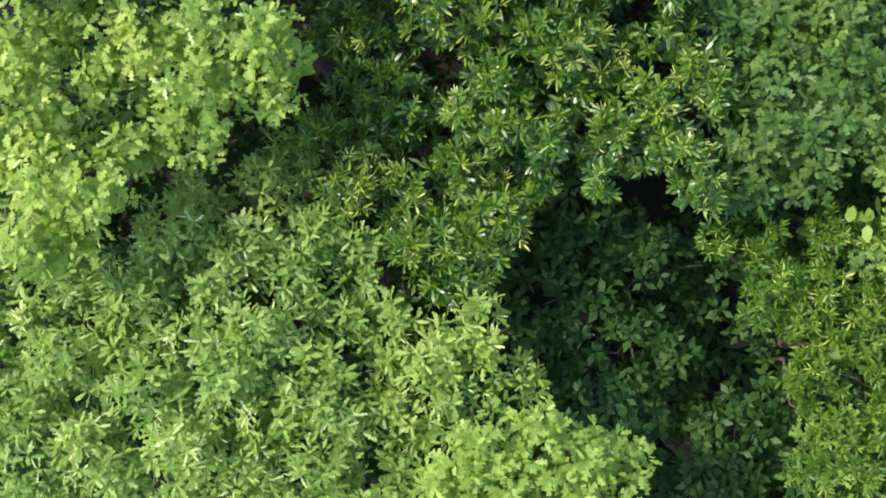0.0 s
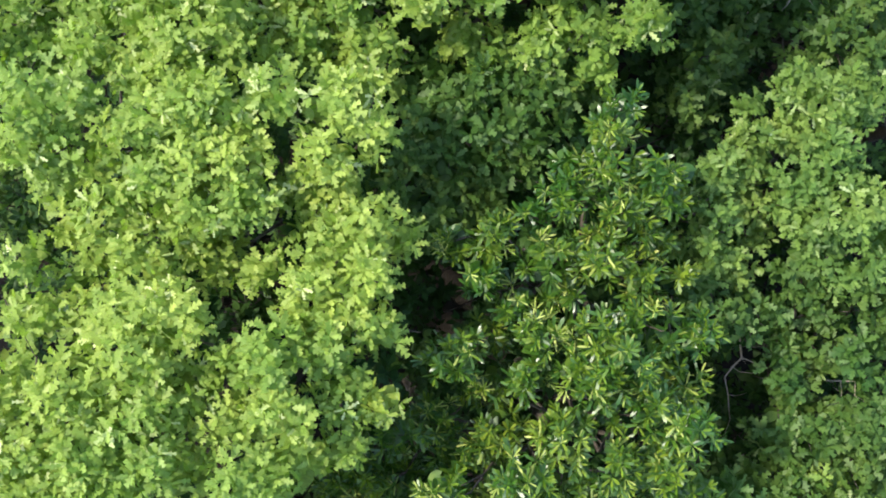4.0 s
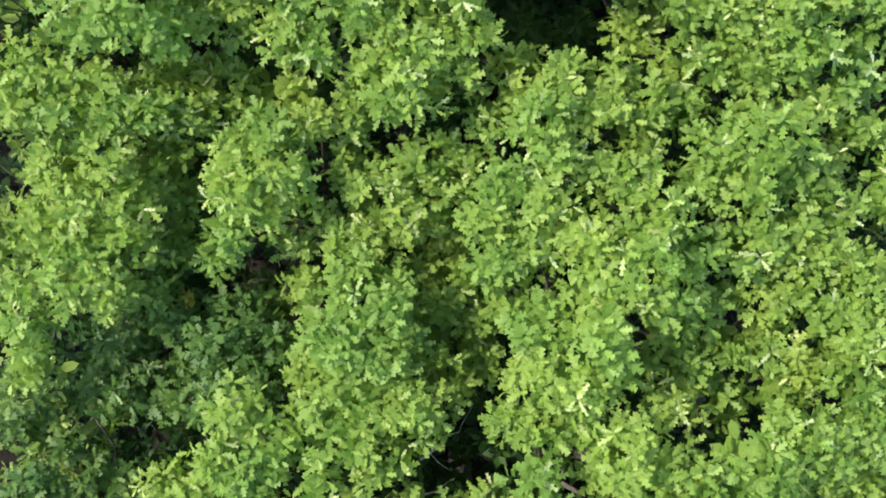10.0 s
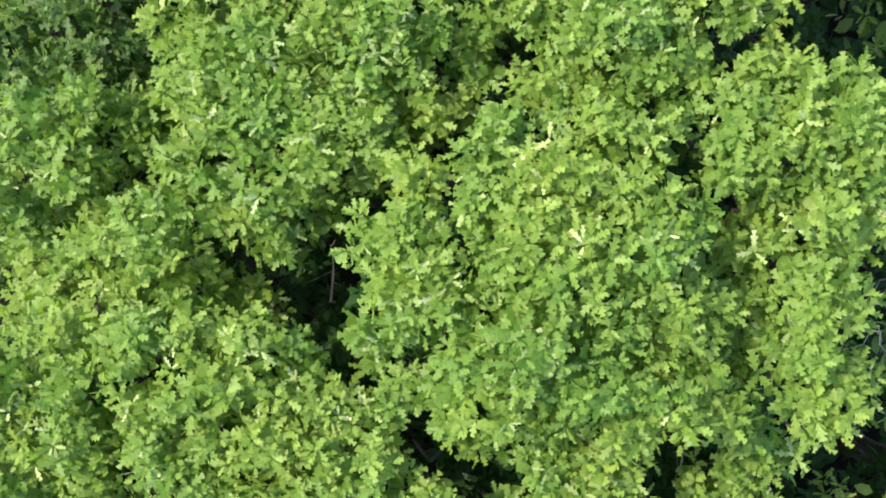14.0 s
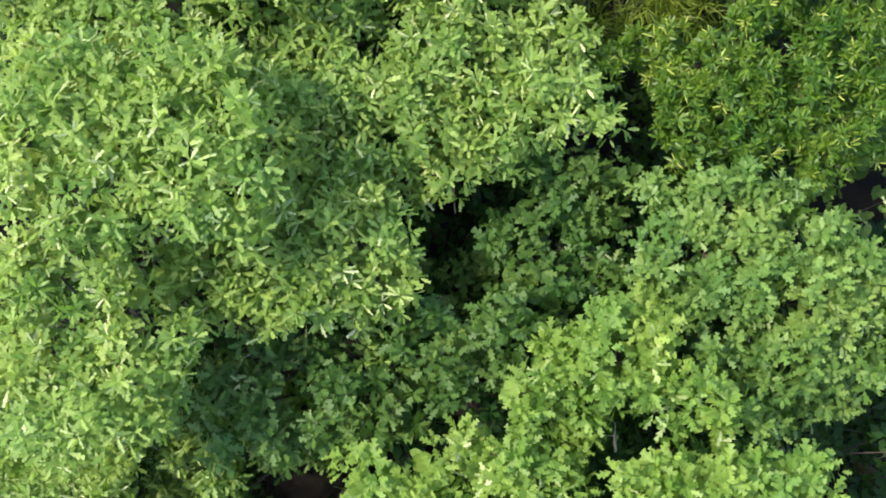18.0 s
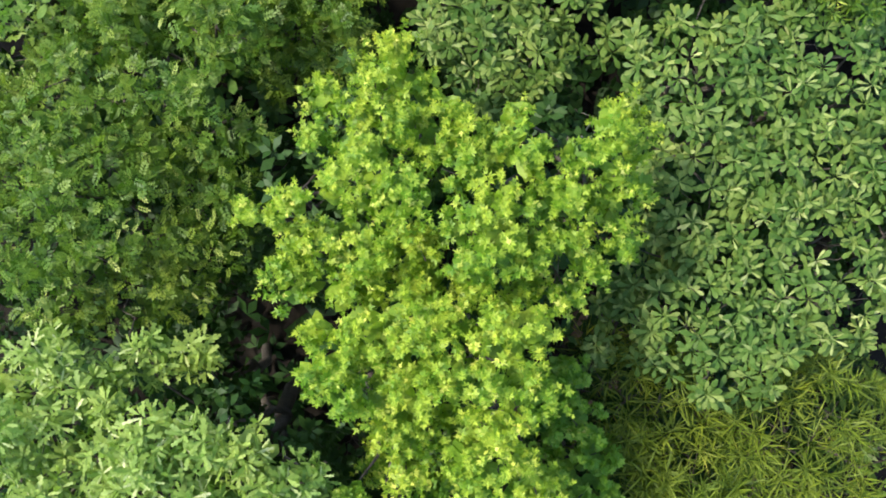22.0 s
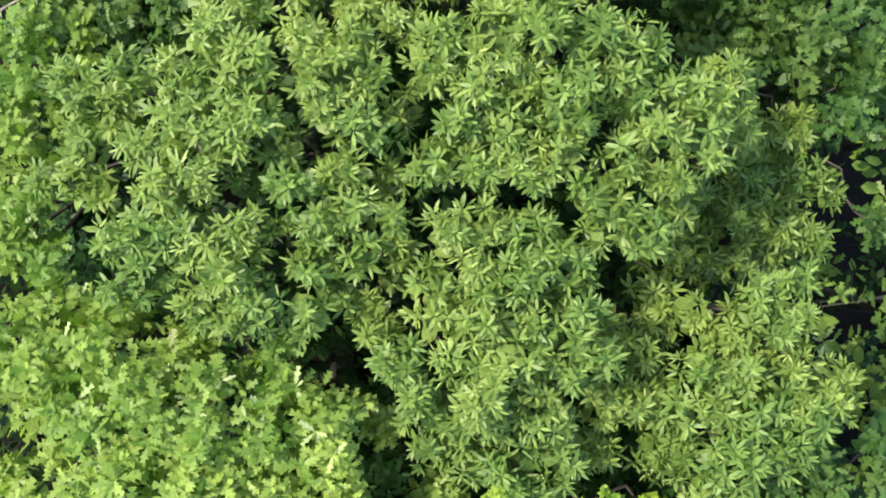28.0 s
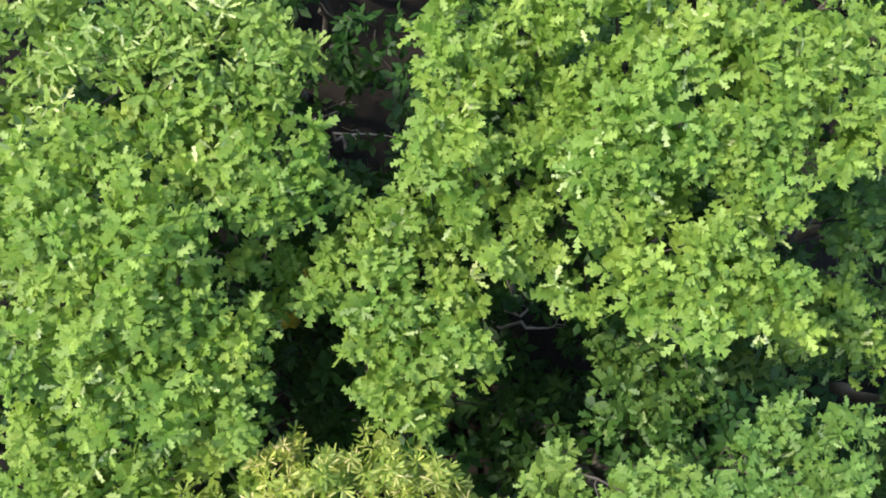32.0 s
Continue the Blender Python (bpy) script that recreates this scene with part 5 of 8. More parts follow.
tree("oak", [(0.12, 18.37, 6.72, 0.22), (0.24, 19.43, 6.69, 0.17), (0.37, 18.72, 6.82, 0.22), (0.44, 19.08, 6.65, 0.20), (0.47, 18.41, 6.76, 0.20), (0.60, 19.32, 6.69, 0.17), (0.72, 18.73, 6.65, 0.20), (0.72, 18.45, 6.72, 0.14), (0.79, 19.04, 6.62, 0.23), (0.84, 18.37, 6.79, 0.08), (0.91, 19.40, 6.72, 0.14), (1.03, 18.73, 6.76, 0.11), (1.07, 19.12, 6.72, 0.14), (1.15, 18.89, 6.69, 0.17), (1.34, 18.85, 6.76, 0.11), (0.68, 18.12, 6.67, 0.15), (1.36, 18.56, 6.55, 0.11)])
tree("oak", [(1.16, 18.34, 6.83, 0.14), (1.51, 18.23, 6.72, 0.22), (1.81, 18.27, 6.79, 0.17), (1.12, 18.11, 6.79, 0.17), (1.43, 17.96, 6.72, 0.22), (1.82, 17.96, 6.76, 0.19), (1.93, 18.16, 6.83, 0.14), (2.16, 18.04, 6.76, 0.19)])
tree("deep", [(-4.74, 19.01, 4.93, 0.21), (-4.74, 18.67, 4.93, 0.21), (-4.25, 19.06, 4.94, 0.21), (-4.05, 18.82, 4.89, 0.25), (-3.76, 18.82, 4.73, 0.22), (-4.34, 18.62, 4.94, 0.21), (-4.14, 18.33, 4.89, 0.25), (-3.86, 18.42, 4.73, 0.22), (-4.72, 18.41, 4.73, 0.22), (-3.75, 18.15, 4.47, 0.19), (-4.08, 18.11, 4.52, 0.22), (-4.48, 17.93, 4.89, 0.25), (-4.78, 18.03, 4.98, 0.18), (-3.98, 17.78, 4.32, 0.23), (-4.20, 17.75, 5.04, 0.21), (-5.19, 18.76, 4.85, 0.28), (-5.18, 18.03, 4.85, 0.28), (-3.40, 18.56, 4.95, 0.15), (-4.56, 19.40, 5.14, 0.11)])
tree("grey", [(-4.59, 20.60, 5.26, 0.27), (-4.21, 20.65, 5.26, 0.27), (-3.97, 20.46, 5.35, 0.20), (-4.53, 20.18, 5.30, 0.24), (-4.16, 20.18, 5.26, 0.27), (-4.01, 19.90, 5.35, 0.20), (-4.48, 19.80, 5.30, 0.24), (-3.96, 19.57, 5.39, 0.17), (-3.91, 19.33, 5.43, 0.14), (-4.29, 19.61, 5.35, 0.20), (-5.01, 20.18, 5.26, 0.27)])
tree("grey", [(-3.62, 20.78, 4.94, 0.21), (-3.22, 20.54, 4.94, 0.21), (-3.27, 20.78, 4.94, 0.21), (-2.83, 20.64, 4.94, 0.21), (-2.49, 20.74, 4.89, 0.25), (-3.47, 20.39, 4.98, 0.18), (-3.17, 20.20, 4.98, 0.18), (-2.68, 20.39, 4.98, 0.18), (-2.19, 20.79, 4.98, 0.18), (-2.29, 20.44, 4.98, 0.18), (-3.65, 20.04, 4.67, 0.18), (-3.34, 19.99, 4.63, 0.22), (-3.86, 19.75, 4.42, 0.22), (-3.60, 19.70, 4.42, 0.22)])
tree("shade", [(0.34, 20.12, 4.40, 0.32), (0.24, 20.52, 4.46, 0.27), (2.70, 19.87, 4.46, 0.27), (2.69, 20.33, 4.57, 0.18), (3.00, 18.82, 3.57, 0.34), (2.28, 19.13, 4.05, 0.28), (-1.28, 19.31, 4.25, 0.28), (0.04, 19.91, 4.52, 0.23)])
tree("grey", [(-3.99, 23.06, 6.79, 0.25), (-3.68, 22.98, 6.82, 0.22), (-4.07, 22.75, 6.86, 0.20), (-3.68, 22.62, 6.96, 0.19), (-3.45, 22.83, 6.82, 0.22), (-3.10, 23.06, 6.79, 0.25), (-2.91, 22.77, 6.89, 0.25), (-3.25, 22.52, 6.86, 0.19), (-2.90, 22.48, 6.82, 0.22), (-2.59, 22.83, 6.86, 0.19), (-2.59, 23.06, 6.89, 0.17), (-2.47, 22.67, 6.93, 0.14), (-3.52, 22.33, 6.89, 0.17), (-3.80, 22.33, 6.89, 0.17), (-2.63, 22.30, 6.65, 0.20), (-4.11, 22.52, 6.89, 0.17), (-4.43, 22.91, 6.79, 0.25), (-2.51, 23.38, 5.93, 0.22), (-2.43, 22.92, 5.93, 0.22), (-2.51, 22.41, 5.93, 0.22), (-2.34, 22.03, 5.93, 0.22)])
tree("grey", [(-2.46, 22.51, 5.82, 0.22), (-2.16, 22.27, 5.99, 0.25), (-1.83, 22.45, 5.97, 0.19), (-2.03, 22.02, 5.99, 0.25), (-1.66, 22.24, 5.97, 0.19), (-1.57, 21.98, 6.01, 0.16), (-1.79, 21.80, 5.97, 0.19), (-2.35, 22.02, 5.89, 0.25), (-2.70, 21.98, 5.93, 0.22), (-3.09, 22.02, 5.89, 0.25), (-3.31, 22.11, 5.97, 0.19), (-2.87, 21.72, 5.97, 0.19), (-2.57, 21.67, 5.97, 0.19), (-2.18, 21.72, 5.97, 0.19), (-3.27, 21.76, 5.97, 0.19), (-1.57, 21.80, 6.04, 0.12), (-1.87, 21.59, 5.60, 0.16), (-1.84, 21.32, 5.52, 0.11)])
tree("grey", [(-2.31, 23.25, 5.62, 0.23), (-1.95, 23.29, 5.58, 0.26), (-1.95, 23.02, 5.66, 0.19), (-1.59, 23.29, 5.62, 0.23), (-1.28, 23.06, 5.58, 0.26), (-1.01, 22.93, 5.66, 0.19), (-1.19, 22.75, 5.66, 0.19), (-0.88, 23.29, 5.66, 0.19), (-1.50, 22.93, 5.66, 0.19), (-0.61, 23.15, 4.99, 0.23), (-0.30, 23.20, 5.66, 0.19), (-0.70, 22.93, 5.66, 0.19), (0.02, 23.15, 5.74, 0.13), (-0.25, 23.42, 5.66, 0.19), (-1.75, 22.75, 5.35, 0.20), (-0.52, 23.42, 5.66, 0.19), (-2.26, 22.93, 5.35, 0.20), (-1.44, 22.56, 5.55, 0.11), (-1.86, 22.82, 5.72, 0.20), (-2.21, 23.29, 5.68, 0.22), (-2.12, 22.77, 5.68, 0.22), (-2.21, 22.24, 5.68, 0.22), (-1.86, 22.50, 5.68, 0.22)])
tree("grey", [(-4.16, 22.07, 6.65, 0.20), (-4.08, 21.83, 6.68, 0.17), (-4.16, 21.63, 6.72, 0.14), (-3.63, 22.03, 6.69, 0.17), (-3.51, 21.87, 6.69, 0.17), (-3.76, 21.75, 6.72, 0.14), (-4.16, 21.27, 6.61, 0.23), (-3.80, 21.43, 6.61, 0.23), (-3.47, 21.55, 6.69, 0.17), (-3.39, 21.27, 6.61, 0.23), (-3.76, 21.12, 6.68, 0.25), (-4.12, 20.95, 6.61, 0.23), (-3.55, 20.95, 6.61, 0.23), (-3.35, 20.91, 6.69, 0.17), (-3.92, 20.79, 6.61, 0.23), (-3.17, 21.34, 6.52, 0.15), (-3.09, 21.55, 6.52, 0.15), (-3.28, 21.05, 6.41, 0.15), (-4.52, 21.95, 6.61, 0.23), (-4.52, 21.15, 6.61, 0.23), (-4.48, 21.60, 6.54, 0.11)])
tree("deep", [(-2.99, 21.14, 5.66, 0.19), (-2.76, 21.05, 5.66, 0.19), (-3.17, 20.87, 5.66, 0.19), (-2.67, 20.82, 5.66, 0.19), (-2.22, 21.05, 5.66, 0.19), (-2.18, 20.73, 5.66, 0.19), (-2.49, 20.60, 5.66, 0.19), (-1.95, 21.05, 5.70, 0.16), (-1.82, 20.69, 5.66, 0.19), (-2.25, 21.31, 5.49, 0.17), (-1.50, 21.41, 5.66, 0.19), (-1.23, 21.32, 5.62, 0.23), (-0.87, 21.41, 5.66, 0.19), (-1.14, 21.00, 5.56, 0.20), (-1.51, 21.04, 5.49, 0.17), (-0.78, 21.14, 5.60, 0.16), (-1.28, 21.54, 5.70, 0.16), (-2.99, 20.60, 5.70, 0.16), (-1.59, 20.78, 5.70, 0.16), (-2.72, 21.40, 5.86, 0.11), (-2.56, 21.32, 5.67, 0.11), (-0.72, 21.61, 5.84, 0.20), (-3.73, 20.30, 4.60, 0.24), (-3.28, 20.01, 4.60, 0.24), (-3.47, 19.61, 4.60, 0.24), (-2.73, 20.40, 4.60, 0.24)])
tree("deep", [(-0.40, 22.80, 5.25, 0.20), (-0.08, 22.76, 5.25, 0.20), (0.20, 22.76, 5.33, 0.13), (-0.26, 22.52, 5.25, 0.20), (0.06, 22.38, 5.25, 0.20), (-0.50, 22.43, 5.29, 0.17), (-0.82, 22.20, 5.29, 0.17), (-0.55, 21.95, 5.45, 0.20), (-0.23, 21.91, 5.49, 0.16), (0.14, 21.91, 5.39, 0.17), (-0.42, 21.77, 5.60, 0.16), (-0.03, 22.10, 5.29, 0.17), (-1.06, 21.88, 4.88, 0.18), (-0.91, 22.02, 4.98, 0.17), (-0.76, 21.72, 5.28, 0.11)])
tree("oak", [(0.04, 21.59, 6.14, 0.21), (0.29, 21.51, 6.17, 0.18), (-0.13, 21.34, 6.14, 0.21), (0.17, 21.26, 6.14, 0.21), (0.42, 21.30, 6.21, 0.15), (-0.36, 21.42, 6.01, 0.16), (-0.40, 21.16, 5.97, 0.19), (-0.04, 21.04, 6.17, 0.18), (0.33, 21.09, 6.21, 0.15), (-0.63, 21.00, 6.21, 0.15), (0.30, 21.68, 5.90, 0.16), (0.65, 21.10, 6.31, 0.15), (0.85, 21.10, 6.31, 0.15), (0.77, 20.89, 6.31, 0.15), (-0.32, 20.84, 6.04, 0.11), (0.48, 20.84, 6.22, 0.11)])
tree("ash", [(0.40, 21.99, 5.80, 0.16), (0.49, 22.25, 5.76, 0.19), (0.75, 21.68, 5.76, 0.19), (0.79, 22.34, 5.72, 0.22), (0.84, 21.94, 5.72, 0.22), (0.88, 22.65, 5.76, 0.19), (1.06, 21.18, 5.60, 0.16), (1.14, 21.72, 5.76, 0.19), (1.16, 22.29, 5.83, 0.22), (1.19, 22.64, 5.76, 0.19), (1.19, 21.41, 5.76, 0.19), (1.26, 22.02, 5.93, 0.22), (1.32, 21.06, 5.80, 0.16), (0.48, 22.60, 5.65, 0.15), (1.12, 20.88, 6.13, 0.11), (0.80, 21.36, 6.05, 0.11), (1.32, 20.80, 5.75, 0.11), (0.54, 21.87, 5.46, 0.20)])
tree("ash", [(1.45, 22.56, 5.76, 0.19), (1.46, 21.29, 5.83, 0.22), (1.52, 21.59, 5.93, 0.22), (1.64, 21.89, 5.89, 0.25), (1.72, 22.24, 5.87, 0.19), (1.76, 21.00, 5.50, 0.16), (1.84, 21.33, 5.76, 0.19), (1.89, 21.68, 5.83, 0.22), (1.98, 20.90, 5.43, 0.13), (2.02, 22.07, 5.87, 0.19), (2.10, 21.24, 5.76, 0.19), (2.14, 21.81, 5.80, 0.16), (2.40, 21.68, 5.68, 0.25), (1.56, 20.80, 5.61, 0.11)])
tree("lime", [(0.67, 23.41, 5.45, 0.20), (1.04, 23.41, 5.41, 0.23), (1.40, 23.41, 5.37, 0.26), (1.85, 23.36, 5.37, 0.26), (2.21, 23.40, 5.46, 0.20), (0.67, 23.14, 5.45, 0.20), (1.08, 23.09, 5.41, 0.23), (1.49, 23.09, 5.41, 0.23), (1.89, 23.00, 5.41, 0.23), (2.25, 23.09, 5.46, 0.20), (0.68, 22.91, 5.54, 0.13), (1.22, 22.86, 5.45, 0.20), (1.76, 22.73, 5.50, 0.16), (2.52, 23.22, 5.37, 0.26), (2.44, 23.64, 5.26, 0.11)])
tree("grey", [(-4.87, 24.36, 5.99, 0.25), (-4.60, 24.06, 5.60, 0.16), (-4.53, 23.72, 5.86, 0.19), (-4.48, 24.38, 5.86, 0.19), (-4.39, 24.75, 6.07, 0.18), (-4.36, 23.59, 6.11, 0.15), (-4.22, 25.00, 6.07, 0.18), (-4.02, 24.63, 6.10, 0.24), (-4.01, 24.36, 6.07, 0.18), (-3.89, 24.88, 6.10, 0.24), (-3.82, 23.59, 5.86, 0.19), (-3.80, 23.98, 6.03, 0.21), (-4.24, 24.00, 5.82, 0.20), (-4.08, 23.76, 5.99, 0.11)])
tree("grey", [(-3.75, 24.58, 6.03, 0.21), (-3.63, 24.36, 6.07, 0.18), (-3.50, 23.90, 6.07, 0.18), (-3.33, 23.55, 6.07, 0.18), (-3.31, 24.81, 6.17, 0.27), (-3.24, 24.45, 5.99, 0.24), (-3.12, 24.13, 5.70, 0.16), (-2.95, 23.64, 6.07, 0.18), (-2.92, 24.76, 6.10, 0.24), (-2.86, 24.41, 6.07, 0.18), (-2.81, 24.12, 5.86, 0.19), (-2.65, 24.41, 6.11, 0.15), (-3.20, 23.84, 6.01, 0.11), (-2.42, 24.23, 6.08, 0.20)])
tree("grey", [(-4.86, 25.21, 5.99, 0.24), (-4.85, 26.06, 6.00, 0.24), (-4.63, 25.73, 5.80, 0.16), (-4.59, 26.17, 5.76, 0.19), (-4.57, 26.54, 5.52, 0.23), (-4.51, 25.21, 5.87, 0.19), (-4.46, 25.51, 5.87, 0.19), (-4.32, 26.17, 5.68, 0.25), (-4.16, 26.33, 5.50, 0.16), (-3.91, 25.81, 6.07, 0.18), (-3.62, 25.30, 6.00, 0.24), (-3.61, 25.98, 6.00, 0.24), (-4.04, 25.40, 5.79, 0.20), (-4.72, 24.84, 5.84, 0.15), (-4.16, 25.64, 5.76, 0.11), (-3.92, 26.16, 5.88, 0.11), (-4.32, 25.80, 5.66, 0.11)])
tree("grey", [(-3.59, 25.72, 6.14, 0.21), (-3.46, 26.50, 5.19, 0.17), (-3.36, 25.68, 6.03, 0.21), (-3.23, 25.93, 6.03, 0.21), (-3.21, 25.43, 6.10, 0.24), (-3.17, 25.14, 6.10, 0.24), (-2.90, 25.39, 6.03, 0.21), (-2.89, 25.85, 6.03, 0.21), (-2.77, 25.00, 6.07, 0.18), (-2.73, 25.64, 6.07, 0.18), (-2.68, 25.30, 6.07, 0.18), (-2.45, 25.64, 6.01, 0.15), (-3.84, 26.48, 5.19, 0.20)])
tree("grey", [(-2.60, 23.53, 5.56, 0.20), (-2.51, 23.80, 5.52, 0.23), (-2.51, 24.16, 5.60, 0.16), (-2.46, 25.13, 4.94, 0.21), (-2.42, 24.69, 4.79, 0.25), (-2.24, 23.39, 5.52, 0.23), (-2.24, 24.12, 5.52, 0.23), (-2.15, 23.71, 5.52, 0.23), (-2.02, 24.03, 5.56, 0.19), (-1.97, 24.44, 5.56, 0.19), (-1.92, 24.98, 5.56, 0.19), (-1.88, 24.66, 5.56, 0.19), (-1.79, 23.49, 5.52, 0.23), (-1.70, 24.35, 5.56, 0.19), (-1.61, 24.93, 5.56, 0.19), (-1.61, 24.57, 5.56, 0.19), (-1.52, 23.62, 5.60, 0.16), (-1.43, 24.12, 5.56, 0.19), (-1.72, 23.96, 5.48, 0.11)])
tree("grey", [(-1.43, 23.80, 5.56, 0.19), (-1.38, 24.71, 5.56, 0.19), (-1.25, 24.39, 5.56, 0.19), (-1.25, 23.40, 5.52, 0.23), (-1.16, 24.71, 5.60, 0.16), (-1.16, 23.83, 5.62, 0.22), (-1.07, 24.18, 5.66, 0.19), (-0.94, 24.53, 5.60, 0.16), (-0.93, 23.44, 5.60, 0.16), (-0.89, 23.85, 5.56, 0.19), (-0.80, 24.26, 5.60, 0.16), (-0.71, 24.57, 5.60, 0.16), (-0.66, 23.54, 5.56, 0.19), (-0.53, 23.31, 5.56, 0.19), (-0.52, 23.93, 5.45, 0.20), (-0.42, 24.09, 5.39, 0.17), (-0.38, 23.65, 5.45, 0.20), (-0.16, 23.88, 5.52, 0.15), (-0.12, 23.40, 5.60, 0.16), (-0.48, 24.40, 5.47, 0.11)])
tree("maple", [(-2.30, 26.48, 6.43, 0.14), (-2.22, 26.56, 6.38, 0.17), (-2.11, 25.47, 5.91, 0.15), (-2.06, 26.32, 6.38, 0.17), (-1.97, 26.80, 6.34, 0.21), (-1.94, 25.56, 4.97, 0.19), (-1.89, 26.56, 5.65, 0.24), (-1.85, 25.81, 5.07, 0.18), (-1.83, 26.26, 6.13, 0.21), (-1.68, 25.73, 5.97, 0.18), (-1.67, 26.06, 6.03, 0.22), (-1.65, 26.80, 6.25, 0.28), (-1.57, 26.44, 6.30, 0.24), (-2.32, 26.84, 6.36, 0.11), (-1.76, 25.32, 5.85, 0.11)])
tree("maple", [(-1.41, 26.88, 6.30, 0.24), (-1.34, 25.99, 5.82, 0.22), (-1.33, 26.52, 6.34, 0.21), (-1.17, 25.84, 6.34, 0.21), (-1.04, 26.16, 6.30, 0.24), (-1.04, 25.55, 6.34, 0.21), (-1.01, 26.80, 6.25, 0.28), (-1.01, 26.48, 6.25, 0.28), (-0.96, 25.84, 6.30, 0.24), (-0.92, 25.35, 6.34, 0.21), (-0.76, 26.80, 6.34, 0.21), (-0.72, 26.36, 6.38, 0.17), (-0.71, 25.60, 6.13, 0.21), (-1.96, 27.15, 5.92, 0.20), (-1.59, 27.15, 5.92, 0.20), (-1.21, 27.18, 5.92, 0.20), (-0.80, 27.16, 5.92, 0.20)])
tree("leafy", [(-0.51, 26.26, 5.12, 0.22), (-0.37, 26.31, 5.18, 0.18), (-0.55, 25.98, 5.07, 0.27), (-0.23, 25.94, 5.18, 0.18), (-0.13, 25.70, 5.12, 0.22), (-0.41, 25.42, 5.07, 0.27), (-0.13, 25.33, 5.12, 0.22), (-0.78, 25.05, 5.07, 0.27), (-0.50, 25.00, 5.07, 0.27), (-0.32, 24.96, 5.12, 0.22), (-1.07, 25.05, 5.12, 0.22), (-1.35, 25.38, 5.12, 0.22), (-0.97, 24.81, 5.12, 0.22), (-0.44, 24.56, 5.32, 0.11)])
tree("broom", [(-0.06, 24.23, 4.55, 0.28), (0.01, 25.71, 4.65, 0.28), (0.11, 25.08, 4.65, 0.28), (0.12, 24.59, 4.53, 0.37), (0.22, 26.06, 4.43, 0.37), (0.33, 24.18, 4.49, 0.33), (0.42, 25.52, 4.75, 0.36), (0.47, 24.99, 4.75, 0.36), (0.49, 24.55, 4.64, 0.37), (0.65, 25.76, 4.75, 0.36), (0.73, 24.13, 4.55, 0.28), (0.90, 25.33, 4.69, 0.41), (0.90, 24.90, 4.69, 0.41), (0.12, 26.37, 4.57, 0.30), (0.42, 26.08, 4.57, 0.30), (0.32, 25.59, 4.57, 0.30), (0.37, 25.20, 4.57, 0.30), (0.61, 26.37, 4.57, 0.30)])
tree("broom", [(0.93, 24.45, 4.64, 0.37), (1.27, 25.66, 4.69, 0.41), (1.33, 25.19, 4.69, 0.41), (1.38, 24.75, 4.86, 0.27), (1.60, 26.00, 4.69, 0.41), (1.70, 25.57, 4.69, 0.41), (1.75, 25.14, 4.69, 0.41), (1.85, 24.85, 4.80, 0.32), (1.98, 26.09, 4.75, 0.36), (2.18, 25.23, 4.75, 0.36), (2.22, 25.76, 4.75, 0.36), (2.23, 24.80, 4.80, 0.32), (2.60, 25.43, 4.69, 0.41)])
tree("lime", [(1.24, 24.43, 5.46, 0.20), (1.69, 24.34, 5.41, 0.23), (2.05, 24.71, 5.54, 0.13), (2.05, 24.34, 5.46, 0.20), (1.33, 24.07, 5.37, 0.26), (1.83, 23.93, 5.37, 0.26), (2.15, 23.98, 5.46, 0.20), (0.93, 23.75, 5.50, 0.16), (0.61, 23.85, 5.25, 0.20), (0.39, 23.83, 5.19, 0.17), (1.25, 23.61, 5.37, 0.26), (1.70, 23.52, 5.37, 0.26), (2.11, 23.57, 5.46, 0.20), (0.84, 23.43, 5.45, 0.20), (0.61, 23.57, 5.25, 0.20), (1.42, 24.71, 5.50, 0.16), (2.41, 24.07, 5.37, 0.26), (0.12, 23.68, 5.39, 0.15), (1.38, 24.29, 5.73, 0.20)])
tree("small", [(-4.76, 26.90, 4.62, 0.30), (-4.18, 26.98, 4.42, 0.31), (-3.78, 27.08, 4.47, 0.26), (-4.88, 27.25, 4.94, 0.29), (-4.55, 27.39, 4.88, 0.33), (-3.43, 27.43, 4.47, 0.26), (-3.80, 27.48, 4.57, 0.26), (-4.22, 27.49, 4.99, 0.25), (-5.35, 27.58, 4.88, 0.33), (-3.33, 27.83, 4.47, 0.26), (-4.65, 27.86, 4.99, 0.33), (-3.68, 27.98, 4.47, 0.26), (-4.23, 28.05, 4.99, 0.33), (-4.79, 28.28, 4.99, 0.33), (-5.40, 28.04, 4.91, 0.11), (-5.20, 28.04, 4.90, 0.11)])
tree("small", [(-3.14, 28.31, 4.73, 0.21), (-3.91, 28.34, 4.83, 0.29), (-3.36, 28.35, 4.73, 0.30), (-4.37, 28.51, 5.04, 0.29), (-5.34, 28.52, 4.89, 0.33), (-3.55, 28.67, 4.94, 0.29), (-3.93, 28.71, 4.94, 0.29), (-4.44, 28.90, 4.89, 0.33), (-3.31, 28.90, 4.99, 0.25), (-5.03, 29.23, 3.87, 0.26), (-4.09, 29.25, 4.58, 0.26), (-3.13, 29.27, 4.99, 0.25), (-4.16, 29.32, 4.99, 0.25), (-3.50, 29.32, 4.94, 0.29), (-4.96, 28.76, 4.93, 0.11)])
tree("small", [(-2.77, 29.37, 4.11, 0.31), (-2.36, 29.32, 4.16, 0.27), (-2.57, 29.02, 4.16, 0.27), (-2.26, 28.97, 4.22, 0.23), (-2.92, 29.06, 3.85, 0.28), (-2.98, 29.48, 4.22, 0.22)])
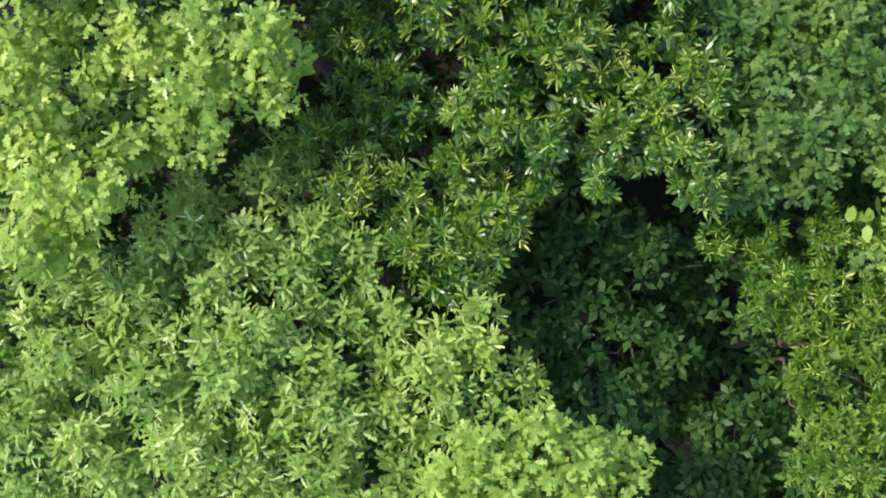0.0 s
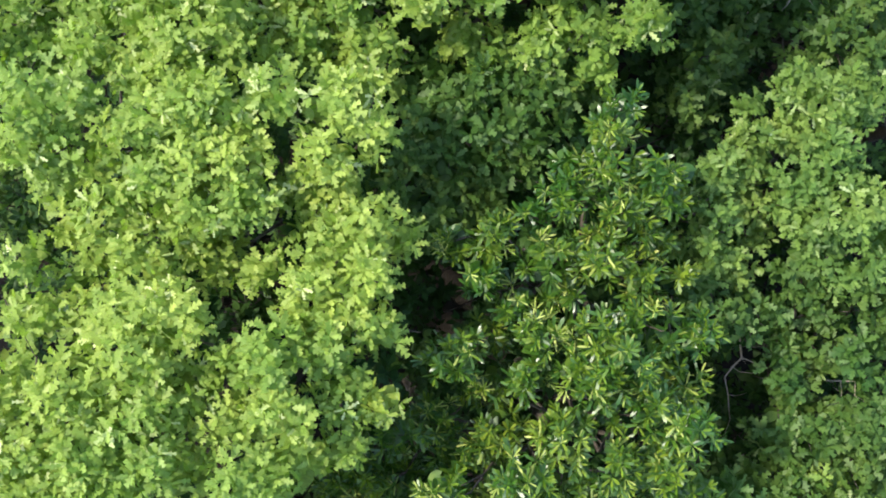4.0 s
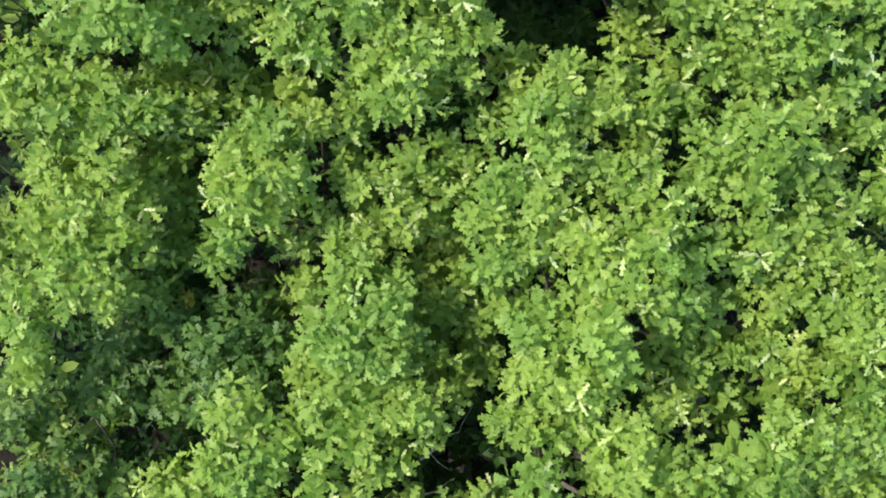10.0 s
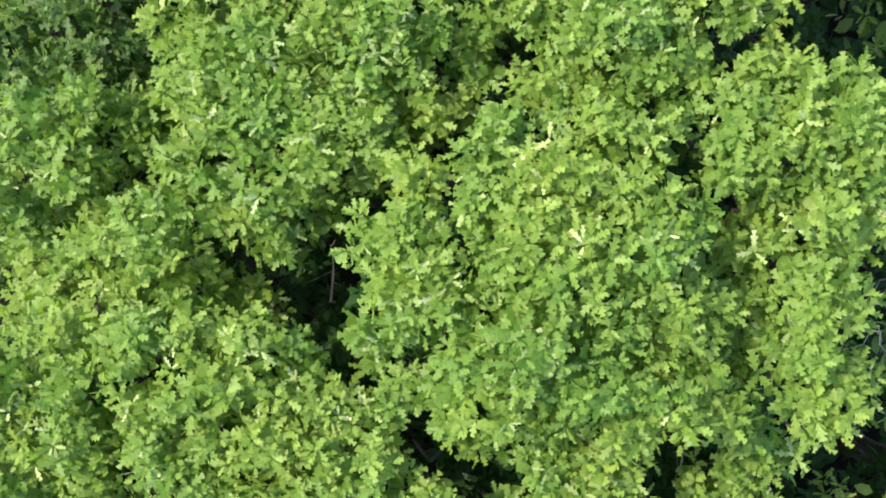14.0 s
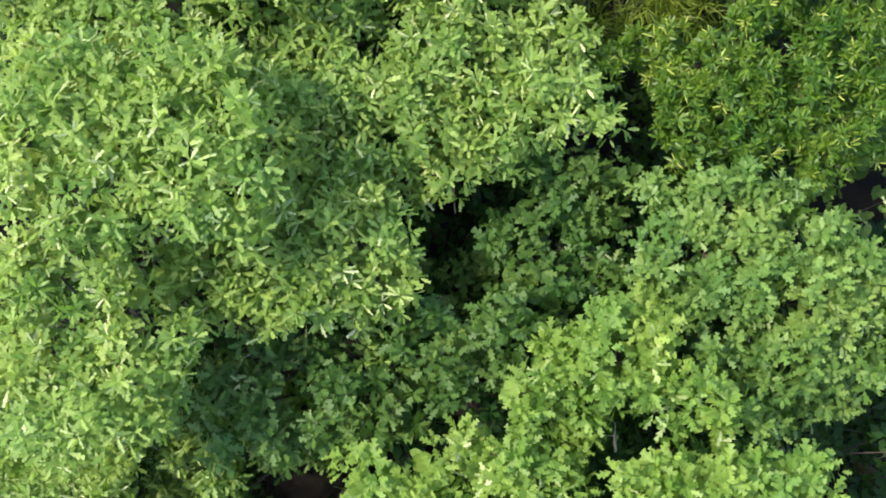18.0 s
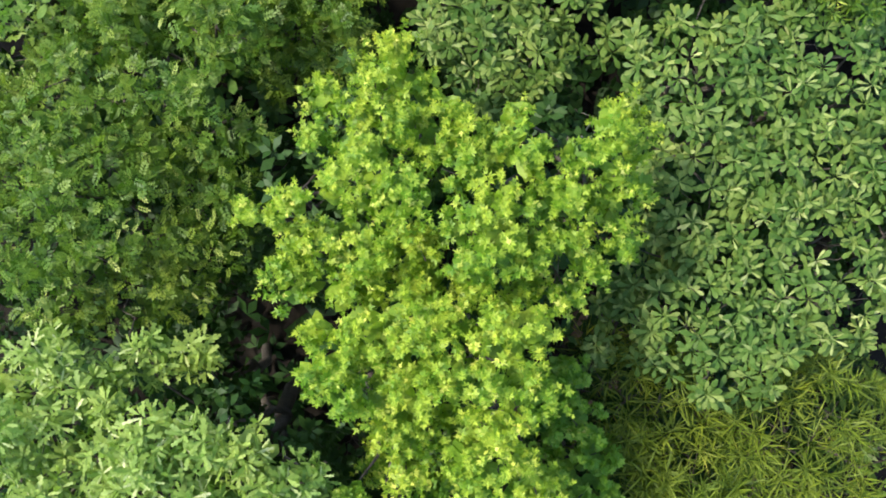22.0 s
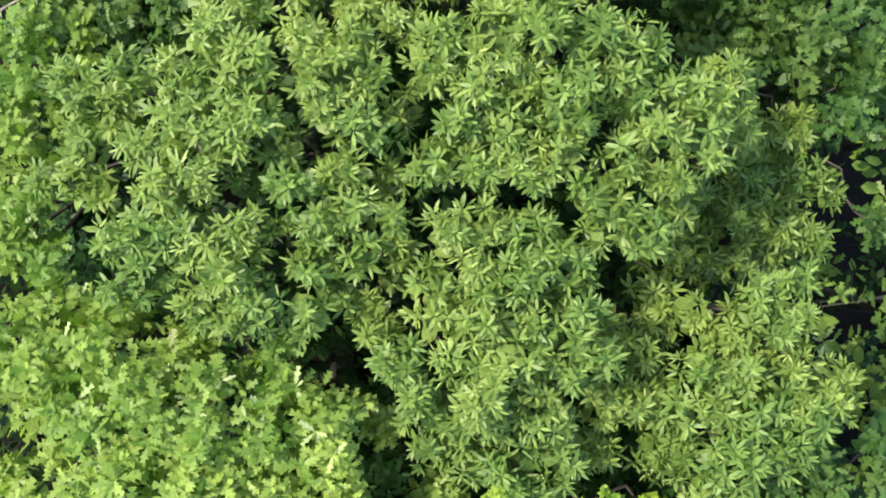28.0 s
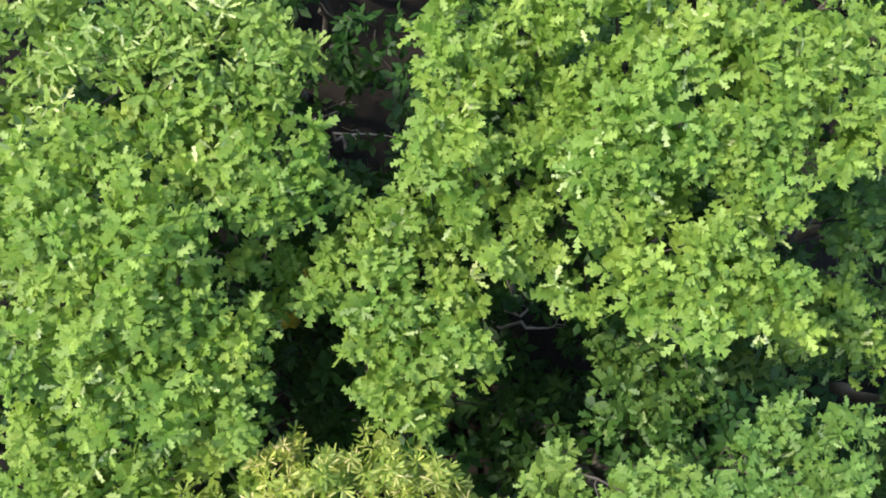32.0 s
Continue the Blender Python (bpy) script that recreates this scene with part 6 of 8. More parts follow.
tree("rosette", [(-1.34, 29.29, 4.42, 0.23), (-0.99, 29.14, 4.31, 0.32), (-0.64, 29.29, 4.36, 0.27), (-0.54, 28.94, 4.42, 0.23), (-0.84, 28.84, 4.42, 0.23), (-1.19, 28.97, 4.21, 0.23), (-0.34, 29.29, 4.47, 0.18), (-1.44, 29.44, 4.47, 0.18), (0.04, 29.24, 4.40, 0.15), (-1.08, 28.60, 4.47, 0.11)])
tree("maple", [(-2.74, 27.67, 6.06, 0.11), (-2.56, 27.15, 5.72, 0.22), (-2.50, 27.50, 5.87, 0.18), (-2.50, 27.79, 6.22, 0.14), (-2.37, 28.23, 5.92, 0.15), (-2.19, 27.46, 5.93, 0.22), (-2.17, 27.92, 6.18, 0.18), (-2.03, 28.44, 5.87, 0.18), (-2.00, 28.08, 6.13, 0.21), (-1.92, 27.38, 6.13, 0.21), (-1.88, 27.84, 6.13, 0.21), (-1.85, 28.74, 5.82, 0.22), (-1.77, 28.97, 5.81, 0.15), (-1.68, 28.36, 5.78, 0.26), (-1.66, 27.79, 6.34, 0.21), (-1.60, 28.68, 5.66, 0.19), (-1.59, 27.42, 6.03, 0.22), (-1.43, 28.19, 5.82, 0.22), (-1.34, 28.39, 5.97, 0.18), (-2.32, 28.56, 5.78, 0.15), (-2.16, 27.08, 6.11, 0.11), (-2.96, 27.68, 5.72, 0.11)])
tree("maple", [(-1.26, 27.63, 6.38, 0.17), (-1.26, 28.00, 6.18, 0.18), (-1.14, 27.39, 6.40, 0.24), (-1.05, 28.18, 5.93, 0.22), (-1.02, 27.71, 6.44, 0.20), (-0.94, 27.43, 6.34, 0.21), (-0.81, 28.16, 6.30, 0.16), (-0.76, 28.04, 6.27, 0.11), (-0.69, 27.79, 6.33, 0.14), (-0.68, 27.47, 6.13, 0.21), (-0.54, 27.79, 6.38, 0.17), (-0.44, 28.09, 6.27, 0.11), (-0.38, 27.42, 6.08, 0.18), (-0.29, 27.26, 6.12, 0.14), (-0.29, 28.12, 6.33, 0.14), (-0.22, 28.31, 6.45, 0.12), (-0.17, 27.72, 6.08, 0.18), (-0.15, 27.96, 6.25, 0.12), (-0.03, 27.47, 6.02, 0.15), (0.04, 28.20, 6.02, 0.15), (-0.48, 27.08, 6.03, 0.15), (0.08, 27.88, 5.95, 0.11), (-0.84, 28.44, 5.81, 0.11), (-0.00, 28.47, 5.30, 0.20)])
tree("rosette", [(0.16, 26.92, 4.77, 0.26), (0.25, 27.21, 4.78, 0.26), (0.25, 26.68, 4.83, 0.22), (0.43, 26.57, 5.09, 0.25), (0.50, 26.90, 5.19, 0.25), (0.54, 27.36, 4.98, 0.25), (0.74, 26.58, 5.19, 0.25), (0.74, 26.30, 5.29, 0.17), (0.91, 27.32, 5.14, 0.29), (0.92, 26.95, 5.19, 0.25), (1.15, 26.58, 5.24, 0.21), (-0.08, 26.52, 4.87, 0.11)])
tree("rosette", [(1.16, 27.64, 5.19, 0.33), (1.20, 26.35, 5.29, 0.17), (1.33, 27.27, 5.14, 0.29), (1.33, 26.95, 5.19, 0.25), (1.33, 26.58, 5.29, 0.17), (1.57, 27.60, 5.19, 0.33), (1.69, 27.23, 5.14, 0.29), (1.70, 26.91, 5.19, 0.25), (2.01, 27.64, 5.14, 0.29), (2.06, 27.32, 5.19, 0.25), (2.06, 27.00, 5.24, 0.21), (2.38, 27.60, 5.09, 0.33), (2.04, 26.64, 5.01, 0.11), (1.96, 26.49, 4.52, 0.20)])
tree("rosette", [(0.36, 28.87, 4.88, 0.26), (0.44, 29.18, 4.98, 0.25), (0.44, 28.48, 4.98, 0.25), (0.45, 27.69, 4.98, 0.25), (0.54, 28.05, 5.14, 0.29), (0.63, 28.83, 5.14, 0.29), (0.74, 28.36, 5.24, 0.29), (0.76, 29.15, 5.14, 0.29), (0.77, 27.69, 5.14, 0.29), (0.95, 28.05, 5.14, 0.29), (1.04, 28.83, 5.14, 0.29), (1.13, 29.15, 5.14, 0.29)])
tree("rosette", [(1.13, 28.42, 5.14, 0.29), (1.34, 28.00, 5.24, 0.29), (1.40, 28.83, 5.14, 0.29), (1.50, 28.42, 5.14, 0.29), (1.54, 29.19, 5.14, 0.29), (1.70, 28.05, 5.19, 0.33), (1.82, 28.88, 5.14, 0.29), (1.83, 28.46, 5.24, 0.29), (1.95, 29.15, 5.14, 0.29), (2.09, 28.74, 5.19, 0.25), (2.10, 28.05, 5.19, 0.25), (2.37, 28.51, 5.09, 0.33)])
# dim left part of the willow, given the dark leaf kind in place of shade
tree("shade", [(-1.81, 30.25, 3.93, 0.23), (-1.76, 30.70, 4.05, 0.31), (-1.62, 30.43, 3.98, 0.26), (-1.44, 30.87, 4.21, 0.34), (-1.29, 30.15, 4.08, 0.26), (-1.21, 30.46, 4.65, 0.30), (-1.08, 30.85, 4.82, 0.33), (-0.98, 30.19, 4.69, 0.25), (-2.04, 31.00, 4.25, 0.17), (-2.20, 30.56, 3.99, 0.17), (-1.64, 29.96, 3.93, 0.13)])
# more of the willow's dim side, darkened by using the cherry's greens
tree("small", [(-0.82, 30.44, 4.58, 0.29), (-0.75, 30.87, 4.64, 0.28), (-0.55, 30.10, 4.93, 0.22), (-0.44, 30.44, 4.95, 0.28), (-0.39, 30.89, 5.00, 0.28)])
tree("willow", [(-1.72, 31.29, 4.86, 0.19), (-1.48, 31.31, 5.01, 0.23), (-1.22, 31.44, 5.28, 0.26), (-0.83, 31.36, 5.49, 0.25), (-0.48, 31.31, 5.75, 0.28)])
tree("willow", [(-0.16, 30.18, 5.53, 0.22), (-0.09, 30.51, 5.80, 0.24), (-0.05, 31.35, 5.75, 0.28), (0.01, 30.92, 5.86, 0.27), (0.25, 30.55, 5.80, 0.24), (0.33, 31.31, 5.75, 0.28), (0.34, 30.21, 5.84, 0.21), (0.43, 30.92, 5.86, 0.27), (0.67, 30.55, 5.80, 0.24), (0.68, 31.30, 5.86, 0.27), (0.72, 30.26, 5.84, 0.21), (0.85, 30.92, 5.86, 0.27), (1.06, 30.51, 5.84, 0.21), (1.09, 31.32, 5.75, 0.28), (1.10, 30.26, 5.84, 0.21), (1.11, 30.01, 5.62, 0.14), (1.26, 30.77, 5.84, 0.21), (1.43, 31.07, 5.84, 0.21), (1.47, 31.32, 5.75, 0.28)])
tree("rosette", [(-1.42, 29.53, 4.52, 0.22), (-1.27, 29.82, 4.32, 0.23), (-1.12, 29.28, 4.47, 0.27), (-0.83, 29.68, 4.52, 0.22), (-0.44, 29.73, 4.52, 0.22), (-0.63, 29.29, 4.47, 0.27), (-0.24, 29.58, 4.58, 0.18), (-0.92, 28.99, 4.52, 0.22), (-0.53, 28.99, 4.58, 0.18), (-1.42, 29.23, 4.58, 0.18)])
tree("small", [(-3.75, 30.11, 4.17, 0.27), (-3.24, 30.17, 4.17, 0.27), (-3.75, 29.71, 4.11, 0.31), (-3.34, 29.76, 4.11, 0.31), (-2.94, 29.87, 4.17, 0.27), (-3.09, 29.46, 4.16, 0.27), (-2.53, 29.56, 4.16, 0.27), (-2.23, 29.77, 4.22, 0.22), (-2.43, 29.26, 4.16, 0.27), (-2.36, 30.19, 3.81, 0.23), (-2.67, 30.13, 3.85, 0.28), (-3.59, 29.29, 3.96, 0.27), (-4.00, 29.71, 3.96, 0.27)])
tree("small", [(-4.25, 29.51, 4.43, 0.22), (-4.50, 29.81, 4.43, 0.22), (-4.12, 29.91, 4.48, 0.26), (-4.99, 30.25, 4.43, 0.22), (-4.45, 30.25, 4.37, 0.26), (-4.00, 30.34, 4.69, 0.17), (-5.02, 30.48, 4.63, 0.21), (-4.72, 30.53, 4.53, 0.30), (-5.46, 30.56, 4.68, 0.33), (-4.24, 30.58, 4.53, 0.30), (-4.94, 30.80, 4.73, 0.29), (-4.68, 29.48, 4.60, 0.15)])
tree("small", [(-4.47, 30.85, 4.68, 0.33), (-4.04, 30.90, 4.79, 0.25), (-3.66, 31.04, 4.84, 0.21), (-4.75, 31.18, 4.68, 0.33), (-4.28, 31.18, 4.68, 0.33), (-5.46, 31.27, 4.68, 0.33), (-3.90, 31.33, 4.84, 0.21), (-4.18, 31.47, 4.79, 0.25), (-4.94, 31.51, 4.79, 0.25), (-4.56, 31.56, 4.74, 0.29)])
tree("lime", [(1.41, 30.11, 5.50, 0.16), (1.68, 30.15, 5.50, 0.16), (1.86, 29.97, 5.50, 0.16), (1.24, 29.88, 5.54, 0.13), (1.51, 29.75, 5.46, 0.19), (1.82, 29.66, 5.50, 0.16), (1.69, 29.44, 5.50, 0.16), (1.91, 29.35, 5.54, 0.13), (1.42, 29.53, 5.54, 0.13), (2.18, 29.80, 5.42, 0.22), (2.00, 30.24, 5.36, 0.15), (2.20, 30.20, 5.38, 0.11)])
tree("ash", [(2.16, 31.17, 4.58, 0.18), (2.22, 30.78, 4.58, 0.18), (2.27, 30.48, 4.62, 0.14), (2.56, 30.88, 4.45, 0.28)])
tree("shade", [(0.89, 29.72, 3.43, 0.29), (1.32, 29.62, 3.43, 0.29), (0.56, 29.45, 3.49, 0.25), (1.21, 29.94, 3.49, 0.25)])
tree("leafy", [(-3.95, 33.25, 4.26, 0.19), (-3.87, 32.92, 4.10, 0.24), (-3.66, 32.36, 4.56, 0.27), (-3.56, 32.72, 4.35, 0.28), (-3.47, 33.27, 4.61, 0.23), (-3.42, 32.17, 4.56, 0.27), (-3.28, 32.46, 4.56, 0.27), (-3.13, 33.13, 4.56, 0.27), (-3.13, 32.12, 4.67, 0.18), (-3.12, 31.86, 4.00, 0.24), (-3.04, 32.89, 4.61, 0.23), (-3.03, 32.36, 4.67, 0.18), (-2.94, 33.28, 4.61, 0.23), (-2.90, 32.01, 4.10, 0.24), (-2.79, 31.35, 4.61, 0.23), (-2.75, 33.14, 4.56, 0.27), (-2.70, 31.86, 4.04, 0.29), (-2.64, 31.16, 4.61, 0.23), (-2.57, 31.45, 4.35, 0.28)])
tree("leafy", [(-2.45, 31.21, 4.61, 0.23), (-2.36, 32.42, 4.61, 0.23), (-2.27, 31.41, 4.41, 0.23), (-2.27, 32.76, 4.61, 0.23), (-2.23, 31.71, 4.25, 0.28), (-2.20, 33.22, 4.87, 0.27), (-2.19, 32.01, 4.20, 0.24), (-2.07, 32.52, 4.61, 0.23), (-1.98, 32.16, 4.25, 0.28), (-1.98, 32.81, 4.56, 0.27), (-1.88, 33.16, 4.92, 0.31), (-1.79, 31.82, 3.99, 0.24), (-1.74, 32.53, 4.45, 0.28), (-1.69, 32.16, 4.30, 0.24), (-1.60, 32.97, 4.76, 0.27), (-1.58, 31.57, 3.89, 0.25), (-1.55, 33.21, 4.92, 0.31), (-1.50, 32.62, 4.61, 0.23), (-1.32, 33.16, 4.97, 0.26), (-1.31, 32.84, 4.72, 0.23), (-2.68, 32.60, 4.47, 0.15)])
tree("willow", [(-1.27, 31.55, 5.27, 0.19), (-1.19, 31.86, 5.42, 0.15), (-1.06, 31.77, 5.38, 0.25), (-0.87, 32.62, 5.68, 0.18), (-0.81, 32.03, 5.53, 0.21), (-0.79, 31.60, 5.33, 0.22), (-0.73, 32.97, 5.84, 0.21), (-0.68, 32.63, 5.80, 0.24), (-0.55, 32.26, 5.80, 0.24), (-0.43, 32.93, 5.84, 0.21), (-0.41, 31.80, 5.69, 0.24), (-0.26, 32.55, 5.76, 0.28), (-0.17, 32.18, 5.76, 0.28), (-0.04, 31.76, 5.80, 0.24), (0.12, 32.47, 5.76, 0.28), (0.14, 33.08, 5.49, 0.25), (0.23, 32.09, 5.94, 0.20)])
tree("willow", [(0.25, 31.76, 5.88, 0.17), (0.49, 32.98, 5.76, 0.28), (0.67, 32.47, 5.49, 0.25), (0.79, 32.02, 5.74, 0.21), (0.82, 31.64, 5.59, 0.25), (0.85, 32.38, 5.86, 0.27), (0.92, 32.98, 5.76, 0.28), (1.10, 31.89, 5.75, 0.28), (1.14, 32.26, 5.90, 0.24), (1.25, 32.94, 5.80, 0.24), (1.27, 31.60, 5.80, 0.24), (1.48, 31.94, 5.80, 0.24), (1.51, 32.40, 5.80, 0.24), (1.59, 32.78, 5.80, 0.24), (1.61, 31.60, 5.84, 0.21), (1.89, 32.57, 5.75, 0.28), (1.90, 31.86, 5.75, 0.28), (2.00, 31.48, 5.77, 0.11), (1.88, 31.36, 5.68, 0.11)])
tree("small", [(-5.12, 33.08, 4.84, 0.21), (-5.07, 32.70, 4.79, 0.25), (-4.79, 32.75, 4.84, 0.21), (-5.07, 32.28, 4.79, 0.25), (-4.74, 32.33, 4.79, 0.25), (-4.55, 32.00, 4.84, 0.21), (-5.05, 32.01, 4.64, 0.21), (-4.32, 31.82, 4.84, 0.21), (-4.18, 31.63, 4.89, 0.17), (-4.69, 31.77, 4.84, 0.21), (-5.44, 32.51, 4.69, 0.33)])
tree("shade", [(-4.66, 33.04, 3.11, 0.40), (-4.54, 32.49, 3.17, 0.35), (-4.60, 33.42, 3.23, 0.30)])
tree("fair", [(-4.05, 33.64, 6.70, 0.16), (-4.41, 33.71, 6.39, 0.16), (-3.78, 33.73, 6.53, 0.14), (-4.70, 33.90, 6.64, 0.21), (-3.67, 33.92, 6.53, 0.14), (-3.94, 34.00, 6.57, 0.19), (-4.24, 34.04, 6.70, 0.16), (-3.66, 34.27, 6.70, 0.16), (-4.08, 34.29, 6.46, 0.19), (-4.45, 34.35, 6.29, 0.17), (-3.96, 34.60, 6.74, 0.21), (-4.71, 34.62, 6.61, 0.24)])
tree("fair", [(-3.70, 34.71, 6.70, 0.16), (-4.31, 34.74, 6.67, 0.18), (-3.99, 35.07, 6.70, 0.16), (-4.32, 35.10, 6.64, 0.21), (-4.03, 35.32, 6.67, 0.18), (-4.72, 35.35, 6.61, 0.24), (-3.67, 35.44, 6.64, 0.21), (-4.36, 35.47, 6.64, 0.21), (-4.03, 35.69, 6.70, 0.16), (-3.79, 35.79, 6.74, 0.21), (-4.00, 36.05, 6.67, 0.18), (-3.69, 36.11, 6.74, 0.21), (-4.50, 36.15, 6.15, 0.20), (-4.28, 35.88, 6.52, 0.11), (-4.56, 35.76, 6.63, 0.11), (-4.76, 35.00, 6.53, 0.11)])
tree("fair", [(-2.97, 34.38, 6.73, 0.13), (-3.19, 34.42, 6.74, 0.13), (-2.71, 34.46, 6.77, 0.11), (-2.82, 34.53, 6.70, 0.16), (-3.26, 34.64, 6.67, 0.18), (-3.01, 34.68, 6.67, 0.18), (-3.24, 34.93, 6.77, 0.18), (-3.56, 35.00, 6.67, 0.18), (-2.26, 35.03, 6.29, 0.17), (-1.91, 35.05, 6.16, 0.12), (-2.90, 35.08, 6.67, 0.18), (-2.55, 35.13, 6.46, 0.19), (-2.22, 35.26, 6.39, 0.17), (-1.72, 35.20, 6.26, 0.11)])
tree("fair", [(-2.03, 35.31, 6.36, 0.11), (-2.72, 35.38, 6.67, 0.19), (-3.34, 35.41, 6.64, 0.21), (-3.03, 35.49, 6.60, 0.16), (-2.44, 35.54, 6.60, 0.16), (-3.13, 35.70, 6.67, 0.18), (-2.80, 35.74, 6.64, 0.21), (-3.43, 35.75, 6.74, 0.21), (-2.51, 35.86, 6.70, 0.16), (-3.33, 36.04, 6.74, 0.21), (-2.98, 36.07, 6.67, 0.18), (-2.60, 36.12, 6.46, 0.19), (-2.36, 36.14, 6.26, 0.11), (-1.80, 35.44, 5.96, 0.20), (-2.20, 36.00, 6.04, 0.11)])
# lower shaded oak, its shade given by the dark oak green
tree("deep", [(-3.21, 34.10, 5.88, 0.18), (-3.45, 33.83, 5.67, 0.18), (-3.05, 33.86, 5.88, 0.18), (-2.83, 34.09, 5.67, 0.18), (-2.88, 33.69, 5.92, 0.15), (-3.34, 33.61, 5.61, 0.15), (-3.60, 34.15, 5.40, 0.16), (-2.24, 35.68, 6.08, 0.17), (-2.57, 34.84, 5.92, 0.15)])
tree("round", [(-2.61, 33.24, 6.02, 0.23), (-2.39, 33.37, 5.81, 0.23), (-2.84, 33.38, 6.17, 0.19), (-3.16, 33.41, 6.42, 0.15), (-3.05, 33.49, 6.37, 0.18), (-1.67, 33.49, 6.53, 0.21), (-2.62, 33.52, 6.06, 0.19), (-1.94, 33.62, 6.47, 0.18), (-1.42, 33.66, 6.64, 0.21), (-1.64, 33.73, 6.64, 0.21), (-2.06, 33.88, 6.33, 0.22), (-1.48, 33.92, 6.37, 0.18), (-1.83, 34.07, 6.33, 0.22), (-2.48, 33.88, 6.19, 0.15)])
tree("round", [(-2.21, 34.11, 6.33, 0.22), (-1.59, 34.21, 6.12, 0.23), (-2.48, 34.26, 6.37, 0.18), (-1.75, 34.34, 6.33, 0.22), (-1.98, 34.34, 6.38, 0.25), (-2.29, 34.41, 6.33, 0.22), (-2.56, 34.60, 6.42, 0.15), (-2.15, 34.60, 6.07, 0.26), (-1.48, 34.61, 6.22, 0.22), (-1.91, 34.65, 6.01, 0.23), (-2.54, 34.80, 6.17, 0.19), (-1.41, 34.84, 6.33, 0.22), (-1.42, 35.34, 6.47, 0.18), (-1.39, 35.55, 6.62, 0.14)])
tree("round", [(-1.22, 33.57, 6.58, 0.18), (-0.67, 33.81, 6.32, 0.22), (-1.09, 33.92, 6.42, 0.15), (-0.12, 33.93, 6.37, 0.18), (-0.45, 33.97, 6.43, 0.22), (-0.51, 34.20, 6.46, 0.11), (-0.20, 34.20, 6.32, 0.22), (-1.13, 34.23, 6.33, 0.22), (-0.83, 34.35, 6.42, 0.15), (-0.36, 34.35, 6.37, 0.18), (-1.02, 34.46, 6.33, 0.22), (-0.42, 34.66, 6.01, 0.23), (0.21, 34.67, 6.22, 0.22), (-0.93, 34.69, 6.53, 0.21), (0.12, 34.32, 6.18, 0.11)])
tree("round", [(-1.15, 34.73, 6.43, 0.22), (-0.67, 34.74, 6.42, 0.15), (-0.08, 34.74, 6.12, 0.23), (0.04, 34.86, 6.16, 0.19), (-0.33, 34.89, 6.37, 0.18), (-1.10, 35.00, 6.33, 0.22), (-0.56, 35.06, 6.12, 0.23), (-0.25, 35.09, 6.42, 0.15), (-1.34, 35.11, 6.33, 0.22), (-0.97, 35.18, 6.58, 0.18), (-0.43, 35.20, 6.43, 0.22), (-0.79, 35.26, 6.62, 0.14), (-1.20, 35.40, 6.58, 0.18), (-0.68, 35.45, 6.58, 0.18), (-0.36, 35.52, 6.44, 0.11)])
tree("star", [(-1.88, 35.89, 6.32, 0.14), (-1.69, 36.13, 6.46, 0.19), (-1.61, 35.84, 6.39, 0.17), (-1.43, 36.13, 6.46, 0.19), (-1.32, 35.78, 6.56, 0.19), (-1.16, 35.57, 6.56, 0.11), (-1.12, 36.14, 6.46, 0.19), (-1.01, 35.80, 6.49, 0.16), (-0.73, 36.20, 6.19, 0.17), (-0.72, 35.86, 6.12, 0.14), (-0.51, 36.19, 6.29, 0.17), (-0.40, 36.48, 6.21, 0.11)])
tree("star", [(-0.25, 35.80, 6.02, 0.15), (-0.24, 36.19, 6.29, 0.17), (-0.12, 35.84, 6.29, 0.17), (-0.01, 35.51, 6.49, 0.17), (0.03, 36.12, 6.46, 0.19), (0.05, 35.33, 6.36, 0.11), (0.15, 35.80, 6.53, 0.22), (0.26, 35.59, 6.53, 0.14), (0.33, 36.20, 6.46, 0.19), (0.49, 35.86, 6.53, 0.14), (0.68, 36.17, 6.46, 0.19), (0.87, 36.25, 6.53, 0.14), (0.28, 35.20, 6.02, 0.15)])
tree("deep", [(1.32, 36.00, 6.22, 0.14), (0.92, 35.63, 6.22, 0.14), (1.28, 35.71, 6.22, 0.14), (0.84, 35.43, 6.22, 0.14), (1.20, 35.39, 6.18, 0.17), (0.70, 35.33, 5.91, 0.15), (0.66, 35.08, 5.88, 0.18), (0.96, 35.15, 6.18, 0.17), (1.20, 35.07, 6.18, 0.17), (1.40, 35.28, 6.22, 0.14), (1.09, 34.71, 6.22, 0.14), (1.37, 34.60, 6.18, 0.17), (1.37, 34.88, 6.22, 0.14), (1.17, 34.35, 6.22, 0.14), (0.92, 34.95, 6.26, 0.12), (1.65, 35.48, 6.11, 0.23), (1.65, 34.76, 6.11, 0.23), (0.96, 35.96, 5.89, 0.15), (0.64, 34.76, 5.96, 0.15), (1.56, 34.32, 6.12, 0.11), (0.40, 35.36, 6.05, 0.11), (0.64, 35.64, 6.03, 0.11), (0.76, 35.84, 6.36, 0.11), (0.36, 35.00, 6.03, 0.11), (0.64, 35.51, 6.29, 0.20)])
tree("deep", [(0.70, 34.33, 5.72, 0.22), (0.44, 34.12, 5.72, 0.22), (0.87, 34.12, 5.72, 0.22), (0.53, 33.87, 5.72, 0.22), (1.04, 33.96, 5.72, 0.22), (0.28, 33.78, 5.77, 0.18), (1.30, 33.87, 5.72, 0.22), (0.79, 33.83, 5.77, 0.18), (1.55, 33.96, 5.77, 0.19), (1.17, 33.62, 5.77, 0.19), (1.55, 33.54, 5.77, 0.19), (0.36, 33.53, 5.72, 0.22), (1.16, 34.21, 5.77, 0.19), (1.39, 33.37, 5.77, 0.19), (0.80, 33.44, 5.44, 0.15), (0.84, 34.68, 5.93, 0.11)])
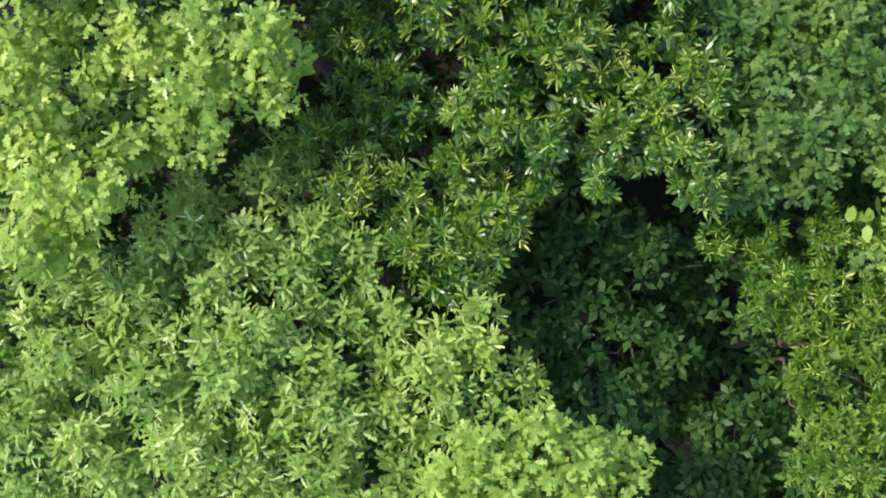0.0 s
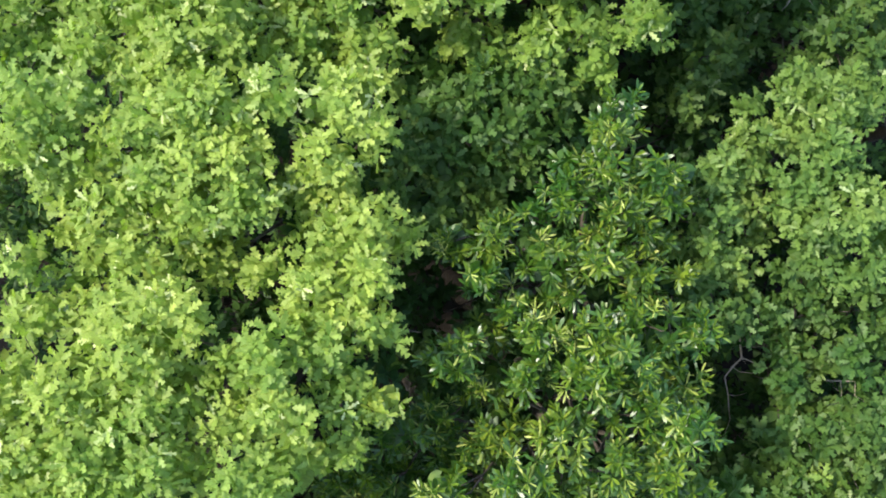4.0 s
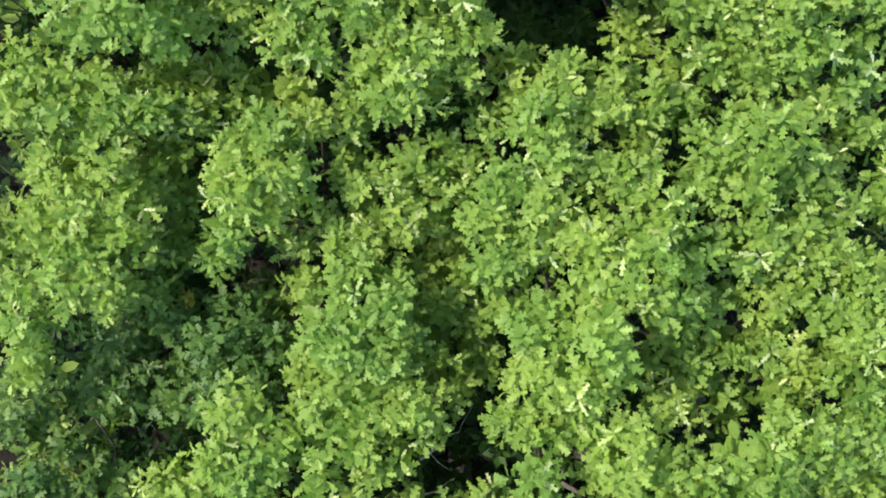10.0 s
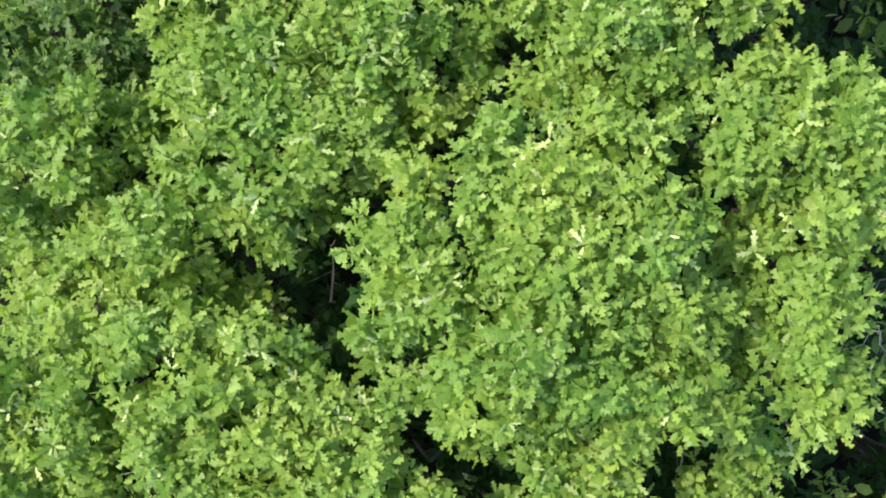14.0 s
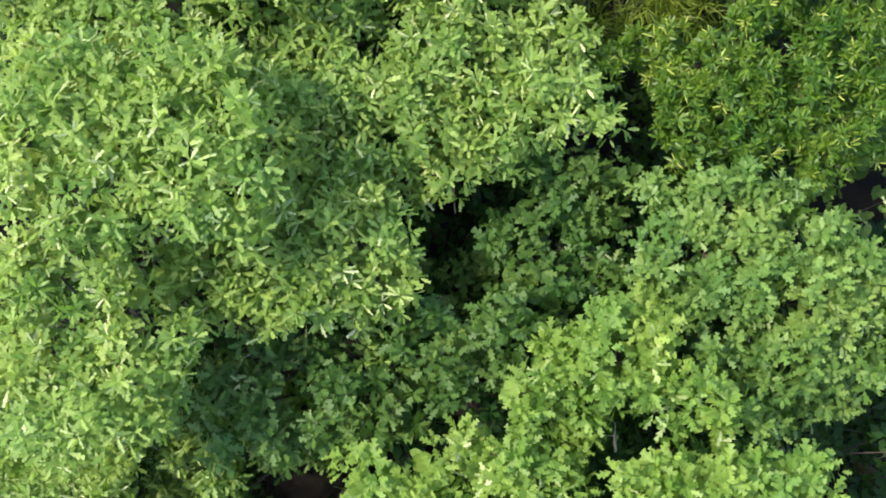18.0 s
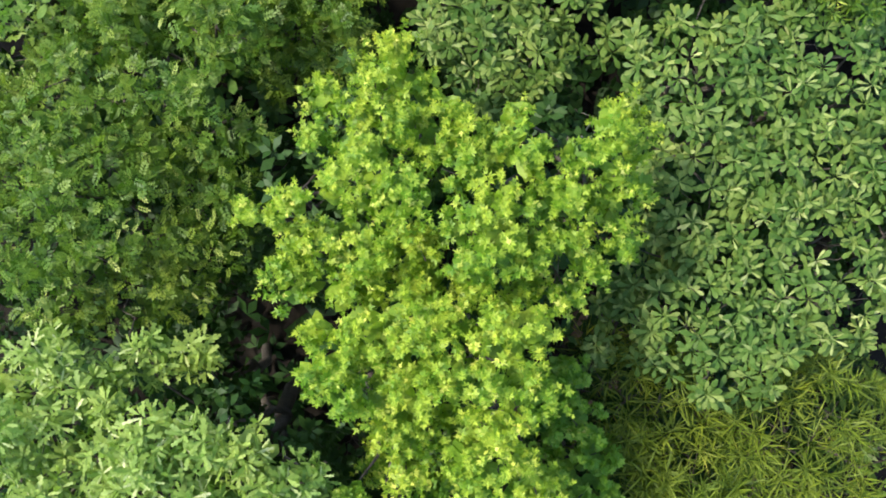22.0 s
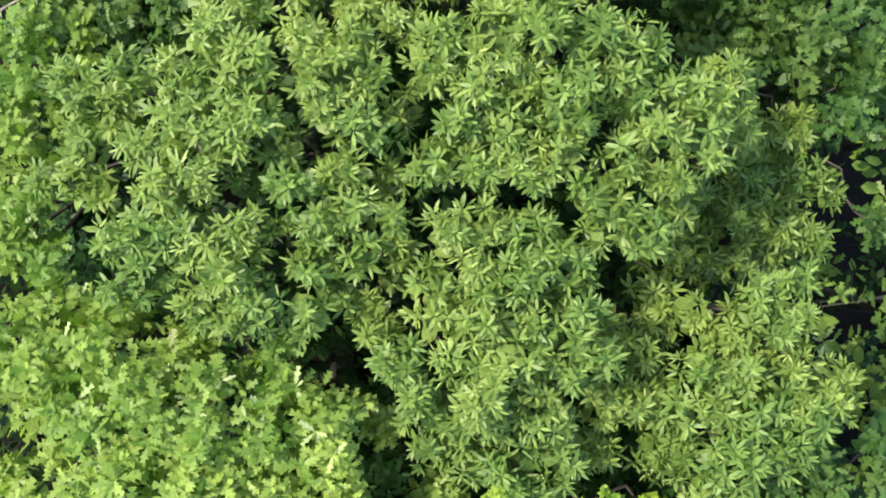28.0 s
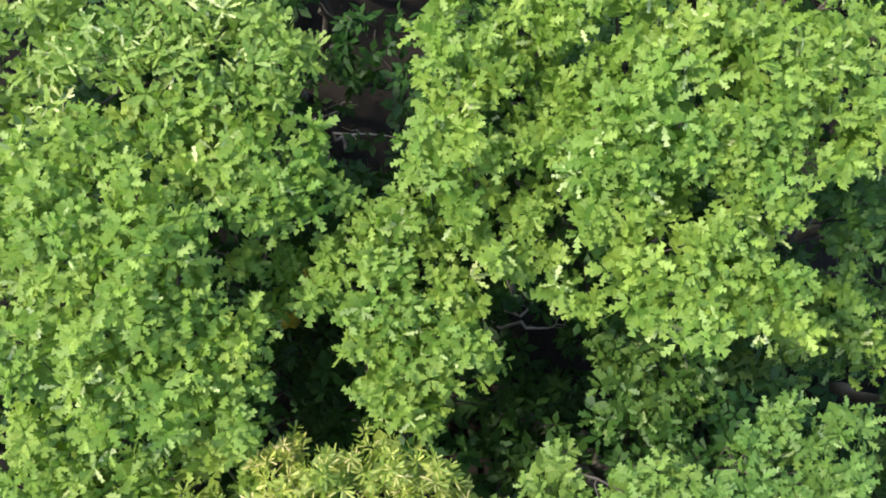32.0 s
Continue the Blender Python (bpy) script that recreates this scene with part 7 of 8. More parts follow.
tree("star", [(-3.39, 36.82, 6.64, 0.13), (-3.86, 36.96, 6.67, 0.10), (-3.75, 37.04, 6.60, 0.16), (-3.27, 37.08, 6.64, 0.21), (-3.94, 37.29, 6.64, 0.13), (-3.47, 37.30, 6.57, 0.18), (-3.72, 37.36, 6.60, 0.16), (-3.65, 37.58, 6.60, 0.16), (-4.10, 37.59, 6.36, 0.11), (-3.44, 37.66, 6.60, 0.16)])
tree("star", [(-4.28, 37.71, 6.23, 0.14), (-3.81, 37.89, 6.40, 0.16), (-3.29, 37.92, 6.60, 0.16), (-4.24, 37.94, 6.19, 0.17), (-3.58, 38.02, 6.60, 0.16), (-4.03, 38.13, 6.29, 0.16), (-3.44, 38.24, 6.60, 0.16), (-4.25, 38.31, 6.30, 0.16), (-3.92, 38.39, 6.29, 0.16), (-3.37, 38.61, 6.64, 0.13), (-3.30, 38.61, 6.60, 0.16), (-3.64, 38.44, 6.39, 0.11), (-4.52, 37.68, 6.09, 0.11)])
tree("star", [(-3.17, 36.79, 6.64, 0.13), (-2.70, 36.79, 6.64, 0.13), (-2.99, 36.86, 6.60, 0.16), (-2.63, 37.16, 6.60, 0.16), (-2.34, 37.20, 6.63, 0.13), (-3.07, 37.34, 6.60, 0.16), (-2.63, 37.42, 6.57, 0.18), (-2.34, 37.46, 6.60, 0.16), (-2.16, 37.46, 6.67, 0.11), (-2.78, 37.63, 6.60, 0.16), (-2.08, 37.24, 6.45, 0.11), (-2.16, 37.68, 6.46, 0.11)])
tree("star", [(-2.49, 37.71, 6.60, 0.16), (-2.88, 37.87, 6.40, 0.16), (-2.24, 38.01, 6.63, 0.13), (-3.06, 38.02, 6.64, 0.21), (-2.35, 38.04, 6.63, 0.13), (-2.57, 38.11, 6.60, 0.16), (-2.35, 38.34, 6.60, 0.16), (-2.64, 38.35, 6.64, 0.21), (-3.10, 38.38, 6.64, 0.21), (-2.43, 38.56, 6.60, 0.16), (-2.72, 38.62, 6.60, 0.16), (-2.08, 38.16, 6.39, 0.11), (-3.12, 37.68, 6.41, 0.11)])
tree("star", [(-1.91, 38.42, 6.60, 0.16), (-1.90, 37.76, 6.63, 0.13), (-1.83, 37.83, 6.60, 0.16), (-1.81, 38.62, 6.70, 0.16), (-1.69, 38.09, 6.60, 0.16), (-1.57, 37.76, 6.60, 0.16), (-1.55, 38.34, 6.67, 0.18), (-1.49, 38.61, 6.74, 0.21), (-1.39, 37.99, 6.57, 0.19), (-1.27, 37.73, 6.60, 0.16), (-1.24, 38.28, 6.57, 0.19), (-1.20, 38.69, 6.74, 0.21), (-1.11, 37.87, 6.70, 0.16), (-0.98, 38.03, 6.60, 0.16)])
tree("star", [(-0.94, 38.26, 6.74, 0.21), (-0.86, 38.64, 6.67, 0.18), (-0.83, 37.66, 6.63, 0.13), (-0.79, 37.40, 6.63, 0.13), (-0.68, 37.48, 6.60, 0.16), (-0.64, 37.85, 6.60, 0.16), (-0.61, 38.33, 6.57, 0.19), (-0.54, 38.63, 6.60, 0.16), (-0.49, 37.33, 6.63, 0.13), (-0.42, 38.04, 6.60, 0.16), (-0.34, 37.74, 6.60, 0.16), (-0.31, 38.30, 6.60, 0.16), (-0.12, 38.01, 6.60, 0.16), (-0.09, 38.31, 6.63, 0.13), (-0.05, 37.86, 6.70, 0.08), (0.24, 38.12, 6.13, 0.20), (0.16, 38.44, 6.27, 0.15), (-0.20, 37.52, 6.39, 0.11)])
tree("star", [(-2.27, 36.85, 6.36, 0.11), (-2.26, 36.71, 6.43, 0.14), (-2.11, 36.50, 6.60, 0.16), (-1.96, 36.21, 6.60, 0.16), (-1.89, 37.02, 6.63, 0.13), (-1.82, 36.80, 6.60, 0.16), (-1.75, 37.32, 6.60, 0.16), (-1.67, 36.52, 6.70, 0.16), (-1.60, 37.06, 6.57, 0.19), (-1.57, 37.39, 6.60, 0.16), (-2.12, 37.04, 6.30, 0.11), (-2.48, 36.92, 6.45, 0.11)])
tree("star", [(-1.57, 36.28, 6.77, 0.18), (-1.53, 36.74, 6.67, 0.18), (-1.39, 36.53, 6.77, 0.18), (-1.28, 37.03, 6.67, 0.18), (-1.27, 37.36, 6.60, 0.16), (-1.19, 36.73, 6.57, 0.19), (-1.08, 37.29, 6.60, 0.16), (-1.01, 36.56, 6.67, 0.18), (-0.97, 37.11, 6.60, 0.16), (-0.89, 36.81, 6.63, 0.13), (-0.78, 36.52, 6.63, 0.13)])
tree("star", [(0.37, 36.89, 6.39, 0.17), (0.57, 37.04, 6.43, 0.14), (0.22, 36.66, 6.39, 0.17), (0.49, 36.70, 6.39, 0.17), (0.61, 36.81, 6.46, 0.11), (-0.05, 36.46, 6.43, 0.14), (0.26, 36.43, 6.39, 0.17), (0.57, 36.47, 6.43, 0.14), (-0.01, 36.79, 6.12, 0.14), (0.19, 36.20, 6.39, 0.17), (0.58, 36.20, 6.39, 0.17), (0.97, 36.33, 6.22, 0.14), (-0.22, 36.85, 5.78, 0.18), (-0.21, 36.68, 5.81, 0.15), (-0.30, 36.13, 5.98, 0.17), (-0.56, 36.64, 6.02, 0.15)])
tree("star", [(0.61, 38.15, 5.36, 0.19), (0.92, 38.20, 5.36, 0.19), (0.61, 37.80, 5.36, 0.19), (1.01, 37.85, 5.36, 0.19), (1.19, 37.72, 5.44, 0.13), (0.49, 37.45, 5.36, 0.19), (0.84, 37.45, 5.36, 0.19), (1.11, 37.37, 5.40, 0.16), (0.18, 37.62, 5.36, 0.19), (0.27, 37.27, 5.36, 0.19), (0.49, 37.14, 5.40, 0.16), (-0.08, 37.28, 5.42, 0.20), (0.35, 38.06, 5.17, 0.20), (0.70, 37.89, 5.17, 0.20), (0.48, 37.53, 5.17, 0.20), (0.84, 37.32, 5.17, 0.20), (0.31, 37.14, 5.17, 0.20)])
tree("deep", [(0.29, 38.79, 5.36, 0.19), (0.60, 38.89, 5.31, 0.23), (0.82, 39.02, 5.36, 0.19), (1.01, 38.86, 5.77, 0.18), (1.27, 38.85, 5.83, 0.22), (1.23, 38.31, 5.87, 0.18), (1.35, 38.68, 5.92, 0.14), (1.42, 37.45, 5.71, 0.15), (0.47, 38.62, 5.36, 0.19), (1.85, 38.56, 5.26, 0.27), (1.72, 38.96, 5.28, 0.15), (1.04, 39.24, 5.29, 0.11)])
tree("oak", [(-4.84, 38.34, 5.78, 0.17), (-4.84, 38.01, 5.78, 0.17), (-4.72, 37.85, 5.85, 0.12), (-4.79, 37.57, 5.78, 0.17), (-4.71, 37.29, 5.82, 0.15), (-4.83, 37.20, 5.78, 0.17), (-4.85, 38.66, 5.82, 0.15), (-4.70, 38.82, 5.37, 0.18), (-4.49, 38.83, 5.41, 0.15), (-4.83, 38.88, 5.51, 0.15), (-5.12, 38.17, 5.75, 0.20), (-5.11, 37.44, 5.75, 0.20), (-4.52, 38.48, 5.68, 0.15), (-4.52, 38.12, 5.59, 0.15), (-5.08, 37.80, 5.76, 0.11), (-4.60, 37.04, 6.03, 0.11)])
tree("oak", [(-4.37, 36.74, 6.05, 0.20), (-4.06, 36.75, 6.09, 0.17), (-4.64, 36.70, 6.09, 0.17), (-4.46, 36.47, 6.47, 0.19), (-4.14, 36.48, 6.47, 0.19), (-3.63, 36.53, 6.29, 0.16), (-3.48, 36.50, 6.33, 0.14), (-3.80, 36.33, 6.43, 0.21), (-3.40, 36.33, 6.47, 0.19), (-3.01, 36.32, 6.40, 0.16), (-4.14, 36.20, 6.54, 0.21), (-2.81, 36.26, 6.53, 0.13), (-2.52, 36.09, 6.36, 0.11), (-4.83, 36.54, 6.44, 0.21), (-2.92, 36.56, 6.39, 0.11)])
tree("gold", [(-4.16, 40.92, 5.73, 0.14), (-3.89, 40.98, 5.74, 0.21), (-3.50, 40.94, 5.95, 0.20), (-3.28, 40.63, 6.12, 0.23), (-3.27, 40.37, 6.12, 0.23), (-3.20, 40.02, 6.20, 0.16), (-3.16, 40.90, 6.16, 0.20), (-3.04, 40.14, 6.16, 0.20), (-2.97, 40.52, 6.16, 0.20), (-2.86, 40.91, 6.11, 0.23), (-2.85, 40.14, 6.24, 0.13), (-2.55, 40.91, 6.15, 0.20), (-4.12, 40.60, 5.69, 0.15), (-3.72, 40.68, 5.60, 0.11)])
tree("gold", [(-2.47, 40.18, 6.15, 0.20), (-2.43, 40.57, 6.20, 0.16), (-2.43, 39.76, 6.24, 0.13), (-2.32, 39.91, 6.15, 0.20), (-2.28, 40.42, 6.15, 0.20), (-2.24, 40.92, 6.15, 0.20), (-2.20, 40.15, 6.15, 0.20), (-2.16, 39.72, 6.24, 0.13), (-2.08, 39.96, 6.24, 0.13), (-2.01, 40.30, 6.28, 0.10), (-1.97, 40.92, 6.19, 0.16), (-1.74, 40.92, 6.19, 0.16), (-1.80, 40.44, 5.93, 0.15), (-1.56, 40.68, 5.99, 0.15), (-1.88, 39.68, 6.23, 0.11)])
tree("maple", [(-3.73, 40.34, 5.78, 0.17), (-4.01, 40.29, 5.78, 0.17), (-4.05, 39.97, 5.78, 0.17), (-3.69, 40.10, 5.74, 0.21), (-3.53, 40.26, 5.83, 0.14), (-3.81, 39.85, 5.78, 0.17), (-3.57, 39.90, 5.78, 0.17), (-3.68, 39.58, 5.58, 0.18), (-3.87, 39.41, 5.48, 0.18), (-3.49, 39.42, 5.47, 0.18), (-3.49, 39.69, 5.83, 0.14), (-4.08, 39.68, 5.63, 0.11), (-3.92, 40.60, 5.73, 0.11)])
tree("grey", [(-4.92, 40.54, 5.68, 0.18), (-4.91, 40.26, 5.68, 0.18), (-4.59, 40.26, 5.68, 0.18), (-4.83, 39.97, 5.64, 0.20), (-4.55, 40.06, 5.68, 0.18), (-4.87, 39.65, 5.68, 0.18), (-4.51, 39.77, 5.68, 0.18), (-4.35, 39.57, 5.72, 0.15), (-4.71, 39.57, 5.72, 0.15), (-4.92, 40.99, 5.72, 0.15), (-4.96, 40.78, 5.75, 0.12), (-4.52, 40.47, 5.41, 0.15), (-5.23, 40.33, 5.65, 0.20), (-5.23, 39.81, 5.65, 0.20), (-4.36, 40.72, 5.47, 0.11)])
tree("deep", [(-4.76, 39.03, 5.41, 0.15), (-4.47, 39.16, 5.41, 0.15), (-4.22, 39.03, 5.41, 0.15), (-4.59, 38.82, 5.37, 0.18), (-4.26, 38.82, 5.41, 0.15), (-4.14, 39.37, 5.21, 0.16), (-4.84, 38.82, 5.45, 0.12), (-3.72, 38.96, 5.58, 0.18), (-3.80, 38.74, 5.41, 0.15)])
tree("ash", [(-1.56, 39.94, 6.06, 0.11), (-1.55, 40.14, 6.33, 0.14), (-1.48, 40.37, 6.33, 0.14), (-1.32, 39.86, 6.02, 0.14), (-1.32, 40.18, 6.29, 0.16), (-1.25, 40.95, 6.33, 0.14), (-1.25, 40.57, 6.33, 0.14), (-1.13, 40.11, 6.29, 0.17), (-0.98, 40.95, 6.33, 0.14), (-0.90, 40.26, 6.33, 0.14), (-0.86, 40.53, 6.29, 0.17), (-0.80, 39.98, 6.02, 0.14), (-0.63, 40.19, 6.29, 0.17), (-0.62, 40.86, 6.36, 0.19), (-0.59, 40.57, 6.29, 0.17), (-0.40, 39.96, 6.33, 0.14), (-0.39, 40.45, 6.36, 0.19), (-0.39, 40.18, 6.36, 0.19), (-0.27, 40.83, 6.36, 0.19), (-1.80, 39.88, 5.90, 0.11), (-1.08, 39.72, 6.16, 0.11), (-1.84, 40.08, 5.98, 0.11)])
tree("ash", [(-0.09, 40.43, 6.33, 0.14), (-0.09, 39.81, 6.33, 0.14), (-0.01, 40.93, 6.29, 0.17), (-0.01, 40.08, 6.29, 0.17), (-0.01, 39.59, 5.92, 0.15), (0.03, 40.70, 6.33, 0.14), (0.15, 40.01, 6.33, 0.14), (0.26, 40.16, 6.33, 0.14), (0.32, 39.60, 5.92, 0.15), (0.34, 39.93, 6.29, 0.17), (0.38, 40.82, 6.29, 0.17), (0.41, 40.56, 6.02, 0.14), (0.57, 40.63, 6.33, 0.14), (0.58, 40.16, 6.33, 0.14), (0.61, 40.90, 6.29, 0.17), (0.62, 39.89, 6.36, 0.11), (0.93, 40.87, 6.26, 0.20), (1.01, 40.59, 6.33, 0.14), (1.28, 40.79, 6.22, 0.22), (-0.28, 39.48, 6.26, 0.11), (0.64, 39.64, 5.85, 0.11), (0.72, 40.44, 6.07, 0.11), (0.16, 40.40, 6.14, 0.11)])
tree("star", [(-2.27, 39.34, 6.50, 0.16), (-2.46, 39.37, 6.57, 0.11), (-2.01, 39.45, 6.53, 0.13), (-1.61, 39.64, 6.50, 0.16), (-1.64, 39.42, 6.50, 0.16), (-0.79, 39.64, 6.50, 0.16), (-0.52, 39.65, 6.53, 0.13), (-0.63, 39.38, 6.47, 0.19), (-1.42, 39.38, 6.50, 0.16), (-1.08, 39.38, 6.50, 0.16), (-2.16, 39.08, 6.50, 0.16), (-2.60, 39.26, 6.53, 0.13), (-1.86, 39.08, 6.50, 0.16), (-1.57, 39.08, 6.50, 0.16), (-1.27, 39.01, 6.47, 0.19), (-0.90, 39.08, 6.47, 0.19), (-0.56, 39.09, 6.53, 0.13), (-2.76, 39.03, 6.30, 0.16), (-3.14, 39.03, 6.30, 0.16), (-3.15, 38.82, 6.50, 0.16), (-2.12, 38.76, 6.44, 0.15), (-2.40, 38.88, 6.36, 0.15), (-3.44, 39.12, 6.11, 0.11), (-3.44, 38.92, 6.32, 0.11)])
tree("deep", [(1.15, 39.81, 5.77, 0.18), (0.98, 39.70, 5.46, 0.19), (1.37, 39.49, 5.46, 0.19), (1.11, 39.53, 5.51, 0.15), (1.42, 39.23, 5.51, 0.15), (0.32, 39.26, 5.05, 0.20), (0.44, 39.18, 5.31, 0.15), (0.91, 38.86, 5.05, 0.20), (0.98, 38.63, 5.51, 0.15), (1.28, 38.64, 5.67, 0.18), (1.68, 39.49, 5.37, 0.27), (0.76, 39.44, 5.28, 0.20)])
tree("shade", [(-3.16, 39.59, 3.66, 0.28), (-2.95, 39.34, 3.71, 0.23), (-4.77, 39.98, 3.66, 0.27)])
tree("gold", [(-3.12, 41.10, 6.16, 0.19), (-3.55, 41.21, 6.06, 0.19), (-3.27, 41.29, 6.16, 0.19), (-2.93, 41.37, 6.26, 0.19), (-3.66, 41.47, 5.89, 0.17), (-3.16, 41.48, 6.16, 0.19), (-3.45, 41.63, 5.95, 0.20), (-3.76, 41.71, 5.79, 0.17), (-4.09, 41.90, 5.89, 0.17)])
tree("gold", [(-3.13, 42.04, 5.79, 0.17), (-3.62, 42.12, 5.73, 0.14), (-3.45, 42.19, 5.79, 0.17), (-3.75, 42.26, 5.89, 0.17), (-3.21, 42.31, 6.16, 0.19), (-3.86, 42.45, 5.89, 0.17), (-3.52, 42.50, 5.89, 0.17), (-2.94, 42.64, 6.26, 0.19), (-3.25, 42.69, 6.20, 0.16), (-3.77, 42.71, 5.79, 0.17), (-3.10, 42.84, 6.16, 0.19), (-3.25, 43.06, 5.89, 0.17)])
tree("gold", [(-1.97, 41.10, 5.99, 0.17), (-2.78, 41.18, 6.16, 0.19), (-2.52, 41.18, 6.16, 0.19), (-1.74, 41.21, 5.99, 0.17), (-2.01, 41.33, 5.99, 0.17), (-2.40, 41.37, 6.20, 0.16), (-1.73, 41.53, 5.93, 0.14), (-2.63, 41.67, 6.16, 0.19), (-2.86, 41.71, 6.16, 0.19), (-1.81, 41.77, 5.93, 0.14), (-2.37, 41.79, 6.20, 0.16), (-2.86, 41.97, 6.16, 0.19), (-2.20, 41.60, 6.05, 0.11), (-2.08, 41.68, 5.83, 0.11)])
tree("gold", [(-2.56, 41.98, 6.16, 0.19), (-1.81, 42.30, 5.83, 0.14), (-2.86, 42.30, 6.22, 0.22), (-2.09, 42.30, 5.73, 0.14), (-2.53, 42.36, 6.12, 0.23), (-2.30, 42.40, 6.20, 0.16), (-2.01, 42.55, 5.73, 0.14), (-2.64, 42.60, 6.22, 0.22), (-2.34, 42.66, 6.16, 0.19), (-2.34, 42.93, 6.16, 0.19), (-2.87, 43.00, 6.16, 0.19), (-2.19, 43.01, 6.24, 0.13), (-2.57, 43.04, 6.12, 0.23), (-2.08, 41.92, 5.58, 0.15), (-1.88, 42.04, 5.61, 0.11), (-2.24, 42.08, 6.01, 0.11), (-2.00, 42.80, 6.04, 0.11)])
tree("oak", [(-5.33, 42.72, 5.51, 0.23), (-5.10, 42.27, 5.31, 0.15), (-5.02, 41.97, 5.35, 0.12), (-4.93, 43.09, 5.54, 0.20), (-4.93, 42.48, 5.58, 0.18), (-4.90, 42.79, 5.65, 0.20), (-4.82, 42.18, 5.38, 0.18), (-4.76, 41.90, 5.21, 0.15), (-4.65, 42.44, 5.58, 0.18)])
tree("oak", [(-4.61, 42.81, 5.58, 0.18), (-4.57, 43.10, 5.58, 0.18), (-4.44, 42.24, 5.58, 0.18), (-4.29, 42.86, 5.58, 0.18), (-4.28, 42.16, 5.65, 0.12), (-4.23, 42.49, 5.31, 0.15), (-4.21, 42.69, 5.62, 0.15), (-4.05, 43.19, 5.58, 0.18), (-3.93, 43.03, 5.41, 0.15), (-3.77, 43.15, 5.58, 0.18), (-3.57, 43.16, 5.62, 0.15), (-4.40, 41.96, 5.52, 0.11), (-3.52, 42.84, 5.58, 0.11)])
tree("deep", [(-5.06, 41.63, 5.41, 0.15), (-5.02, 41.38, 5.41, 0.15), (-5.05, 41.09, 5.41, 0.15), (-4.94, 41.59, 5.45, 0.12), (-5.38, 41.38, 5.34, 0.21)])
tree("ash", [(-0.55, 41.24, 6.60, 0.16), (-1.21, 41.27, 6.60, 0.16), (-0.91, 41.34, 6.43, 0.13), (-1.45, 41.38, 6.54, 0.13), (-1.09, 41.60, 6.71, 0.15), (-0.50, 41.61, 6.43, 0.13), (-1.39, 41.63, 6.60, 0.16), (-0.81, 41.64, 6.64, 0.13), (-0.65, 41.91, 6.43, 0.13), (-1.03, 41.93, 6.60, 0.16), (-1.42, 41.99, 6.19, 0.17), (-1.11, 42.18, 6.64, 0.13), (-1.37, 42.31, 6.40, 0.16), (-0.60, 42.16, 6.31, 0.11), (-0.88, 42.20, 6.54, 0.11)])
tree("ash", [(-1.59, 42.32, 6.02, 0.14), (-1.07, 42.44, 6.60, 0.16), (-0.72, 42.45, 6.50, 0.16), (-1.66, 42.65, 5.92, 0.14), (-0.68, 42.75, 6.50, 0.16), (-1.27, 42.76, 6.23, 0.14), (-0.98, 42.78, 6.33, 0.14), (-0.45, 42.81, 6.64, 0.13), (-1.43, 42.87, 6.02, 0.14), (-1.00, 42.98, 6.60, 0.16), (-0.41, 42.99, 6.60, 0.16), (-0.74, 43.02, 6.60, 0.16), (-1.36, 43.07, 6.02, 0.14)])
tree("ash", [(0.00, 41.24, 6.60, 0.16), (0.64, 41.25, 6.60, 0.16), (0.30, 41.28, 6.60, 0.16), (-0.26, 41.35, 6.64, 0.13), (0.00, 41.53, 6.71, 0.16), (0.63, 41.54, 6.70, 0.16), (-0.26, 41.61, 6.64, 0.13), (0.34, 41.61, 6.60, 0.16), (1.01, 41.65, 6.53, 0.21), (0.48, 41.79, 6.70, 0.16), (0.15, 41.83, 6.60, 0.16), (0.79, 41.84, 6.63, 0.13), (-0.15, 41.90, 6.60, 0.16), (0.96, 41.24, 6.51, 0.11)])
tree("ash", [(0.67, 42.13, 6.60, 0.16), (-0.07, 42.15, 6.67, 0.18), (-0.33, 42.19, 6.64, 0.13), (0.46, 42.23, 6.33, 0.14), (1.01, 42.28, 6.53, 0.21), (0.19, 42.45, 6.60, 0.16), (0.64, 42.46, 6.60, 0.16), (-0.22, 42.47, 6.71, 0.16), (0.75, 42.72, 6.63, 0.13), (0.07, 42.73, 6.67, 0.18), (0.45, 42.79, 6.60, 0.16), (-0.11, 42.96, 6.60, 0.16), (0.18, 42.97, 6.60, 0.16), (0.45, 43.05, 6.60, 0.16), (0.16, 43.36, 6.38, 0.20), (0.48, 43.40, 6.46, 0.15), (-0.16, 43.28, 6.53, 0.11)])
tree("oak", [(-3.52, 43.28, 6.03, 0.14), (-4.87, 43.30, 6.00, 0.16), (-4.37, 43.34, 6.17, 0.19), (-3.97, 43.38, 6.20, 0.16), (-3.66, 43.52, 6.10, 0.16), (-3.45, 43.55, 6.06, 0.11), (-4.49, 43.59, 6.14, 0.21), (-4.81, 43.62, 6.20, 0.16), (-4.13, 43.63, 6.13, 0.21), (-3.76, 43.71, 6.20, 0.16), (-3.52, 43.86, 6.13, 0.14), (-5.18, 43.87, 6.10, 0.24), (-4.40, 43.89, 6.24, 0.21), (-4.04, 43.97, 6.24, 0.21), (-3.45, 43.97, 6.16, 0.11)])
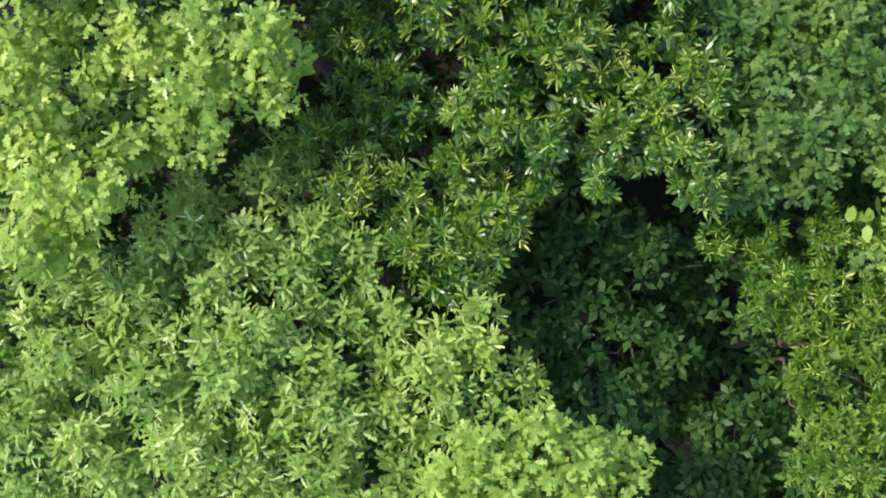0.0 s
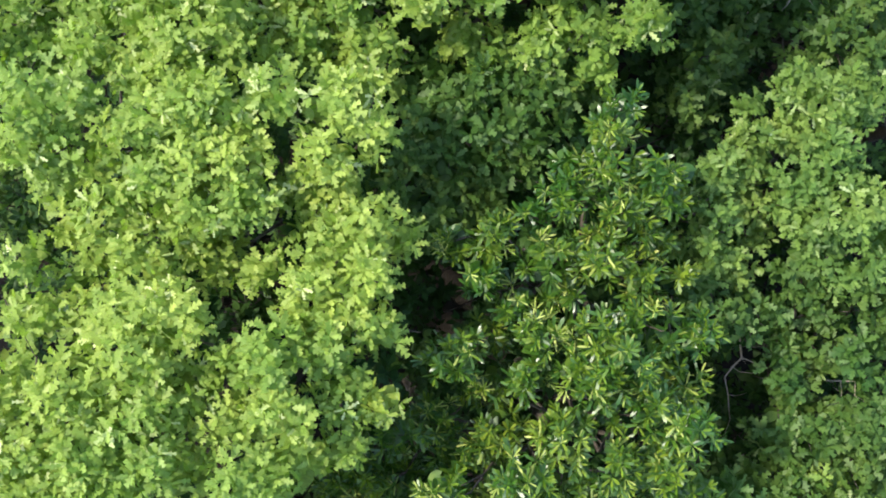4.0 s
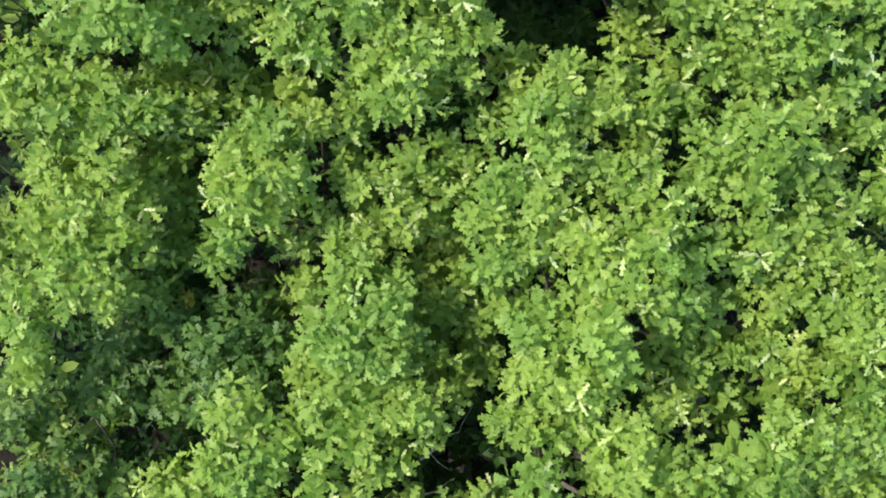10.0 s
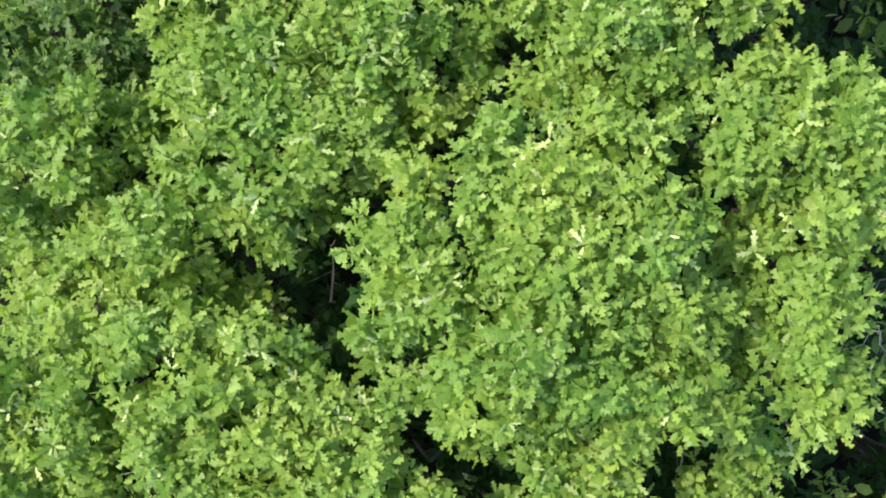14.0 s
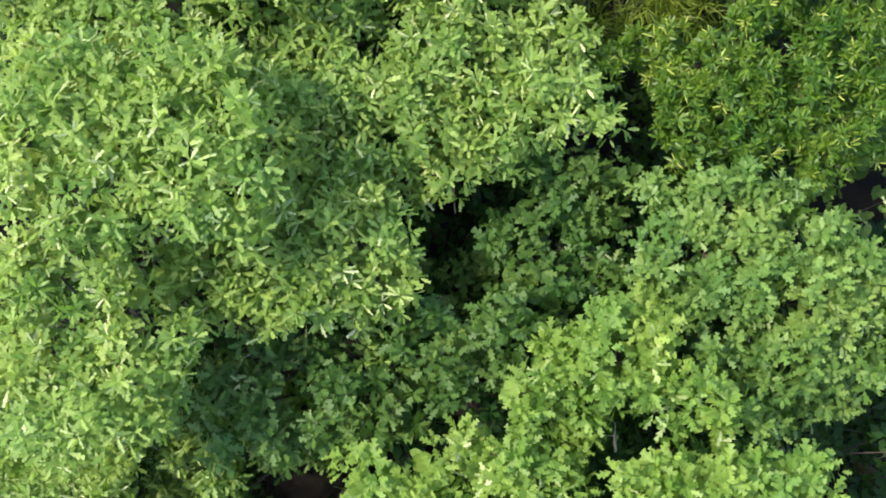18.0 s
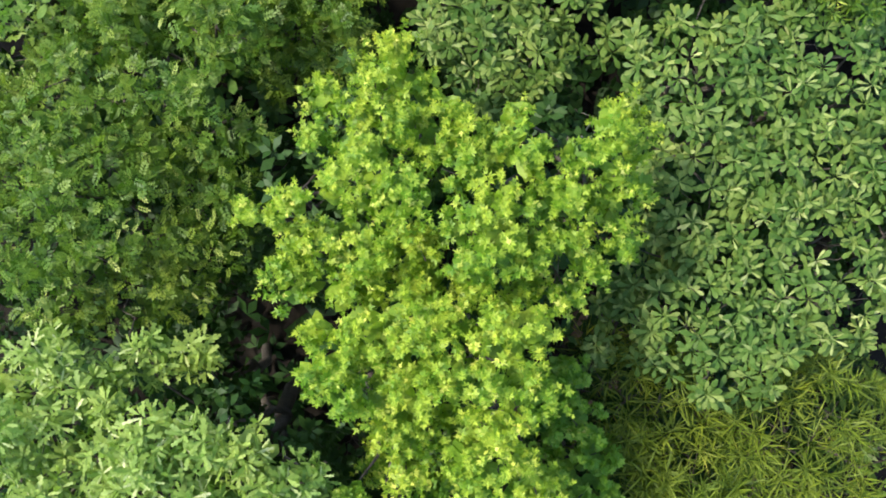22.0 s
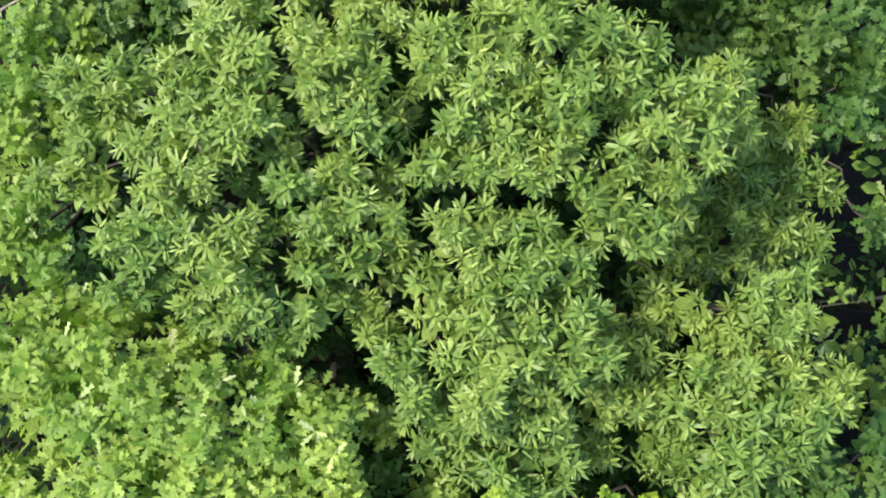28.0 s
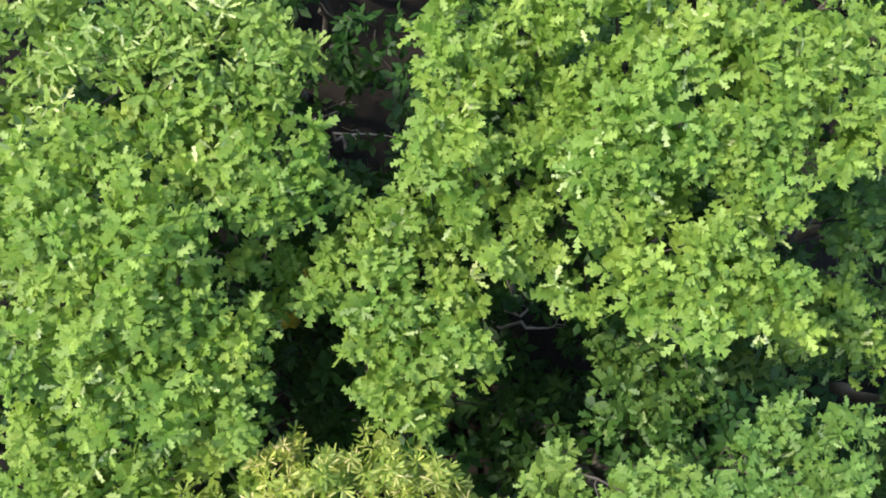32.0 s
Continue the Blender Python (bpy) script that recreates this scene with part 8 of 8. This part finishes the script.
tree("oak", [(-4.79, 43.99, 6.14, 0.21), (-3.77, 44.04, 6.17, 0.19), (-4.20, 44.18, 6.31, 0.23), (-4.58, 44.25, 6.21, 0.24), (-3.89, 44.30, 6.17, 0.19), (-4.91, 44.43, 6.14, 0.21), (-4.17, 44.47, 6.31, 0.23), (-5.20, 44.61, 6.10, 0.24), (-4.56, 44.61, 6.21, 0.24), (-3.86, 44.63, 6.20, 0.16), (-4.85, 44.80, 6.13, 0.21), (-4.17, 44.84, 6.24, 0.21), (-4.71, 45.06, 6.13, 0.21), (-4.37, 45.08, 6.13, 0.14), (-4.93, 45.09, 6.23, 0.13), (-4.53, 45.21, 6.23, 0.13)])
tree("oak", [(-4.02, 45.25, 5.99, 0.17), (-3.72, 45.34, 5.99, 0.17), (-3.42, 45.38, 6.03, 0.14), (-3.49, 45.15, 5.99, 0.17), (-3.72, 45.03, 5.96, 0.19), (-3.37, 44.96, 5.99, 0.17), (-3.11, 45.04, 6.03, 0.14), (-3.04, 45.24, 6.06, 0.11), (-3.10, 44.81, 6.06, 0.11), (-3.56, 44.80, 5.99, 0.17), (-3.33, 44.73, 6.03, 0.14), (-3.91, 45.03, 5.99, 0.17), (-3.91, 45.41, 6.06, 0.11), (-4.40, 45.40, 5.76, 0.11), (-3.58, 44.43, 5.55, 0.12), (-3.46, 44.10, 5.45, 0.12), (-3.32, 44.40, 5.27, 0.15)])
tree("grey", [(-4.87, 46.00, 5.96, 0.19), (-4.57, 45.97, 5.96, 0.19), (-4.31, 45.94, 5.99, 0.17), (-4.01, 46.02, 5.96, 0.19), (-3.70, 46.03, 5.96, 0.19), (-3.43, 45.96, 5.99, 0.17), (-4.68, 45.73, 6.03, 0.14), (-4.04, 45.75, 5.96, 0.19), (-3.73, 45.72, 5.99, 0.17), (-3.47, 45.69, 5.99, 0.17), (-3.20, 45.89, 6.03, 0.14), (-3.09, 45.82, 6.06, 0.11), (-3.27, 45.62, 6.06, 0.11), (-4.34, 45.71, 6.03, 0.14), (-5.03, 45.67, 5.72, 0.14), (-4.18, 45.56, 6.06, 0.11), (-5.24, 45.98, 5.99, 0.16), (-4.81, 46.34, 5.93, 0.22), (-4.24, 46.36, 5.92, 0.22), (-3.67, 46.38, 5.92, 0.22), (-4.80, 45.40, 5.86, 0.15)])
tree("oak", [(-2.68, 44.68, 5.82, 0.14), (-2.48, 44.72, 5.79, 0.17), (-2.71, 44.40, 5.79, 0.17), (-2.48, 44.41, 5.79, 0.17), (-2.75, 44.12, 5.82, 0.14), (-2.47, 44.09, 5.75, 0.20), (-2.70, 43.85, 5.82, 0.14), (-2.39, 43.74, 5.75, 0.20), (-2.62, 43.65, 5.79, 0.17), (-2.15, 43.90, 5.79, 0.17), (-2.00, 44.06, 5.82, 0.14), (-1.83, 43.74, 5.84, 0.13), (-2.19, 43.58, 5.79, 0.17), (-2.08, 44.29, 5.82, 0.14), (-2.23, 44.58, 5.62, 0.15), (-2.30, 43.34, 5.82, 0.14), (-2.46, 43.42, 5.82, 0.14), (-2.62, 43.50, 5.82, 0.14), (-2.92, 44.52, 5.65, 0.12), (-1.95, 43.82, 5.82, 0.14), (-3.04, 44.16, 5.62, 0.15), (-2.88, 44.88, 5.83, 0.11)])
tree("oak", [(-1.34, 44.27, 5.99, 0.09), (-1.80, 44.45, 6.20, 0.08), (-1.67, 44.46, 6.03, 0.14), (-1.38, 44.50, 5.96, 0.11), (-1.92, 44.58, 5.72, 0.15), (-2.07, 44.75, 6.20, 0.08), (-1.58, 44.78, 5.92, 0.14), (-2.11, 44.94, 6.13, 0.14), (-1.49, 44.94, 5.86, 0.12), (-2.30, 45.06, 6.03, 0.14), (-1.88, 45.18, 6.16, 0.11), (-1.58, 45.19, 6.13, 0.14), (-2.05, 45.20, 6.20, 0.16), (-2.27, 45.28, 6.13, 0.14), (-1.80, 44.92, 5.79, 0.11)])
tree("oak", [(-1.35, 45.31, 6.09, 0.17), (-2.16, 45.52, 6.09, 0.17), (-1.23, 45.58, 6.09, 0.17), (-1.89, 45.60, 6.13, 0.14), (-1.08, 45.74, 6.09, 0.17), (-1.72, 45.76, 5.92, 0.14), (-2.13, 45.77, 6.20, 0.16), (-1.40, 45.77, 5.92, 0.14), (-2.24, 45.98, 6.13, 0.14), (-1.94, 45.99, 6.13, 0.14), (-1.63, 46.00, 6.09, 0.17), (-1.32, 46.05, 6.09, 0.17), (-2.14, 46.37, 6.06, 0.19), (-1.63, 46.42, 6.02, 0.22), (-1.60, 45.48, 5.87, 0.11)])
tree("oak", [(-1.22, 44.91, 6.30, 0.16), (-1.19, 44.12, 6.06, 0.11), (-1.14, 44.68, 6.30, 0.16), (-0.95, 44.43, 6.30, 0.16), (-0.94, 44.91, 6.40, 0.16), (-0.87, 44.68, 6.40, 0.16), (-0.84, 44.13, 6.33, 0.13), (-0.81, 44.39, 6.54, 0.13), (-0.76, 44.09, 6.37, 0.11), (-0.56, 45.13, 6.50, 0.16), (-0.56, 44.58, 6.50, 0.16), (-0.64, 44.88, 6.26, 0.11)])
tree("oak", [(-0.52, 44.29, 6.50, 0.16), (-0.51, 43.99, 6.54, 0.13), (-0.37, 44.62, 6.50, 0.16), (-0.33, 44.14, 6.50, 0.16), (-0.27, 45.10, 6.50, 0.16), (-0.15, 44.40, 6.40, 0.16), (-0.00, 45.07, 6.50, 0.16), (0.00, 44.07, 6.43, 0.13), (0.07, 44.85, 6.53, 0.13), (0.08, 44.30, 6.40, 0.16), (0.19, 44.04, 6.47, 0.11), (0.37, 45.11, 6.57, 0.11), (-0.20, 44.84, 6.36, 0.11), (0.04, 44.60, 6.23, 0.11), (0.20, 44.15, 5.02, 0.22), (0.64, 43.99, 5.02, 0.22), (1.00, 44.21, 5.02, 0.22), (1.22, 43.87, 5.02, 0.22)])
tree("oak", [(-1.19, 45.18, 6.50, 0.16), (-1.06, 46.29, 6.44, 0.21), (-1.01, 45.44, 6.50, 0.16), (-0.93, 45.15, 6.50, 0.16), (-0.87, 45.93, 6.47, 0.18), (-0.78, 45.61, 6.54, 0.21), (-0.71, 45.36, 6.54, 0.21), (-0.53, 45.94, 6.44, 0.21), (-0.50, 46.35, 6.44, 0.21), (-0.38, 45.66, 6.54, 0.21), (-0.34, 45.34, 6.54, 0.21)])
tree("oak", [(-0.20, 45.98, 6.43, 0.21), (-0.05, 45.64, 6.54, 0.21), (0.03, 45.36, 6.47, 0.19), (0.06, 46.36, 6.43, 0.21), (0.10, 45.88, 6.47, 0.19), (0.26, 45.52, 6.50, 0.16), (0.29, 45.81, 6.53, 0.13), (0.49, 45.31, 6.40, 0.16), (0.60, 45.19, 6.53, 0.13), (0.63, 45.53, 6.53, 0.13), (0.69, 46.05, 6.23, 0.14), (0.86, 45.38, 6.43, 0.21), (0.40, 46.08, 6.34, 0.15), (0.60, 45.80, 6.30, 0.11)])
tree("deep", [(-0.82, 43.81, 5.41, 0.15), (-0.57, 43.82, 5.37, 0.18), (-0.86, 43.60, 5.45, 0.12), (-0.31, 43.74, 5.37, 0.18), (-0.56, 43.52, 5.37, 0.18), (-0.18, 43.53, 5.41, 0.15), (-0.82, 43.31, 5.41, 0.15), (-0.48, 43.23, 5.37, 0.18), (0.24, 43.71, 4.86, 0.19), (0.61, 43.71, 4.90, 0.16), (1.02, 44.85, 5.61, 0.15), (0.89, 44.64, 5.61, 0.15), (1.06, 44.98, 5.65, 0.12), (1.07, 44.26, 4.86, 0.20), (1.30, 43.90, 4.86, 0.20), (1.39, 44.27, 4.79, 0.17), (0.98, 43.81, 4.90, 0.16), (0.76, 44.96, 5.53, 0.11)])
tree("shade", [(-3.23, 43.53, 3.66, 0.27), (-3.34, 43.83, 3.72, 0.22), (-3.03, 43.38, 3.66, 0.27), (-1.12, 43.21, 3.66, 0.27), (-1.42, 43.00, 3.66, 0.27), (-3.26, 44.57, 3.72, 0.22), (-2.77, 45.06, 3.72, 0.23)])
tree("grey", [(-4.12, 23.35, 6.69, 0.17), (-3.80, 23.51, 6.65, 0.20), (-3.56, 23.39, 6.65, 0.20), (-3.24, 23.43, 6.65, 0.20), (-3.88, 23.19, 6.69, 0.17), (-3.00, 23.35, 6.69, 0.17), (-2.73, 23.43, 6.69, 0.17), (-4.24, 23.15, 6.69, 0.17), (-3.40, 23.19, 6.69, 0.17), (-3.04, 23.55, 6.72, 0.14)])
tree("grey", [(-2.63, 23.51, 5.66, 0.19), (-2.36, 23.42, 5.66, 0.19), (-2.05, 23.46, 5.66, 0.19), (-1.74, 23.42, 5.66, 0.19), (-1.42, 23.42, 5.66, 0.19), (-2.27, 23.19, 5.66, 0.19), (-1.92, 23.19, 5.66, 0.19)])
tree("yellowed", [(-3.32, 44.02, 4.65, 0.12), (-3.14, 44.32, 4.73, 0.06)])
tree("yellowed", [(-3.17, 11.34, 4.80, 0.08), (-3.00, 11.43, 4.81, 0.07)])
# filler boughs in a shaded gap, dark oak green instead of shade
tree("deep", [(0.10, 13.93, 4.24, 0.22), (0.51, 13.83, 4.24, 0.22)])
tree("small", [(1.87, 30.89, 4.69, 0.24), (2.06, 30.51, 4.69, 0.24)])

# ---- bare branches that show in the gaps ----
DEAD = rough_material("bleached_dead_wood", (0.16, 0.13, 0.10), (0.42, 0.36, 0.29), 60, 0.5)


def dead_branch(ways):
    rng = np.random.default_rng(int(abs(ways[0][0][1]) * 100))
    at = np.array(ways[0][0])
    root = tagged(new("bare_branch"), "bare bleached dead branch in a canopy gap, on an added trunk", "sapling", "dead saplings in the gaps")
    root.location = (at[0], at[1], 0)
    # trunk added below the branch to carry it from the floor
    foot = np.array([rng.normal() * 0.1, rng.normal() * 0.1, -0.1])
    v, f = tubes([bend(foot, (0, 0, at[2]), 0.024, 0.013, rng, 7, 0.015)], 6)
    part("trunk", triangle_mesh("trunk", v, f, DEAD), root)
    for k, way in enumerate(ways):
        p = np.array(way) - np.array([at[0], at[1], 0])
        r0 = 0.013 if k == 0 else 0.008
        fine = [p[0]]
        for a, c in zip(p[:-1], p[1:]):
            fine += [(a + c) / 2 + rng.normal(size=3) * 0.02, c]
        n = len(fine)
        v, f = tubes([[(q, r0 * (1 - 0.7 * i / (n - 1))) for i, q in enumerate(fine)]], 6)
        part("stem" if k == 0 else "twig", triangle_mesh("stem", v, f, DEAD), root)
        if k == 0:
            twigs = []
            for i in range(1, n):
                q = fine[i]
                twigs.append(bend(q, q + rng.normal(size=3) * np.array([0.12, 0.12, 0.05]), 0.004, 0.0015, rng, 4, 0.1))
            v, f = tubes(twigs, 4)
            part("twig", triangle_mesh("twig", v, f, DEAD), root)
    return root


dead_branch([[(-2.37, 6.99, 4.90), (-2.47, 7.30, 4.90), (-2.52, 7.50, 4.90), (-2.39, 7.60, 4.90)], [(-2.47, 7.30, 4.90), (-2.83, 7.32, 4.90)]])
dead_branch([[(2.60, 7.22, 4.70), (2.75, 7.09, 4.70), (2.88, 7.14, 4.70)], [(2.75, 7.09, 4.70), (2.65, 6.97, 4.70)]])
dead_branch([[(2.32, 4.07, 4.40), (2.30, 3.69, 4.40), (2.14, 3.51, 4.40), (2.18, 3.16, 4.40)], [(2.30, 3.69, 4.40), (2.46, 3.61, 4.40)]])
dead_branch([[(2.88, 3.60, 4.60), (3.03, 3.50, 4.60), (3.29, 3.49, 4.60)]])
dead_branch([[(2.86, 2.14, 5.30), (3.10, 2.15, 5.30), (3.25, 2.17, 5.30)]])
dead_branch([[(-1.44, 8.76, 5.30), (-1.37, 9.00, 5.30), (-1.12, 9.29, 5.30)]])
dead_branch([[(-0.92, 10.09, 5.20), (-0.73, 10.24, 5.20), (-0.59, 10.32, 5.20)]])
dead_branch([[(-1.30, 9.00, 5.30), (-1.15, 9.12, 5.30), (-1.08, 9.19, 5.30)], [(-1.27, 8.97, 5.30), (-1.10, 9.04, 5.30)]])
dead_branch([[(-0.91, 9.76, 5.10), (-0.73, 9.77, 5.10)]])
dead_branch([[(-1.73, 12.85, 5.20), (-1.63, 13.19, 5.20), (-1.57, 13.55, 5.20)], [(-1.70, 13.00, 5.20), (-1.86, 13.19, 5.20)]])
dead_branch([[(-2.03, 16.60, 4.60), (-2.01, 16.88, 4.60), (-2.04, 17.11, 4.60)]])
dead_branch([[(2.29, 16.69, 5.80), (2.44, 16.72, 5.80), (2.55, 16.73, 5.80)]])
dead_branch([[(2.35, 16.51, 5.70), (2.51, 16.49, 5.70), (2.55, 16.34, 5.70)]])
dead_branch([[(0.83, 15.67, 5.90), (0.92, 15.54, 5.90), (0.92, 15.32, 5.90)]])
dead_branch([[(-3.87, 20.52, 5.00), (-3.72, 20.35, 5.00)]])
dead_branch([[(0.18, 20.47, 5.40), (0.18, 20.70, 5.40)]])
dead_branch([[(-0.82, 33.09, 5.30), (-0.64, 33.06, 5.30), (-0.37, 33.21, 5.30), (-0.19, 33.43, 5.30)]])
dead_branch([[(-1.85, 35.47, 5.30), (-1.78, 35.27, 5.30), (-1.62, 34.96, 5.30)]])
dead_branch([[(-5.44, 39.05, 5.00), (-5.27, 39.12, 5.00), (-5.05, 39.26, 5.00), (-4.79, 39.30, 5.00), (-4.43, 39.42, 5.00)], [(-4.87, 39.32, 5.00), (-4.90, 39.48, 5.00)]])
dead_branch([[(-3.12, 40.00, 4.50), (-2.96, 39.81, 4.50), (-2.77, 39.91, 4.50), (-2.70, 40.20, 4.50)], [(-2.96, 39.81, 4.50), (-2.72, 40.22, 4.50)]])
dead_branch([[(-3.10, 45.80, 2.50), (-2.81, 45.80, 2.50), (-2.41, 45.76, 2.50)]])
dead_branch([[(-3.37, 45.88, 2.70), (-3.04, 46.00, 2.70), (-2.92, 46.09, 2.70)]])
dead_branch([[(-1.35, 44.01, 4.00), (-1.23, 44.16, 4.00), (-1.16, 44.31, 4.00)]])
dead_branch([[(-1.27, 43.90, 3.80), (-1.07, 43.90, 3.80), (-0.91, 43.93, 3.80)]])
dead_branch([[(-3.89, 31.45, 4.20), (-3.53, 31.46, 4.20), (-3.17, 31.45, 4.20)]])
dead_branch([[(-0.25, 28.27, 4.30), (-0.04, 28.58, 4.30)]])

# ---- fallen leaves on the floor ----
# fallen leaves far darker than dry ones, with the floor's shade in their colour
LITTER_LEAF = rough_material("shade_dark_fallen_leaf", (0.009, 0.007, 0.0045), (0.024, 0.018, 0.011), 9, 0.2)
lr = np.random.default_rng(5)
n = 9000
at = np.stack([lr.uniform(-7, 6, n), lr.uniform(-4, 51, n), lr.uniform(0.02, 0.09, n)], 1)
ang, size = lr.uniform(0, 6.28, n), lr.uniform(0.06, 0.13, n)
e = np.stack([np.cos(ang), np.sin(ang), lr.normal(size=n) * 0.3], 1)
sd = np.stack([-np.sin(ang), np.cos(ang), lr.normal(size=n) * 0.3], 1)
pts, tri = OVAL
co = at[:, None] + size[:, None, None] * (e[:, None] * pts[None, :, :1] + sd[:, None] * pts[None, :, 1:])
co[..., 2] += 0.07 * np.sin(co[..., 0] * 1.7 + np.sin(co[..., 1] * 0.8)) + 0.06 * np.cos(co[..., 1] * 1.3 + co[..., 0] * 0.4) - 0.05
faces = (tri[None] + (np.arange(n) * len(pts))[:, None, None]).reshape(-1, 3)
tagged(new("fallen_leaves", triangle_mesh("fallen_leaves", co.reshape(-1, 3), faces, LITTER_LEAF)), "dry leaves scattered over the forest floor, brown darkened for shade", "leaf litter", kind="stuff")

# ---- low undergrowth in patches, added to darken the floor; shade is in its green ----
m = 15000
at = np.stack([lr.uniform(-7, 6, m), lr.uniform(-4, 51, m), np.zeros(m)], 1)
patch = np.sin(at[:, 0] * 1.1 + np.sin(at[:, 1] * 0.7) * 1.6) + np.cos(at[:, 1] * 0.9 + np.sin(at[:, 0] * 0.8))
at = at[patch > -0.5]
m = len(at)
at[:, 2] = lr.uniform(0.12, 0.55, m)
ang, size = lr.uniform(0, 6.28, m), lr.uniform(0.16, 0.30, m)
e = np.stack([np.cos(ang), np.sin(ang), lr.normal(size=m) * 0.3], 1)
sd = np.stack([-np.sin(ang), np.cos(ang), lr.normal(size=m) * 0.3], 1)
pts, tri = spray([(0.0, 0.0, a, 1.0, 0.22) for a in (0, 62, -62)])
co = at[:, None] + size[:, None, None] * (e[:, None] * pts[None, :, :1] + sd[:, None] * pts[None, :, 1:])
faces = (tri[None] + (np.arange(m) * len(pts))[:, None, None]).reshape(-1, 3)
tagged(new("undergrowth", triangle_mesh("undergrowth", co.reshape(-1, 3), faces, LEAF["shade"][0])), "ferny undergrowth on the forest floor, shade in its dark green", "undergrowth", kind="stuff")

# ---- wood added at both sides against low sun, and saplings to darken the gaps ----
side_rng = np.random.default_rng(77)
for i in range(26):
    y = -4.5 + i * 2.15
    for side in (-1, 1):
        x = (-5.25 - 0.018 * y if side < 0 else 4.25 - 0.037 * y) + side * side_rng.uniform(0.0, 0.5)
        h = side_rng.uniform(4.1, 4.9)
        tree(("oak", "oak", "grey", "deep")[side_rng.integers(4)],
             [(x + side_rng.normal() * 0.6, y + side_rng.normal() * 0.65, h + side_rng.normal() * 0.4 - 0.5 * (k % 3), side_rng.uniform(0.45, 0.65)) for k in range(7)], 0.2)
# strewn at random; their leaf green already carries the shade
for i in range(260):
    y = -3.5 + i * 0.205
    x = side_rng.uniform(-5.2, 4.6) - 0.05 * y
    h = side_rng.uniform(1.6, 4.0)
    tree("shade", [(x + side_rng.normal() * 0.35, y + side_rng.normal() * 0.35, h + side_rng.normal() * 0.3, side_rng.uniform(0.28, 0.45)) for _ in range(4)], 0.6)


# ---- unseen plain crowns on all sides, added to close the place and block sun ----
woods_v, woods_f, woods_s, base = [], [], [], 0
spots = [(side * (8.0 + 1.9 * row), -8.0 + 1.9 * i) for side in (-1, 1) for row in range(3) for i in range(33)]
spots += [(-7.0 + 1.9 * i, y) for i in range(8) for y in (-9.0, -7.0, 50.5, 52.5)]
for x, y in spots:
    x, y, h = x - 0.6 + side_rng.normal() * 0.4, y + side_rng.normal() * 0.4, side_rng.uniform(3.7, 4.7)
    v, f, s = foliage("shade", side_rng.uniform(0.48, 0.62), side_rng, 0.55)
    v = v * 2.0
    tv, tf = tubes([bend((x, y, -0.1), (x, y, h + 0.4), 0.09, 0.03, side_rng, 4, 0.02)], 5)
    woods_v += [v + np.array([x, y, h]), tv]
    woods_f += [f + base, tf + base + len(v)]
    woods_s += [np.zeros(len(f), int), np.ones(len(tf), int)]
    base += len(v) + len(tv)
tagged(new("far_woods", triangle_mesh("far_woods", np.concatenate(woods_v), np.concatenate(woods_f), (LEAF["deep"][0], BARK), np.concatenate(woods_s))),
       "unseen green wood beyond the flight, added to block sun", "woods", kind="stuff")
